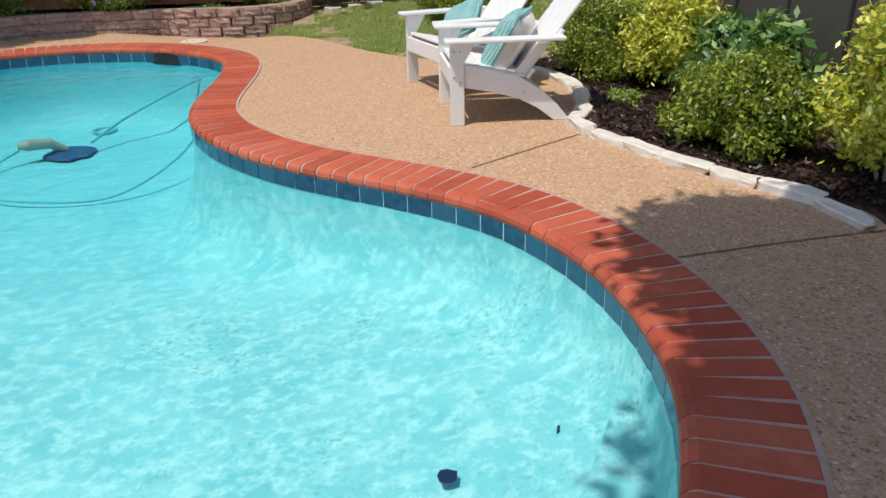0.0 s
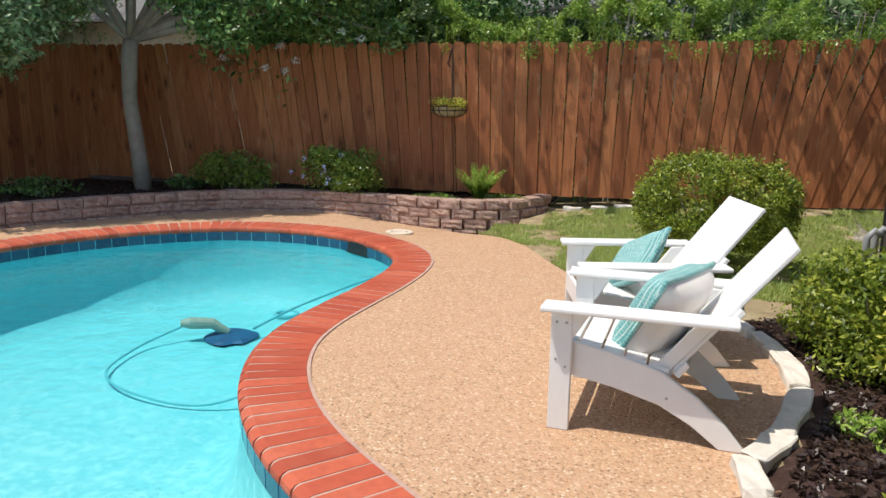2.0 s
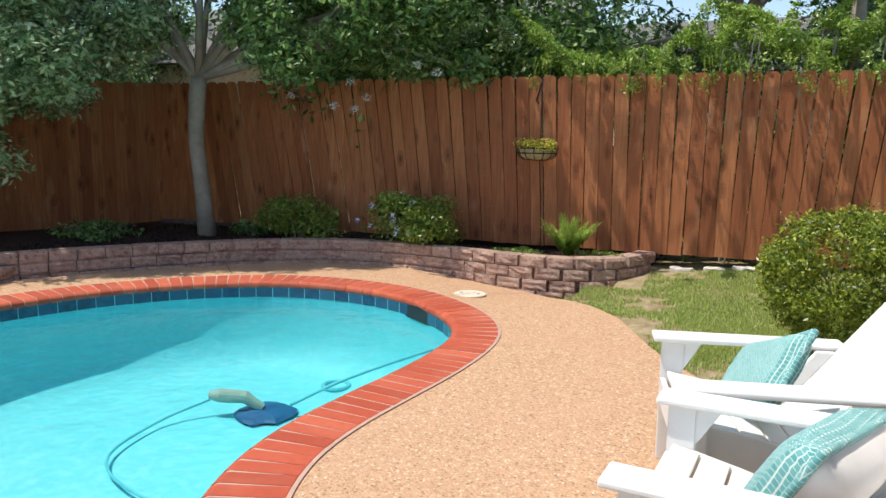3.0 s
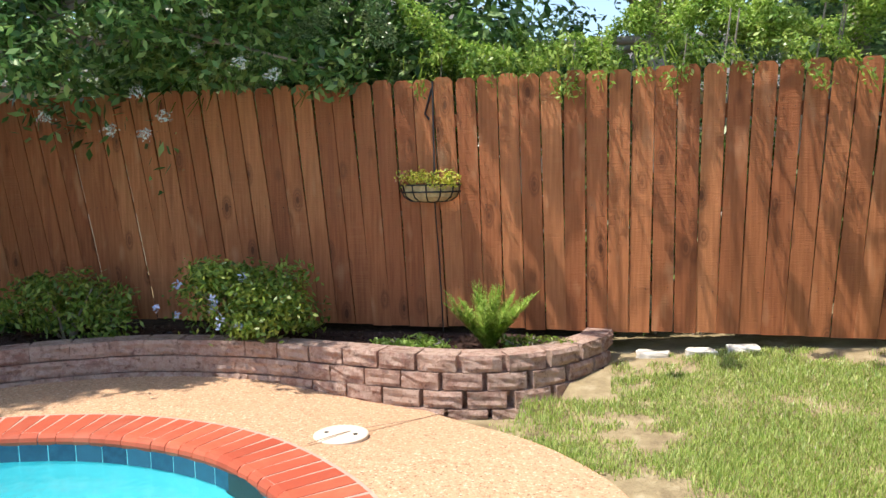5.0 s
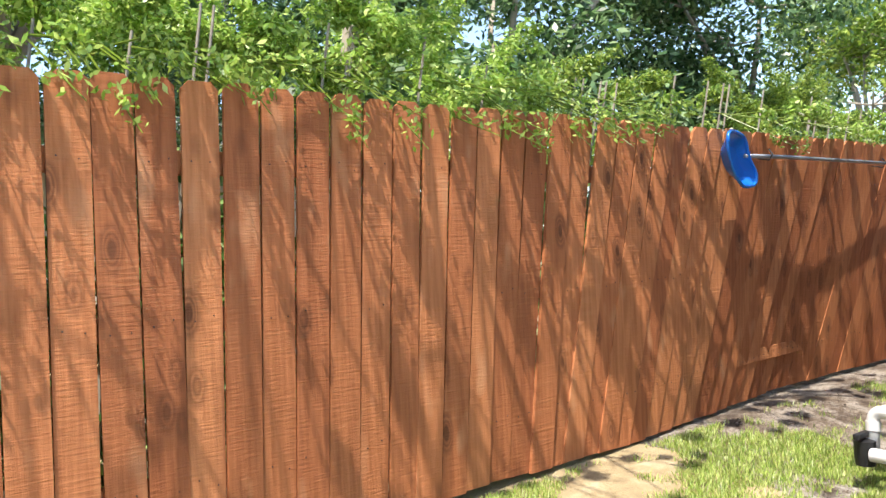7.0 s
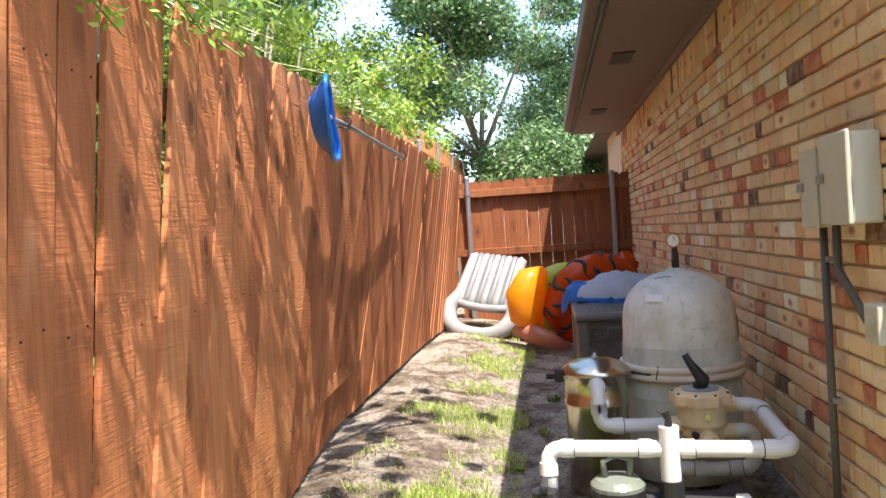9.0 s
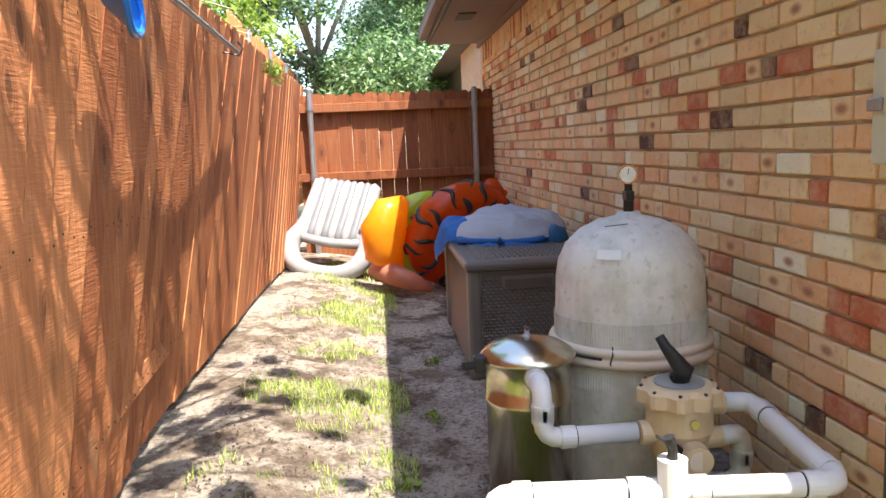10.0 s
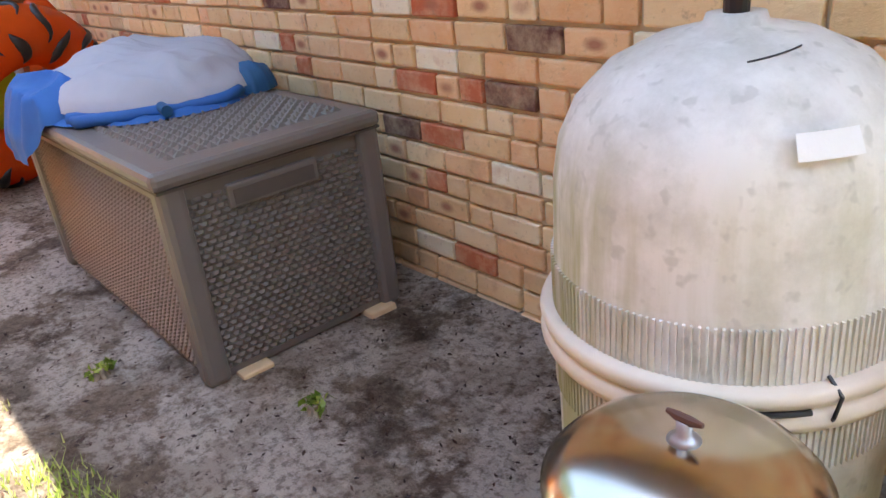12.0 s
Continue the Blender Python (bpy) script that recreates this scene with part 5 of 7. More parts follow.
def deck_box():
    x0, x1, y0, y1, z0, z1 = 5.86, 7.2, 8.83, 9.5, 0.055, 0.66
    root = tagged(thing("storage_box", pose((x0 + x1) / 2, (y0 + y1) / 2, z0)), "grey-brown wicker-look resin deck box with closed lid", "storage box")
    w, d, h = x1 - x0, y1 - y0, z1 - z0
    bm = bmesh.new()
    box(bm, (0, 0, h / 2), (w - 0.03, d - 0.03, h), bevel=0.012)
    part("body", bm, M_BOX, root)
    for sx in (-1, 1):
        for sy in (-1, 1):
            bm = bmesh.new()
            box(bm, (sx * (w / 2 - 0.03), sy * (d / 2 - 0.03), h / 2), (0.075, 0.075, h), bevel=0.02)
            part("corner_post", bm, M_BOX, root, "smooth rounded corner")

    def weave(length, height, name, m, step=0.028):
        verts, faces = [], []
        nx, nz = int(length / step), int(height / (step * 0.62))
        for i in range(nx):
            for j in range(nz):
                cx, cz = (i + 0.25 + 0.5 * (j % 2)) * length / nx - length / 2, (j + 0.5) * height / nz
                hw, hh = length / nx * 0.46, height / nz * 0.44
                k = len(verts)
                for a, b, dd in ((-1, -1, 0), (1, -1, 0), (1, 1, 0), (-1, 1, 0), (-0.35, 0, 0.009), (0.35, 0, 0.009)):
                    verts.append(m @ Vector((cx + a * hw, -dd, cz + b * hh)))
                faces += [(k, k + 1, k + 5, k + 4), (k + 1, k + 2, k + 5), (k + 2, k + 3, k + 4, k + 5), (k + 3, k, k + 4)]
        me = bpy.data.meshes.new(name)
        me.from_pydata(verts, [], faces)
        me.materials.append(M_BOX)
        ob = new(name, me)
        ob.parent = root
        tagged(ob, "raised basket-weave panel", kind="stuff")

    weave(d - 0.12, h - 0.09, "end_panel", pose(-w / 2 + 0.014, 0, 0.03, 0, 0, -90))
    weave(w - 0.12, h - 0.09, "front_panel", pose(0, d / 2 - 0.014, 0.03, 0, 0, 180))
    bm = bmesh.new()
    box(bm, (-0.006, 0.006, h + 0.012), (w + 0.032, d + 0.032, 0.05), bevel=0.018)
    lid = part("lid", bm, M_BOX, root, "smooth rimmed lid with woven top")
    # A dark strip round the body imitates the shade under the lid's rim.
    bm = bmesh.new()
    box(bm, (0, 0, h - 0.0175), (w + 0.018, d + 0.018, 0.008))
    part("seam", bm, M_SHADE, root, "dark strip for the shaded gap under the lid")
    verts, faces = [], []
    for i in range(34):
        for j in range(18):
            cx, cy = (i + 0.5) * (w - 0.14) / 34 - (w - 0.14) / 2, (j + 0.5) * (d - 0.12) / 18 - (d - 0.12) / 2
            k = len(verts)
            a, b = ((0.017, 0.010) if (i + j) % 2 else (0.010, 0.016))
            verts += [(cx - a, cy - b, h + 0.037), (cx + a, cy - b, h + 0.037), (cx + a, cy + b, h + 0.037), (cx - a, cy + b, h + 0.037), (cx, cy, h + 0.050)]
            faces += [(k, k + 1, k + 4), (k + 1, k + 2, k + 4), (k + 2, k + 3, k + 4), (k + 3, k, k + 4)]
    me = bpy.data.meshes.new("lid_weave")
    me.from_pydata(verts, [], faces)
    me.materials.append(M_BOX)
    ob = new("lid_weave", me)
    ob.parent = lid
    tagged(ob, kind="stuff")
    bm = bmesh.new()
    box(bm, (-w / 2 + 0.008, 0.02, h - 0.085), (0.022, 0.28, 0.068), bevel=0.006)
    hd = part("handle", bm, M_BOX, root, "moulded handle frame")
    # A dark plate on the frame stands for shade inside the handle slot.
    bm = bmesh.new()
    box(bm, (-w / 2 - 0.003, 0.02, h - 0.088), (0.004, 0.25, 0.042), bevel=0.001)
    part("slot", bm, M_SHADE, hd, "dark plate for the shade inside the slot")
    for sx, sy in ((-0.5, 0.2), (-0.5, -0.25)):
        bm = bmesh.new()
        box(bm, (x0 + 0.07, (y0 + y1) / 2 + sy, 0.045), (0.2, 0.1, 0.045), bevel=0.006)
        tagged(part("paving_brick", bm, M_TAN), "tan brick that props up the storage box", "brick")


def cloth_heap():
    def cloth(name, label, mat, c, r, height, seed, turn=0.0, fold=0.028, drop=False):
        """A crumpled pile: rings of points with creases; it hangs over the box edge where drop is set."""
        m = pose(c[0], c[1], 0, 0, 0, turn)
        bm = bmesh.new()
        rows, nr, na = [], 34, 120
        for q in range(nr + 1):
            t = q / nr
            row = []
            for k in range(na):
                a = 2 * math.pi * k / na
                e = 1 + 0.13 * noise.noise((math.cos(a) * 1.7 + seed, math.sin(a) * 1.7, seed)) + 0.03 * noise.noise((math.cos(a) * 7, math.sin(a) * 7, seed))
                x, y = r[0] * t * e * math.cos(a), r[1] * t * e * math.sin(a)
                dome = max(0.0, 1 - t ** 2.6) ** 0.55
                wob = noise.noise((x * 3 + seed, y * 3, 1.0))
                u = x * 3 + 0.8 * noise.noise((x * 3, y * 3, seed + 3.0))
                v = y * 9 + 1.2 * noise.noise((x * 3, y * 3, seed + 7.0))
                crease = (1 - abs(noise.noise((u, v, seed)))) ** 3 + 0.4 * (1 - abs(noise.noise((v * 0.8, u * 2.5, seed + 5.0)))) ** 4 - 0.7
                z = height * dome * (0.82 + 0.5 * wob) + fold * crease * min(1.0, dome * 1.6) + 0.004
                p = m @ Vector((x, y, 0))
                if drop and p.y > 9.53:
                    over = p.y - 9.53
                    z -= min(0.15, over * 2.0)
                    p.y = 9.53 + min(over, 0.055) + 0.02 * noise.noise((p.x * 14, over * 6, seed))
                row.append(bm.verts.new((p.x, p.y, c[2] + z)))
            rows.append(row)
        for a, b in zip(rows[1:], rows[2:]):
            for k in range(na):
                l = (k + 1) % na
                bm.faces.new((a[k], b[k], b[l], a[l]))
        bm.faces.new(rows[1])
        for v in rows[0]:
            bm.verts.remove(v)
        bmesh.ops.recalc_face_normals(bm, faces=bm.faces)
        ob = part(name, bm, mat, None, smooth=True)
        return tagged(ob, label, "cloth")

    z = 0.70
    cloth("folded_cover", "folded blue fabric cover under the grey one on the box", M_BLUE_CLOTH, (6.74, 9.14, z), (0.42, 0.37), 0.04, 2, fold=0.02)
    grey = cloth("folded_cover", "crumpled pale grey fabric cover on the storage box", M_GREY_CLOTH, (6.82, 9.12, z + 0.03), (0.45, 0.36), 0.15, 5, 12)
    cloth("towel", "bunched bright blue towel hanging over the box edge", M_BLUE_CLOTH, (6.92, 9.40, z), (0.28, 0.22), 0.13, 8, 20, 0.04, True)
    cloth("towel", "small dark blue cloth end under the cover", M_BLUE_DARK, (6.52, 8.9, z), (0.12, 0.1), 0.09, 12, 0, 0.03)
    bm = bmesh.new()
    for k, (dx, r) in enumerate(((0.0, 0.02), (0.035, 0.016), (0.07, 0.022))):
        pts = spline([(6.56 + dx, 9.47, z + 0.02), (6.47 + dx, 9.36, z + 0.022), (6.42 + dx, 9.22, z + 0.02), (6.36 + dx, 9.08, z + 0.024), (6.4 + dx, 8.98, z + 0.03)], 0.03)
        tube(bm, [Vector(p) for p in pts], r, 8)
    hem = tagged(part("cloth_hem", bm, M_BLUE_CLOTH, None, smooth=True), "rolled blue hem of the cover on the box", "cloth")
    bm = bmesh.new()
    cyl(bm, (6.43, 9.24, z + 0.03), (6.36, 9.25, z + 0.028), 0.018, seg=14)
    part("hem_pipe", bm, M_BLUE_DARK, hem, "dark pipe end")


def lounge_float():
    m = pose(8.9, 10.53, 0.14) @ pose(0, 0, 0, 0, 0, -8) @ pose(0, 0, 0, 0, 38, 0) @ pose(0, 0, 0, 11, 0, 0)
    root = tagged(thing("pool_float", m), "white and grey striped inflatable lounge float leaning on the end fence", "inflatable")
    for k in range(9):
        y = (k - 4) * 0.068
        bm = bmesh.new()
        tube(bm, [(0, y, 0.40), (0, y, 0.42), (0, y, 0.5), (0.0, y, 0.75), (0, y, 1.0), (0, y, 1.08), (0, y, 1.11)], [0.012, 0.036, 0.05, 0.052, 0.05, 0.04, 0.012], 14)
        part("tube", bm, M_WHITE_VINYL if k % 2 == 0 else M_GREY_VINYL, root, "white tube" if k % 2 == 0 else "pale grey tube", smooth=True)
    bm = bmesh.new()
    loop = spline([(0, -0.29, 1.06), (0, -0.3, 0.8), (0, -0.32, 0.52), (0, -0.37, 0.33), (0, -0.29, 0.15), (0, -0.12, 0.07), (0, 0.12, 0.07), (0, 0.29, 0.15), (0, 0.37, 0.33), (0, 0.32, 0.52), (0, 0.3, 0.8), (0, 0.29, 1.06)], 0.04)
    tube(bm, [Vector(p) for p in loop], [0.052 + 0.038 * (1 - smooth(0.35, 0.65, p[2])) - 0.012 * (1 - smooth(0.05, 0.2, p[2])) for p in loop], 16)
    part("rim", bm, M_WHITE_VINYL, root, "white outer tube", smooth=True)
    bm = bmesh.new()
    tube(bm, [(0, -0.3, 0.42), (0, -0.15, 0.40), (0, 0, 0.39), (0, 0.15, 0.40), (0, 0.3, 0.42)], [0.05, 0.045, 0.045, 0.045, 0.05], 14)
    part("headrest", bm, M_WHITE_VINYL, root, smooth=True)
    bm = bmesh.new()
    lathe(bm, [(0.05, 0.0), (0.052, 0.012), (0.045, 0.02), (0.036, 0.012), (0.034, -0.02), (0, -0.03)], 20, pose(-0.075, -0.31, 0.56, 0, -90, 0))
    part("cup_holder", bm, M_WHITE_VINYL, root, "round cup holder", smooth=True)


def tiger_float():
    root = tagged(thing("pool_float", pose(8.4, 9.42, 0.06)), "orange inflatable ring with black tiger stripes, half in shade", "inflatable")
    big = pose(0.1, -0.17, 0.47, 0, 0, 20) @ pose(0, 0, 0, 0, 62, 0)
    bm = bmesh.new()
    tube(bm, [big @ Vector((0.36 * math.cos(a), 0.36 * math.sin(a), 0)) for a in np.linspace(0, 2 * math.pi, 33)[:-1]], 0.15, 18, closed=True)
    part("ring", bm, M_ORANGE, root, "orange translucent ring", smooth=True)
    rng = random.Random(14)
    for k in range(30):
        a = 2 * math.pi * (k + rng.uniform(-0.2, 0.2)) / 30
        skew, length, mid = rng.uniform(-0.05, 0.05), rng.uniform(0.6, 1.2), (-0.9, 0.5, 1.3)[k % 3] + rng.uniform(-0.3, 0.3)
        pts = []
        for b in np.linspace(mid - length, mid + length, 11):
            aa = a + skew * (b - mid) + 0.05 * math.sin(b * 4 + k)
            c, rad = Vector((0.36 * math.cos(aa), 0.36 * math.sin(aa), 0)), Vector((math.cos(aa), math.sin(aa), 0))
            pts.append(big @ (c + (rad * math.cos(b) - Vector((0, 0, 1)) * math.sin(b)) * 0.144))
        bm = bmesh.new()
        w = rng.uniform(0.02, 0.032)
        tube(bm, pts, [w * v for v in (0.15, 0.45, 0.7, 0.9, 1.0, 1.0, 1.0, 0.85, 0.65, 0.4, 0.15)], 6)
        part("stripe", bm, M_BLACK, root, "black tiger stripe", smooth=True)
    bm = bmesh.new()
    tube(bm, [Vector(p) for p in ((-0.02, 0.40, 0.2), (-0.02, 0.50, 0.36), (0.0, 0.50, 0.55), (0.0, 0.42, 0.72), (0.05, 0.3, 0.8))], [0.08, 0.17, 0.2, 0.16, 0.05], 20)
    part("side_chamber", bm, M_YELLOW, root, "yellow-orange chamber", smooth=True)
    bm = bmesh.new()
    tube(bm, [(-0.2, 0.12, 0.06), (-0.2, 0.28, 0.13), (-0.1, 0.46, 0.2), (0.0, 0.62, 0.22)], [0.03, 0.08, 0.10, 0.05], 14)
    part("paw", bm, M_PEACH, root, smooth=True)
    r2 = tagged(thing("pool_ring", pose(9.0, 9.55, 0.35)), "translucent yellow-green swim ring behind the orange float", "inflatable")
    bm = bmesh.new()
    m = pose(0, 0, 0.15, 0, 60, 15)
    tube(bm, [m @ Vector((0.33 * math.cos(a), 0.33 * math.sin(a), 0)) for a in np.linspace(0, 2 * math.pi, 29)[:-1]], 0.12, 14, closed=True)
    part("ring", bm, M_LIME, r2, smooth=True)
    r3 = tagged(thing("pool_toy", pose(9.2, 8.9, 0.55)), "dark red-orange inflatable animal head against the brick wall", "inflatable")
    bm = bmesh.new()
    tube(bm, [(0, 0, -0.45), (0, 0, -0.1), (0.0, -0.02, 0.15), (0.0, -0.05, 0.33), (0, -0.05, 0.42)], [0.12, 0.12, 0.095, 0.11, 0.05], 14)
    part("neck", bm, M_ORANGE, r3, smooth=True)
    for dy in (0.14, -0.14):
        bm = bmesh.new()
        tube(bm, [(-0.02, dy * 0.5, 0.2), (-0.04, dy, 0.27), (-0.04, dy * 1.25, 0.3)], [0.05, 0.045, 0.015], 8)
        part("ear", bm, M_ORANGE, r3, smooth=True)
    for z in (0.0, 0.1, 0.2):
        bm = bmesh.new()
        tube(bm, [(0.14 * math.cos(a), 0.14 * math.sin(a) - 0.02, z + 0.01 * math.sin(3 * a)) for a in np.linspace(1.6, 4.6, 9)], [0.002, 0.008, 0.012, 0.014, 0.014, 0.014, 0.012, 0.008, 0.002], 6)
        part("stripe", bm, M_BLACK, r3)


def electrics():
    for x, z, w, h, label in ((3.65, 1.345, 0.16, 0.27, "small beige electrical box on the brick wall"), (3.42, 1.365, 0.24, 0.29, "larger beige electrical box with a grey latch")):
        root = tagged(thing("electrical_box", pose(x, WALL_Y + 0.006, z)), label, "electrical box", "electrical boxes on the brick wall")
        bm = bmesh.new()
        box(bm, (0, 0.045, 0), (w * 0.94, 0.09, h * 0.97), bevel=0.008)
        part("body", bm, M_BEIGE, root)
        bm = bmesh.new()
        box(bm, (0, 0.098, 0.003), (w, 0.016, h), bevel=0.006)
        part("door", bm, M_BEIGE, root)
        bm = bmesh.new()
        box(bm, (w * 0.38, 0.112, 0.01), (0.05, 0.01, 0.03), bevel=0.003)
        part("latch", bm, M_GALV, root)
    for x, x2, zt, zb in ((3.7, 3.7, 1.22, 0.0), (3.58, 3.36, 1.22, 0.92)):
        root = tagged(thing("conduit", pose(x, WALL_Y + 0.05, zb)), "grey plastic electrical conduit down the brick wall" if x > 3.6 else "curved dark flexible conduit under the box", "conduit", "conduits under the boxes")
        bm = bmesh.new()
        tube(bm, [(0, 0, zt - zb), (0, 0, (zt - zb) * 0.5), (x2 - x, 0, 0)], 0.014, 10)
        part("tube", bm, M_CONDUIT, root, smooth=True)
        if x > 3.6:
            for z in (0.6, 1.1):
                bm = bmesh.new()
                box(bm, (0, -0.01, z), (0.05, 0.03, 0.02), bevel=0.003)
                part("clip", bm, M_GALV, root)
    root = tagged(thing("outlet_box", pose(3.3, WALL_Y + 0.006, 0.92)), "small white junction box with a cover plate", "electrical box")
    bm = bmesh.new()
    box(bm, (0, 0.03, 0), (0.1, 0.06, 0.12), bevel=0.006)
    part("body", bm, M_BEIGE, root)
    bm = bmesh.new()
    cyl(bm, (0, 0.06, 0.0), (0, 0.066, 0.0), 0.03)
    part("cap", bm, M_BEIGE, root)


def tank_material():
    n = Nodes("weathered_fibreglass", 0.55)
    c = n.ramp(n.noise(5, 8, rough=0.7), [(0.35, (0.50, 0.48, 0.42)), (0.6, (0.72, 0.70, 0.65))])
    streak = n.noise(13, 5, (1, 1, 0.1))
    zc = n.add("ShaderNodeSeparateXYZ")
    n.link(n.co, zc.inputs[0])
    mr = n.add("ShaderNodeMapRange")
    mr.inputs[1].default_value, mr.inputs[2].default_value = 0.86, 0.78
    n.link(zc.outputs[2], mr.inputs[0])
    side = n.add("ShaderNodeMapRange")
    side.inputs[1].default_value, side.inputs[2].default_value, side.inputs[3].default_value = -0.12, 0.14, 0.25
    n.link(zc.outputs[0], side.inputs[0])
    both = n.add("ShaderNodeMath", operation="MULTIPLY")
    n.link(mr.outputs[0], both.inputs[0])
    n.link(side.outputs[0], both.inputs[1])
    m = n.add("ShaderNodeMath", operation="MULTIPLY")
    n.link(n.ramp(streak, [(0.46, (0, 0, 0)), (0.6, (1, 1, 1))]), m.inputs[0])
    n.link(both.outputs[0], m.inputs[1])
    c = n.mix(m.outputs[0], c, (0.38, 0.375, 0.20))
    c = n.mix(n.ramp(n.noise(30, 2), [(0.6, (0, 0, 0)), (0.68, (0.45, 0.45, 0.45))]), c, (0.40, 0.39, 0.34))
    n.color(c)
    return n.bump(n.noise(60, 3), 0.15, 0.002).mat


def vinyl(name, c, alpha=0.0):
    n = Nodes(name, 0.22, spec=0.5)
    n.color(n.ramp(n.noise(6, 3), [(0.3, tuple(x * 0.85 for x in c)), (0.7, c)]))
    if alpha:
        tr = n.add("ShaderNodeBsdfTranslucent")
        n.link(n.b.inputs["Base Color"].links[0].from_socket, tr.inputs[0])
        mx = n.add("ShaderNodeMixShader")
        mx.inputs[0].default_value = alpha
        n.link(n.b.outputs[0], mx.inputs[1])
        n.link(tr.outputs[0], mx.inputs[2])
        n.link(mx.outputs[0], n.t.nodes["Material Output"].inputs[0])
    return n.mat


M_TANK = tank_material()
# The warm tint stands in for sunlit ground mirrored in the steel.
M_STEEL = Nodes("polished_steel", 0.2, 1.0)
M_STEEL = M_STEEL.color(M_STEEL.ramp(M_STEEL.noise(4, 4), [(0.3, (0.50, 0.45, 0.36)), (0.7, (0.66, 0.61, 0.51))])).roughness(M_STEEL.noise(8, 4), 0.12, 0.3).mat
M_TAN = simple("tan_plastic", (0.66, 0.50, 0.31), 0.45, var=0.12, scale=10)
M_POTLID = simple("clouded_plastic", (0.16, 0.18, 0.15), 0.3, var=0.2)
M_GREYPL = simple("grey_plastic", (0.30, 0.31, 0.31), 0.4)
M_PAPER = simple("white_sticker", (0.78, 0.78, 0.76), 0.6, var=0.05)
M_LABEL_OLD = simple("faded_label", (0.36, 0.31, 0.14), 0.6)
M_RUST = simple("rusty_metal", (0.16, 0.08, 0.06), 0.6, 0.5)
M_BEIGE = simple("beige_paint", (0.56, 0.53, 0.42), 0.5, var=0.1)
M_CONDUIT = simple("dark_conduit", (0.13, 0.125, 0.12), 0.5)
M_BLUE_DARK = simple("dark_blue_rubber", (0.012, 0.10, 0.24), 0.6)
# Shade colour for the storage box's lid gap and handle slot.
M_SHADE = simple("box_gap_shade", (0.09, 0.078, 0.07), 0.6)
M_NAVY = simple("wet_dark_leaf", (0.006, 0.012, 0.07), 0.6)
M_HEAD = simple("grey_tan_plastic", (0.46, 0.43, 0.36), 0.5)
M_HOSE = simple("aqua_hose", (0.14, 0.54, 0.61), 0.5)
M_BLUE_NET = vinyl("blue_plastic", (0.01, 0.16, 0.62))
M_BLUE_CLOTH = simple("blue_cloth", (0.02, 0.13, 0.42), 0.7, var=0.3, scale=5, bump=0.5)
M_GREY_CLOTH = simple("pale_grey_cloth", (0.40, 0.42, 0.47), 0.85, var=0.12, scale=5, bump=0.4)
M_WHITE_VINYL = vinyl("white_vinyl", (0.28, 0.28, 0.285))
M_GREY_VINYL = vinyl("grey_vinyl", (0.165, 0.175, 0.19))
M_ORANGE = vinyl("orange_vinyl", (0.78, 0.11, 0.012), 0.45)
M_YELLOW = vinyl("amber_vinyl", (0.95, 0.40, 0.02), 0.45)
M_PEACH = vinyl("peach_vinyl", (0.70, 0.30, 0.20), 0.5)
M_LIME = vinyl("lime_vinyl", (0.50, 0.62, 0.05), 0.35)
M_COCO = simple("coconut_fibre", (0.60, 0.44, 0.22), 0.95, var=0.5, scale=30, bump=0.8)
M_PINK = simple("pink_petal", (0.60, 0.20, 0.18), 0.7)
M_PETAL = simple("pale_blue_petal", (0.52, 0.60, 0.85), 0.6)
M_WHITE_PETAL = simple("white_petal", (0.75, 0.75, 0.70), 0.6)
M_CHIP = leaf_material("mulch_chip", (0.022, 0.012, 0.01), (0.05, 0.028, 0.022), (0.13, 0.08, 0.06))
M_GRASS = leaf_material("grass_blade", (0.17, 0.28, 0.05), (0.37, 0.50, 0.10), (0.66, 0.68, 0.27))
M_DRY = leaf_material("dry_grass", (0.20, 0.15, 0.07), (0.30, 0.26, 0.12), (0.42, 0.36, 0.2))
M_LEAF_GOLD = leaf_material("gold_variegated_leaf", (0.16, 0.27, 0.03), (0.62, 0.62, 0.06), (0.92, 0.86, 0.22))
M_LEAF_GREY = leaf_material("grey_green_leaf", (0.10, 0.19, 0.07), (0.31, 0.45, 0.20), (0.72, 0.80, 0.50))

house_wall = house()
retaining_wall(BED_WALL, 0.245, 4, "retaining_wall", "curved retaining wall of split-face concrete blocks")
retaining_wall(LOW_WALL, 0.13, 2, "low_retaining_wall", "low retaining wall of split-face concrete blocks")

_r = random.Random(2)
for _x, _y, _a in along(spline(STONES, 0.05), 0.29, False):
    edging_stone(_x - 0.04, _y, _a + _r.uniform(-5, 5), _r, (_r.uniform(0.33, 0.38), _r.uniform(0.1, 0.16), _r.uniform(0.055, 0.075)))
for _x, _y, _w in ((0.42, 10.58, 0.25), (0.72, 10.6, 0.22), (0.98, 10.62, 0.22)):
    _o = edging_stone(_x, _y, 5, _r, (_w, 0.13, 0.065))
    _o.location.z = ground_z(_x, _y) - 0.012
    tagged(_o, "loose pale stone under the back fence", "stone", "stones under the fence")

adirondack(pose(0.95, 5.02, 0.0, 0, 0, -4), "white resin garden chair with a cream cushion")
adirondack(pose(0.92, 5.82, 0.0, 0, 0, 14), "white resin garden chair with a teal cushion")
pillow(pose(1.33, 4.98, 0.47, 0, 0, -26) @ pose(0, 0, 0, 0, -60, 0), (0.45, 0.46, 0.21), M_TEAL, M_TEAL, "square teal cushion with a cream back on the chair", 0.012, M_CREAM)
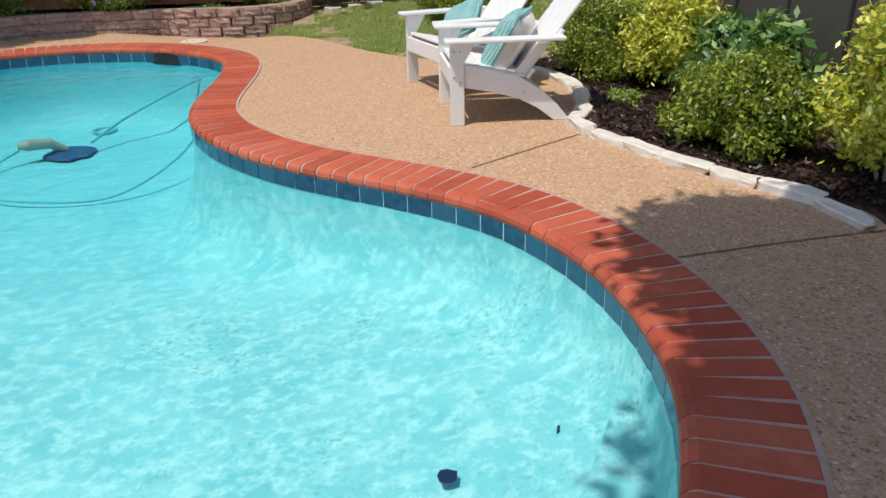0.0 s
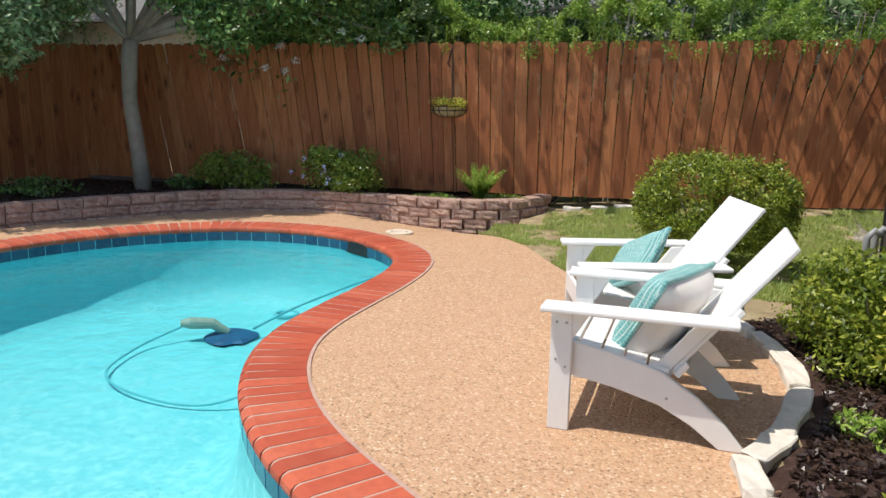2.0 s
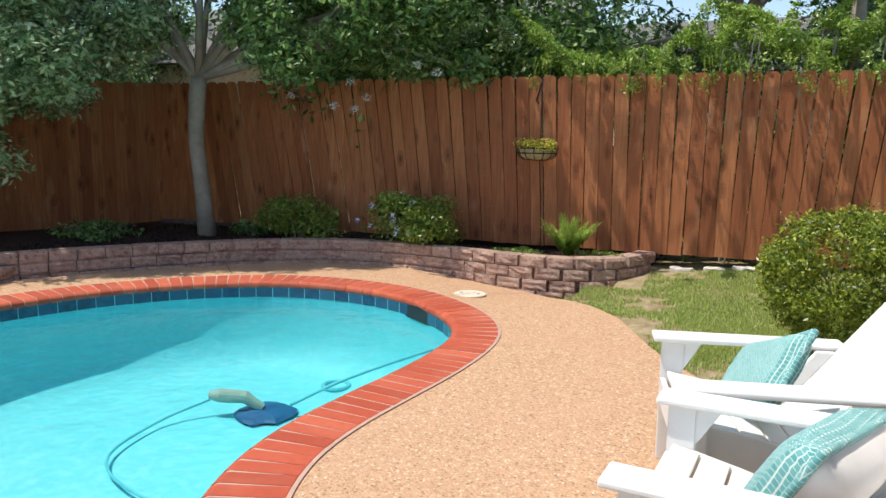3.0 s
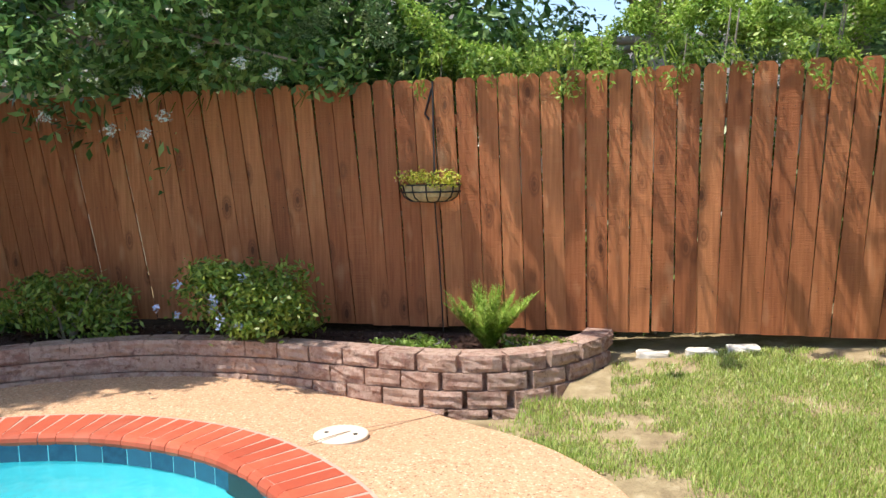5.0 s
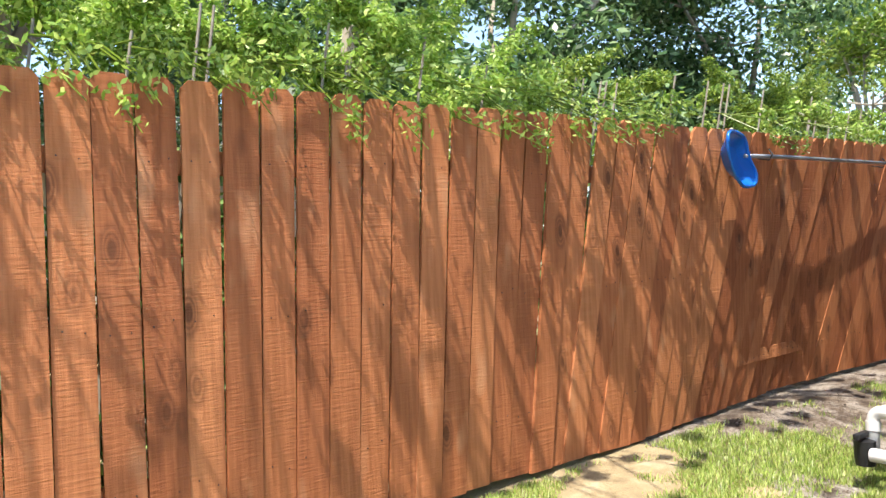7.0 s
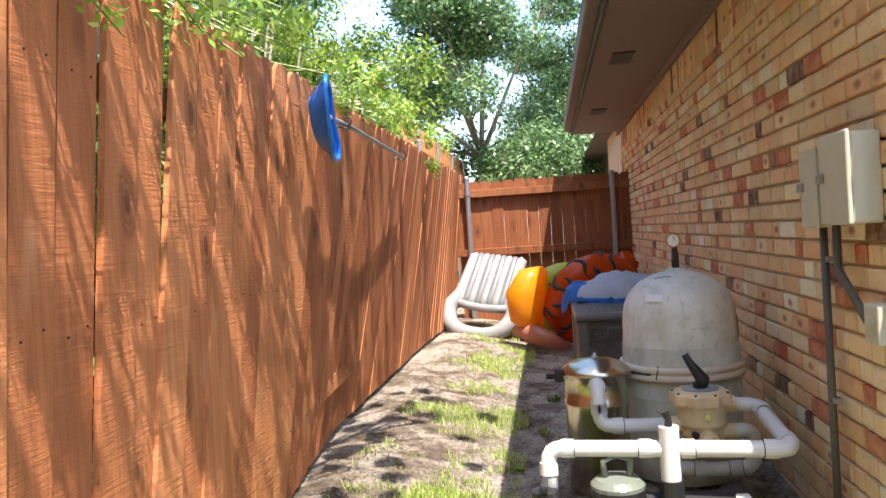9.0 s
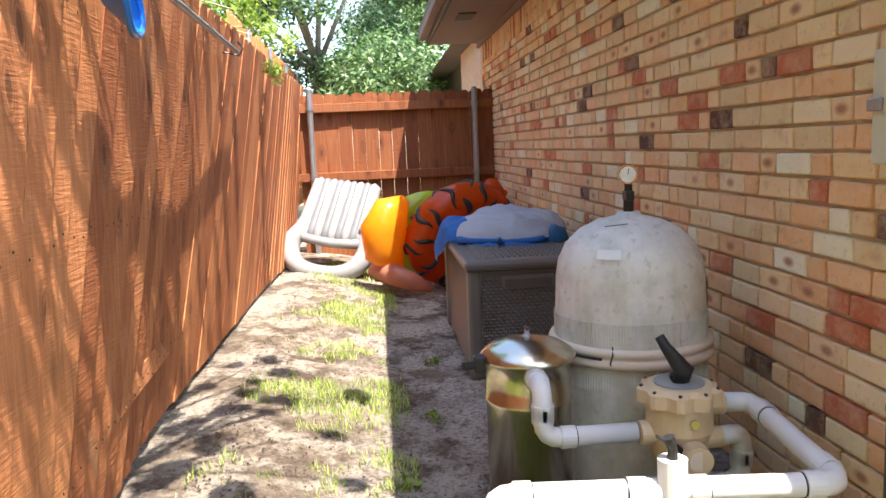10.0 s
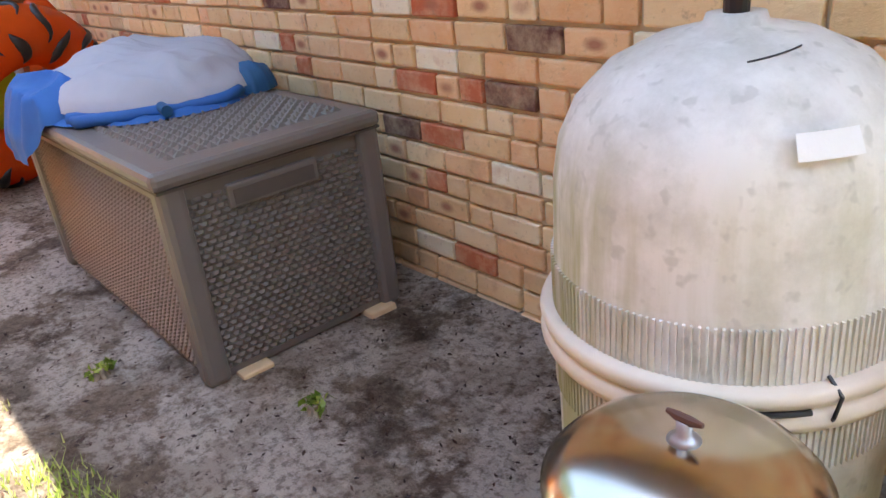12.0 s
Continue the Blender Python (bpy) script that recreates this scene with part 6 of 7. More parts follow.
pillow(pose(1.19, 5.86, 0.50, 0, 0, 14) @ pose(0, 0, 0, 0, -55, 0) @ pose(0, 0, 0, 0, 0, 28), (0.32, 0.44, 0.13), M_TEAL, M_TEAL, "teal dotted lumbar cushion propped on the white chair")
pool_cleaner()
for _x, _y, _s in ((0.79, 2.06, 0.05), (0.33, 1.92, 0.045), (0.8, 1.89, 0.02), (0.88, 2.0, 0.016)):
    _b = bmesh.new()
    _v = [_b.verts.new((_s * (0.7 + 0.5 * _r.random()) * math.cos(_a), _s * (0.6 + 0.5 * _r.random()) * math.sin(_a), 0.006 * _r.random())) for _a in np.linspace(0, 6.28, 10)[:-1]]
    _b.faces.new(_v)
    bmesh.ops.extrude_face_region(_b, geom=_b.faces[:])
    _o = tagged(part("sunken_leaf", _b, M_NAVY), "dark wet leaf lying on the shallow pool floor", "leaf", "leaves on the pool floor")
    _o.location = (_x, _y, floor_z(_x, _y) + 0.01)
wall_basket()
net()

# shrubs
shrub("boxwood", "large clipped rounded green shrub on the lawn", 1.78, 8.1, 0.02, (0.57, 0.42, 0.94), M_LEAF_OLIVE, 21, 34000, 0.016, 40, boxy=1)
shrub("azalea", "low rounded dark green shrub in the mulch bed", 2.45, 5.95, 0.0, (0.45, 0.42, 0.56), M_LEAF_OLIVE, 22, 17000, 0.018, 44)
shrub("azalea", "bushy bright green shrub in the mulch bed", 2.4, 3.9, 0.0, (0.36, 0.44, 0.5), M_LEAF_OLIVE, 23, 20000, 0.020, 48)
shrub("euonymus", "yellow-variegated shrub against the dark siding", 2.72, 5.35, 0.0, (0.31, 0.42, 0.8), M_LEAF_GOLD, 24, 9500, 0.024, 40)
shrub("euonymus", "low yellow-variegated shrub by the siding corner", 2.72, 6.4, 0.0, (0.25, 0.3, 0.62), M_LEAF_GOLD, 25, 2200, 0.028)
shrub("euonymus", "tall yellow-variegated shrub near the house wall", 2.75, 3.1, 0.0, (0.32, 0.36, 0.85), M_LEAF_GOLD, 26, 8500, 0.024, 36)
shrub("aralia", "dark glossy green shrub in the shade of the wall", 2.8, 4.45, 0.0, (0.33, 0.5, 0.62), M_LEAF_DARK, 27, 2600, 0.05)
shrub("herb_clump", "small reddish-green seedling clump in the mulch", 2.15, 4.95, 0.0, (0.13, 0.12, 0.12), M_LEAF_YELLOW, 28, 250, 0.02, 6)
shrub("boxwood", "rounded dark green shrub behind the retaining wall", -3.8, 10.15, 0.16, (0.5, 0.32, 0.5), M_LEAF_MID, 31, 3500, 0.026)
_p = shrub("plumbago", "spreading shrub with pale blue flowers behind the wall", -2.33, 10.15, 0.16, (0.58, 0.36, 0.58), M_LEAF_MID, 32, 7500, 0.024)
_q = np.random.default_rng(8)
for _k in range(11):
    _c = (_q.uniform(-0.5, 0.5), _q.uniform(-0.36, -0.15), _q.uniform(0.15, 0.55))
    foliage("flower", _p, M_PETAL, [_c], [(0.028, 0.02, 0.028)], 14, 0.018, 50 + _k)
shrub("ground_cover", "low bright green ground cover behind the wall", -1.1, 10.15, 0.16, (0.3, 0.14, 0.1), M_LEAF_YELLOW, 33, 700, 0.018, 14)
shrub("ground_cover", "small green ground cover at the wall", -0.35, 10.2, 0.16, (0.28, 0.14, 0.12), M_LEAF_MID, 34, 600, 0.018, 12)
shrub("ground_cover", "dark low plants in the shaded bed", -5.9, 9.2, 0.14, (0.6, 0.4, 0.22), M_LEAF_DARK, 35, 900, 0.03, 14)
shrub("ground_cover", "small dark plant at the tree's foot", -4.5, 10.2, 0.14, (0.25, 0.2, 0.2), M_LEAF_DARK, 36, 500, 0.03, 8)
shrub("day_lily", "clump of bright strap leaves by the low wall", -5.45, 6.9, 0.05, (0.2, 0.2, 0.26), M_LEAF_YELLOW, 37, 350, 0.06, 8)


def fern(x, y, z, r, seed):
    rng = random.Random(seed)
    root = tagged(thing("fern", pose(x, y, z)), "upright bright green foxtail fern behind the wall", "fern")
    for k in range(46):
        a, lean = rng.uniform(0, 6.28), rng.uniform(0.1, 0.75)
        L = r * rng.uniform(0.75, 1.1)
        verts, faces = [], []
        for j in range(34):
            t = j / 33
            c = Vector((math.cos(a) * lean * L * t, math.sin(a) * lean * L * t, L * t * (1 - 0.25 * lean * t)))
            w = 0.075 * math.sin(math.pi * min(1, t * 0.93 + 0.07)) + 0.004
            for s in range(5):
                b = rng.uniform(0, 6.28)
                d = Vector((math.cos(b), math.sin(b), 0.6)).normalized() * w
                e = d.cross(Vector((0, 0, 1))).normalized() * 0.004
                i = len(verts)
                verts += [c - e, c + e, c + d]
                faces.append((i, i + 1, i + 2))
        me = bpy.data.meshes.new("frond")
        me.from_pydata(verts, [], faces)
        me.materials.append(M_LEAF_YELLOW)
        ob = new("frond", me)
        ob.parent = root


fern(-0.63, 10.2, 0.16, 0.46, 4)

# trees
tree("crepe_myrtle", "crepe myrtle with smooth grey trunk and white blossom", (-4.98, 9.95, 0.14),
     [((-4.93, 9.95, 0.12), 0.115), ((-4.97, 9.95, 0.6), 0.095), ((-5.05, 9.95, 1.3), 0.09), ((-5.03, 9.97, 1.8), 0.1), ((-5.0, 9.98, 2.0), 0.09)],
     [(-4.55, 9.9, 3.1), (-5.3, 10.2, 3.1), (-3.9, 9.9, 2.7), (-5.9, 9.8, 2.9), (-3.1, 10.1, 2.35), (-4.6, 9.3, 3.6), (-5.4, 10.8, 3.8), (-2.3, 10.2, 2.4), (-3.0, 10.5, 2.9), (-3.5, 9.9, 2.25), (-2.3, 10.3, 3.0), (-6.0, 10.0, 3.3), (-5.2, 9.8, 3.9), (-6.6, 10.0, 3.7), (-4.6, 9.9, 4.0), (-3.8, 9.9, 3.9), (-7.2, 10.1, 3.5), (-6.2, 9.6, 4.2), (-3.0, 9.8, 3.8), (-3.3, 10.1, 2.9), (-2.9, 10.0, 2.7)], M_LEAF_DARK, 0.042, 46000, 41, spread=0.3, clump=0.42, per=4)
tree("crepe_myrtle", "second crepe myrtle overhanging the shaded bed", (-7.0, 8.6, 0.1),
     [((-7.0, 8.6, 0.08), 0.08), ((-6.9, 8.5, 1.0), 0.06), ((-6.7, 8.4, 1.9), 0.055)],
     [(-6.2, 8.4, 1.8), (-5.5, 8.6, 1.75), (-6.5, 8.0, 1.6), (-5.3, 8.3, 2.2), (-6.1, 7.6, 1.5), (-6.9, 9.3, 2.8), (-5.7, 7.9, 2.4), (-7.5, 8.2, 3.2), (-5.5, 9.2, 2.3), (-6.4, 7.4, 1.5), (-5.2, 8.9, 2.7), (-6.6, 9.6, 3.3), (-6.0, 6.9, 1.6), (-7.6, 9.6, 1.8), (-8.2, 8.6, 2.2), (-7.4, 7.4, 2.4), (-5.6, 8.0, 3.2)], M_LEAF_GREY, 0.042, 48000, 42, spread=0.3, clump=0.36, per=5)
_q = np.random.default_rng(21)
for _c in ((-3.8, 1.79), (-3.02, 1.93), (-2.84, 1.76), (-3.17, 1.67), (-2.24, 2.08), (-2.04, 2.01), (-2.96, 1.64), (-2.43, 2.4), (-2.59, 2.19), (-3.32, 2.34), (-2.7, 2.5), (-4.4, 2.2), (-3.6, 2.45)):
    foliage("blossom", bpy.data.objects["crepe_myrtle"], M_WHITE_PETAL, [(_c[0] + 4.98, 0.08 + _q.uniform(-0.1, 0.1), _c[1] - 0.14)], [(0.06, 0.05, 0.045)], 60, 0.013, 600 + int(_c[1] * 100))
for _i, (_x, _y, _h, _m, _n) in enumerate(((-11.5, 15.0, 4.2, M_LEAF_SHADE, 9000), (-4.2, 13.6, 4.6, M_LEAF_GREY, 12000), (-2.6, 12.6, 4.6, M_LEAF_DARK, 16000), (0.6, 14.5, 6.2, M_LEAF_SHADE, 14000), (5.2, 14.0, 5.6, M_LEAF_SHADE, 16000),
                                            (8.6, 13.4, 5.0, M_LEAF_SHADE, 14000), (13.0, 13.8, 5.2, M_LEAF_MID, 12000), (17.5, 11.0, 6.5, M_LEAF_SHADE, 26000), (19.5, 8.6, 6.0, M_LEAF_SHADE, 20000), (3.0, 17.5, 7.5, M_LEAF_SHADE, 12000), (-13.0, 12.0, 6.5, M_LEAF_SHADE, 9000), (-14.0, 7.0, 6.5, M_LEAF_SHADE, 8000), (-9.4, 8.2, 5.8, M_LEAF_SHADE, 12000))):
    _g = random.Random(60 + _i)
    _s = 1.7 if _h < 5.5 else 2.1
    _l = [(_x + _g.uniform(-1, 1) * _s, _y + _g.uniform(-0.8, 0.8) * _s, _h * _g.uniform(0.36, 0.98)) for _ in range(13)]
    tree("backyard_tree", "leafy green tree beyond the board fence", (_x, _y, 0), [((_x, _y, -0.05), 0.16), ((_x + 0.1, _y, _h * 0.25), 0.13), ((_x - 0.05, _y, _h * 0.45), 0.1)], _l, _m, 0.055, int(_n * 2.4), 60 + _i, spread=0.55, clump=0.68, per=4)


def vines():
    """Climbing growth along the top of the back fence."""
    for k, (x0, x1, zt, mat, n) in enumerate(((-1.2, 0.6, 2.35, M_LEAF_YELLOW, 12000), (0.2, 1.9, 2.5, M_LEAF_YELLOW, 14000), (1.7, 3.4, 2.4, M_LEAF_YELLOW, 10000), (3.2, 5.6, 2.5, M_LEAF_MID, 12000), (5.4, 7.6, 2.45, M_LEAF_MID, 9000), (-3.6, -1.1, 2.4, M_LEAF_GREY, 10000))):
        rng = np.random.default_rng(90 + k)
        root = tagged(thing("vine", pose((x0 + x1) / 2, 11.0, 0.2)), "yellow-green climbing growth spilling over the fence top" if mat is M_LEAF_YELLOW else "green climbing growth behind the fence top", "climbing plant")
        cx = (x0 + x1) / 2
        cs, rs = [], []
        for _ in range(16):
            c = np.array((rng.uniform(x0, x1) - cx, rng.uniform(-0.1, 0.8), rng.uniform(1.7, zt) - 0.1))
            d = np.array((rng.uniform(-0.6, 0.6), rng.uniform(-0.35, 0.2), rng.uniform(0.1, 0.7)))
            for q in range(6):
                cs.append(tuple(c + d * q * 0.13))
                w = rng.uniform(0.1, 0.2) * (1 - 0.13 * q)
                rs.append((w, w, w * 0.6))
        foliage("leaves", root, mat, cs, rs, int(n * 1.5), 0.019, 91 + k, flat=0.6)
        for j in range(6):
            x = rng.uniform(x0, x1) - cx
            bm = bmesh.new()
            tube(bm, [(x, 0.2, -0.1), (x + 0.1, 0.15, 1.2), (x + 0.2, 0.0, zt - 0.3)], [0.015, 0.01, 0.006], 6)
            part("stem", bm, M_BARK, root)
        cs = []
        for j in range(int((x1 - x0) * (13 if x0 < 3 else 3))):
            x = rng.uniform(x0, x1) - cx
            y = rng.uniform(-0.62, -0.4)
            z = rng.uniform(1.64, 1.95)
            bm = bmesh.new()
            tube(bm, [(x - 0.05, 0.05, 2.0), (x, -0.33, z + 0.05), (x + 0.03, y, z - 0.08)], [0.005, 0.004, 0.002], 5)
            part("shoot", bm, M_LEAF_OLIVE, root)
            cs += [(x, -0.36, z + 0.06), (x + 0.02, y * 0.9, z)]
        if x0 > -2:
            foliage("overhang", root, M_LEAF_YELLOW, cs, [(0.07, 0.06, 0.07)] * len(cs), int((x1 - x0) * 420), 0.02, 95 + k)["kind"] = "stuff"


vines()
# Plants added behind the boards to block light through the gaps.
for _k in range(8):
    shrub("backing_plant", "dark leafy growth added behind the board fence to darken its gaps", -3.2 + 1.05 * _k, 11.35, 0.0, (0.6, 0.35, 1.75), M_LEAF_DARK, 150 + _k, 4200, 0.05, 26, group="growth behind the fence")
_g = random.Random(12)
tree("overhanging_tree", "slender tree behind the fence with branches over the lawn", (1.9, 11.7, 0), [((1.9, 11.7, -0.05), 0.09), ((1.85, 11.5, 1.8), 0.07), ((1.8, 11.1, 3.1), 0.06)],
     [(-1.4 + 0.36 * _k, 10.05 + _g.uniform(-0.25, 0.2), 3.35 + _g.uniform(-0.15, 0.7)) for _k in range(18)], M_LEAF_MID, 0.032, 7500, 88, spread=0.3, clump=0.065, per=6)
# Tree added out of view so that its crown blocks sun from the corner.
tree("shade_tree", "unseen leafy tree added to keep the fence corner in shade", (-8.6, 9.0, 0), [((-8.6, 9.0, -0.05), 0.18), ((-8.4, 9.0, 2.0), 0.15), ((-8.0, 9.0, 3.8), 0.12)],
     [(-8.6 + 0.62 * (_k % 6), 8.3 + 0.7 * (_k // 6), 5.3 + _g.uniform(-0.4, 0.6)) for _k in range(18)], M_LEAF_DARK, 0.06, 56000, 79, spread=0.36, clump=0.45, per=6)
tree("shade_tree", "tall leafy tree behind the start of the walk", (1.6, -3.2, 0), [((1.6, -3.2, -0.05), 0.16), ((1.5, -3.0, 1.5), 0.14), ((1.2, -2.4, 3.2), 0.12)],
     [(0.3, -1.0, 4.3), (0.9, -0.6, 4.4), (0.1, -0.2, 4.5), (0.9, 0.2, 4.5), (0.2, 0.5, 4.4), (0.9, 0.9, 4.5), (0.4, 1.2, 4.5), (1.4, -0.9, 4.6), (1.5, 0.2, 4.6), (1.6, 1.0, 4.6), (1.2, -1.8, 4.6), (0.6, 1.5, 4.4)], M_LEAF_DARK, 0.06, 60000, 77, spread=0.24, clump=0.42, per=5)

# side yard
filter_tank()
steel_can()
multiport()
pipe_run("pvc_pipe", "white pvc pipe from the steel canister to the valve", [(4.26, 9.49, 0.57), (4.15, 9.49, 0.57), (4.15, 9.49, 0.41), (4.15, 9.2, 0.41)])
pipe_run("pvc_pipe", "white pvc pipe looping from the valve over the pumps", [(4.14, 8.94, 0.49), (4.12, 8.85, 0.49), (3.66, 8.85, 0.44), (3.7, 9.28, 0.44), (3.74, 9.71, 0.44), (3.72, 9.71, 0.2)])
pipe_run("pvc_pipe", "lower white pvc pipe bent down behind the valve", [(4.14, 8.95, 0.38), (4.16, 8.86, 0.38), (4.16, 8.86, 0.22), (4.2, 9.0, 0.2), (4.22, 9.2, 0.2)])
_t = tagged(thing("tee_valve", pose(3.69, 9.27, 0.3)), "white pvc tee with a small black hose clamp handle on top", "valve")
_b = bmesh.new()
cyl(_b, (0, 0, 0.02), (0, 0, 0.225), 0.036, seg=22)
part("tee_body", _b, M_PVC, _t)
_b = bmesh.new()
tube(_b, [(0, 0, 0.22), (0, 0, 0.25), (0.0, 0.01, 0.28)], [0.015, 0.012, 0.016], 8)
part("handle", _b, M_BLACK, _t, "black handle")
_b = bmesh.new()
tube(_b, [(0, 0, 0.26), (0, 0.04, 0.285)], [0.006, 0.004], 6)
part("spout", _b, M_BLACK, _t)
_b = bmesh.new()
cyl(_b, (0, 0, -0.1), (0, 0, 0.03), 0.045, seg=22)
part("union", _b, M_BLACK, _t, "black threaded union")
pump(3.72, 9.46, "black pool pump with a clouded strainer lid")
_t = tagged(thing("booster_pump", pose(3.66, 9.02, 0.06)), "black booster pump beside the brick wall", "pump", "pool pumps")
_b = bmesh.new()
cyl(_b, (-0.12, 0, 0.12), (0.2, 0, 0.12), 0.075, seg=24)
part("motor", _b, M_BLACK, _t, "black motor body")
_b = bmesh.new()
box(_b, (0, 0, 0.015), (0.3, 0.16, 0.03), bevel=0.005)
part("base", _b, M_BLACK, _t)
_b = bmesh.new()
box(_b, (0.02, 0.0, 0.197), (0.1, 0.05, 0.006))
part("label", _b, M_PAPER, _t, "small white motor label")
_t = tagged(thing("diverter_valve", pose(3.68, 9.73, 0.18)), "black and grey diverter valve on the suction pipe", "valve")
_b = bmesh.new()
lathe(_b, [(0.0, 0.0), (0.045, 0.0), (0.05, 0.05), (0.05, 0.12), (0.0, 0.13)], 20)
part("body", _b, M_BLACK, _t)
_b = bmesh.new()
box(_b, (-0.02, 0.0, 0.15), (0.14, 0.03, 0.03), bevel=0.008)
part("handle", _b, M_BLACK, _t)
_b = bmesh.new()
cyl(_b, (-0.02, -0.04, 0.06), (-0.02, -0.15, 0.06), 0.033, seg=20)
part("pipe_stub", _b, M_PVC, _t)
deck_box()
for _x, _y in ((5.55, 9.35), (5.3, 9.75), (6.2, 9.7), (4.6, 9.9)):
    shrub("weed", "small green weed in the sandy side yard", _x, _y, ground_z(_x, _y) - 0.01, (0.045, 0.045, 0.05), M_LEAF_MID, int(_x * 10), 40, 0.02, 4)
cloth_heap()
lounge_float()
tiger_float()
electrics()
for _x, _y, _h, _lab in ((10.22, 10.62, 1.95, "galvanised steel fence post beside the board fence"), (10.22, 8.86, 1.9, "galvanised steel gate post near the brick wall")):
    _t = tagged(thing("gate_post", pose(_x, _y, 0.0)), _lab, "post", "steel posts of the gate")
    _b = bmesh.new()
    cyl(_b, (0, 0, 0), (0, 0, _h), 0.032, seg=16)
    part("post", _b, M_GALV, _t)
    _b = bmesh.new()
    lathe(_b, [(0.035, _h - 0.03), (0.035, _h), (0.02, _h + 0.02), (0, _h + 0.025)], 16)
    part("cap", _b, M_GALV, _t)
    for _z in (1.02, 1.75):
        _b = bmesh.new()
        cyl(_b, (0, 0, _z - 0.02), (0, 0, _z + 0.02), 0.04, seg=16)
        box(_b, (0.03, -0.03, _z), (0.03, 0.09, 0.03))
        part("clamp", _b, M_GALV, _t)
for _x, _y in ((2.93, 8.2), (3.02, 8.32)):
    _b = bmesh.new()
    tube(_b, [(_x, _y, 0), (_x, _y, 0.32), (_x + 0.05, _y, 0.38), (_x + 0.1, _y, 0.34)], 0.028, 12)
    tagged(part("vent_pipe", _b, M_GREYPL, None, smooth=True), "grey bent plastic pipe at the house corner", "pipe", "pipes at the house corner")


def neighbours():
    fence("neighbour_fence", "bright orange cedar fence on steel posts beyond the gate", 0, 8.0, 0, 0.3, 2.85, origin=(10.5, 11.45), rails="cedar", seed=9)
    for k in range(4):
        bm = bmesh.new()
        cyl(bm, (11.4 + 1.9 * k, 11.38, 0), (11.4 + 1.9 * k, 11.38, 2.78), 0.03, seg=12)
        tagged(part("fence_post", bm, M_GALV), "galvanised post of the neighbouring fence", "post", "posts of the cedar fence")
    root = tagged(thing("neighbour_house", pose(15.5, 6.2, 0)), "dark gabled neighbouring house beyond the gate", "house")
    bm = bmesh.new()
    box(bm, (0, 0, 1.3), (7, 4.6, 2.6))
    part("wall", bm, M_SIDING, root)
    bm = bmesh.new()
    p = [(-3.9, -2.7, 2.6), (3.9, -2.7, 2.6), (3.9, 2.7, 2.6), (-3.9, 2.7, 2.6), (-3.9, 0, 4.6), (3.9, 0, 4.6)]
    v = [bm.verts.new(c) for c in p]
    for f in ((0, 1, 5, 4), (2, 3, 4, 5), (0, 4, 3), (1, 2, 5), (0, 3, 2, 1)):
        bm.faces.new([v[i] for i in f])
    part("roof", bm, M_ROOF, root, "grey shingle roof")
    for (hx, hy, w) in ((-6.5, 17.0, 8.0), (2.5, 22.0, 9.0)):
        r2 = tagged(thing("neighbour_house", pose(hx, hy, 0)), "low pale neighbouring house glimpsed through the trees", "house")
        bm = bmesh.new()
        box(bm, (0, 0, 1.35), (w, 4, 2.7))
        part("wall", bm, M_STONE, r2)
        bm = bmesh.new()
        v = [bm.verts.new(c) for c in ((-w / 2 - 0.4, -2.4, 2.7), (w / 2 + 0.4, -2.4, 2.7), (w / 2 + 0.4, 2.4, 2.7), (-w / 2 - 0.4, 2.4, 2.7), (-w / 2 - 0.4, 0, 4.1), (w / 2 + 0.4, 0, 4.1))]
        for f in ((0, 1, 5, 4), (2, 3, 4, 5), (0, 4, 3), (1, 2, 5), (0, 3, 2, 1)):
            bm.faces.new([v[i] for i in f])
        part("roof", bm, M_ROOF, r2)


neighbours()


# ---- loose cover of the ground ----
def blades(name, label, mat, points, size, seed, width=0.0028):
    rng = np.random.default_rng(seed)
    n = len(points)
    p = np.array(points)
    a = rng.uniform(0, 2 * math.pi, n)
    h = size * rng.uniform(0.5, 1.4, n)
    d = np.stack([np.cos(a), np.sin(a), np.zeros(n)], 1)
    lean = np.stack([np.cos(a + 1.4), np.sin(a + 1.4), np.zeros(n)], 1) * (h * rng.uniform(0.1, 0.9, n))[:, None]
    tip = p + lean
    tip[:, 2] += h
    V = np.stack([p - d * width, p + d * width, tip], 1).reshape(-1, 3)
    me = bpy.data.meshes.new(name)
    me.from_pydata(V.tolist(), [], np.arange(n * 3).reshape(-1, 3).tolist())
    me.materials.append(mat)
    tagged(new(name, me), label, "grass", kind="stuff")


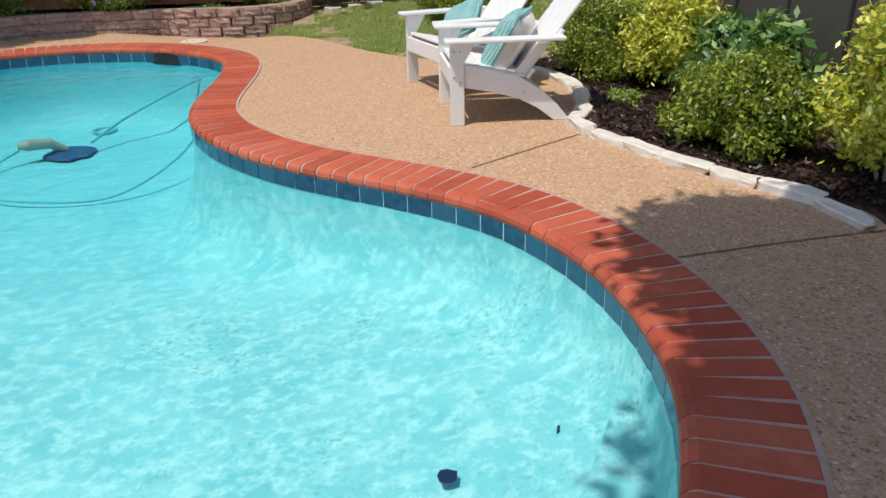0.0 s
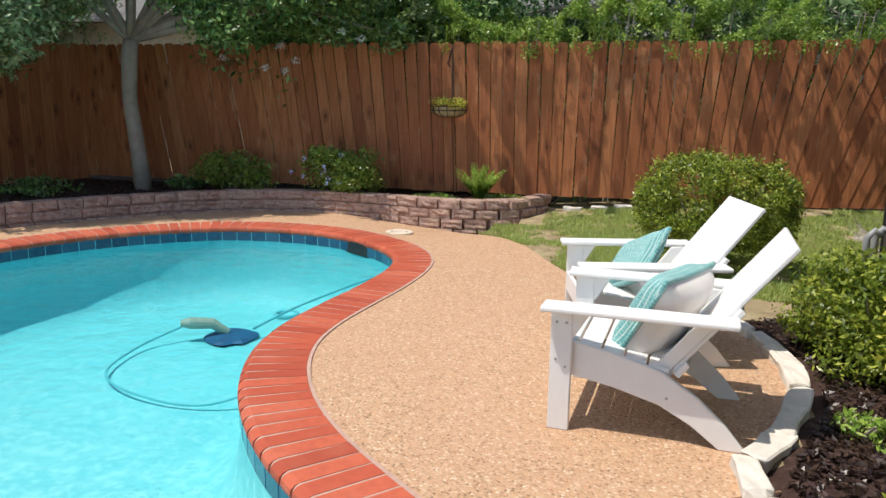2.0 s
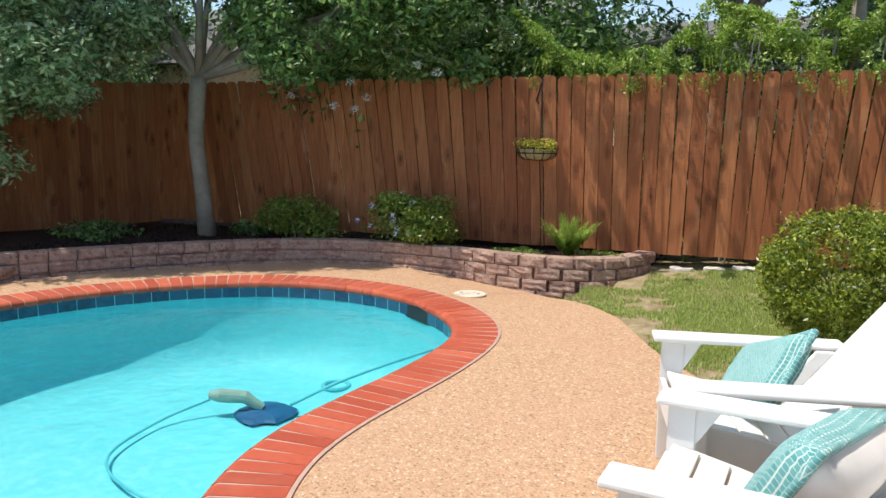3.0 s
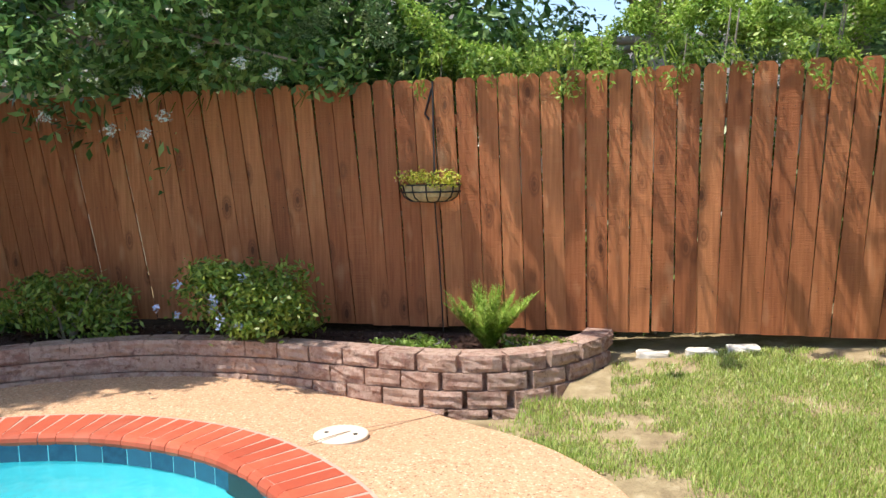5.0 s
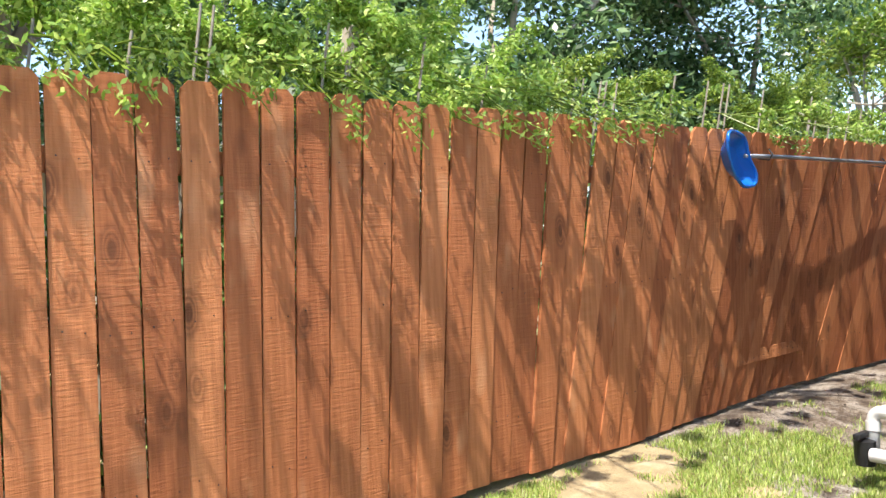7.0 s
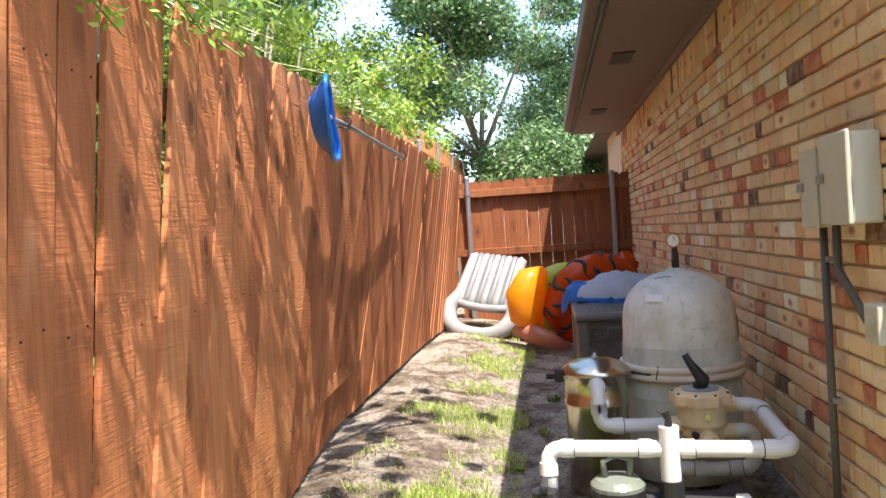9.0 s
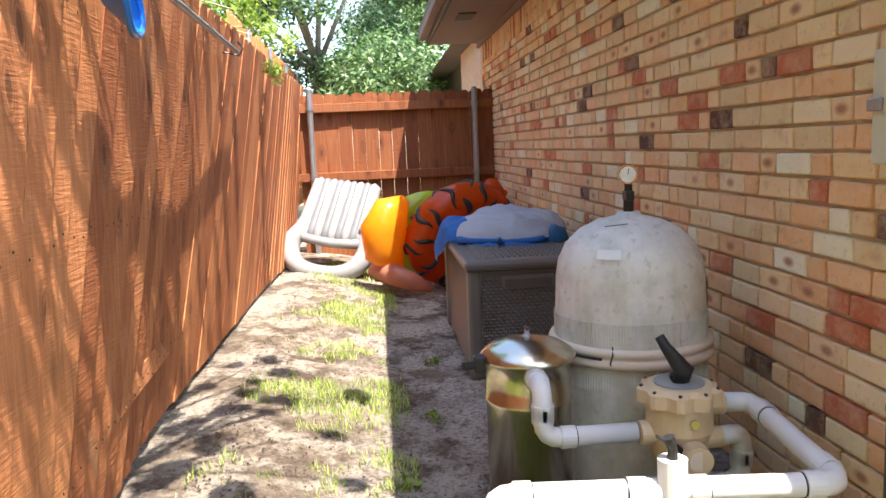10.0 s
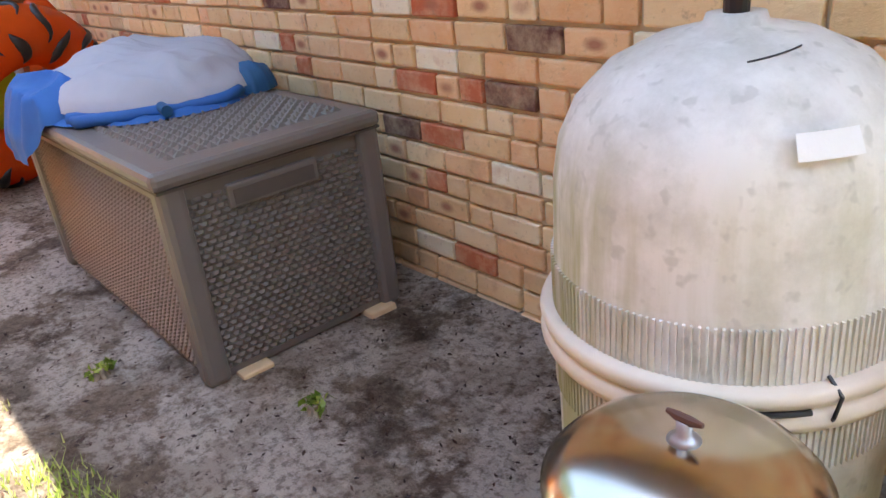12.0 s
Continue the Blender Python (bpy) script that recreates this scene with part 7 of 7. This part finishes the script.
def scatter():
    rng = np.random.default_rng(1)
    deck = np.array(DECK)
    lawn, dry = [], []
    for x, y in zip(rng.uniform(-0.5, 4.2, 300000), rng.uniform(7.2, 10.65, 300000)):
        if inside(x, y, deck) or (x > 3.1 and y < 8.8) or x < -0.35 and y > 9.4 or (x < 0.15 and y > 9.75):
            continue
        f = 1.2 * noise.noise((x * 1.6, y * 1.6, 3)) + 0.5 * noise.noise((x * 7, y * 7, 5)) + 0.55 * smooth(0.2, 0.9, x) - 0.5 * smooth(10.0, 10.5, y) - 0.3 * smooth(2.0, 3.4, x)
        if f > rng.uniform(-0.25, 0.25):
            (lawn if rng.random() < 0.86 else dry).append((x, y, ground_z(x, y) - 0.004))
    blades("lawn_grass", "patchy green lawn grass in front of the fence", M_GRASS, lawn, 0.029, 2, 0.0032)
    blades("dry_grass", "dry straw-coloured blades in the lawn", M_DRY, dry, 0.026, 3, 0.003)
    side = []
    for x, y in zip(rng.uniform(3.3, 10, 60000), rng.uniform(9.3, 10.65, 60000)):
        f = 0.8 * noise.noise((x * 1.9, y * 1.9, 7)) + 0.6 * noise.noise((x * 8, y * 8, 9)) - 0.12 - 0.3 * smooth(10.2, 10.6, y) - 0.4 * smooth(9.7, 9.45, y) * 0
        if y < 9.85:
            f -= 1.0
        if f > rng.uniform(-0.2, 0.2):
            side.append((x, y, ground_z(x, y) - 0.004))
    blades("side_grass", "thin tufts of grass in the sandy side yard", M_GRASS, side, 0.035, 4)
    D = [(x, y, ground_z(x, y) + 0.004) for x, y in zip(rng.uniform(3.4, 9.9, 7000), 8.7 + 1.95 * rng.beta(0.8, 0.6, 7000))]
    me = leaf_mesh("litter", D, [(0.001, 0.001, 0.001)] * len(D), len(D), 0.008, rng, flat=3.0)
    me.materials.append(M_CHIP)
    tagged(new("litter", me), "dark leaf litter and twigs on the side yard", "litter", kind="stuff")
    # mulch chips
    planting = np.array([(3.1, 0.5), (2.7, 1.5), (2.42, 2.6)] + STONES[1:] + [(2.5, 7.0), (3.1, 7.4)])
    P = []
    for x, y in zip(rng.uniform(1.7, 3.12, 26000), rng.uniform(2.0, 7.3, 26000)):
        if inside(x - 0.08, y, planting):
            P.append((x, y, 0.02 + rng.uniform(0, 0.014)))
    for x, y in zip(rng.uniform(-6, 0, 9000), rng.uniform(7.6, 10.65, 9000)):
        if inside(x, y, np.array([(0.0, 10.6), (-0.2, 10.2), (-0.5, 10.0), (-1.6, 10.05), (-2.9, 10.08), (-3.6, 9.85), (-4.6, 8.95), (-5.4, 7.8), (-6, 7.6), (-6, 10.65)])):
            P.append((x, y, 0.175 + rng.uniform(0, 0.012)))
    me = leaf_mesh("mulch_chips", P, [(0.001, 0.001, 0.001)] * len(P), len(P), 0.022, rng, flat=2.0)
    me.materials.append(M_CHIP)
    tagged(new("mulch_chips", me), "dark shredded bark mulch in the beds", "mulch", kind="stuff")


scatter()
coping_and_tiles(pool_root)
bricks(house_wall)
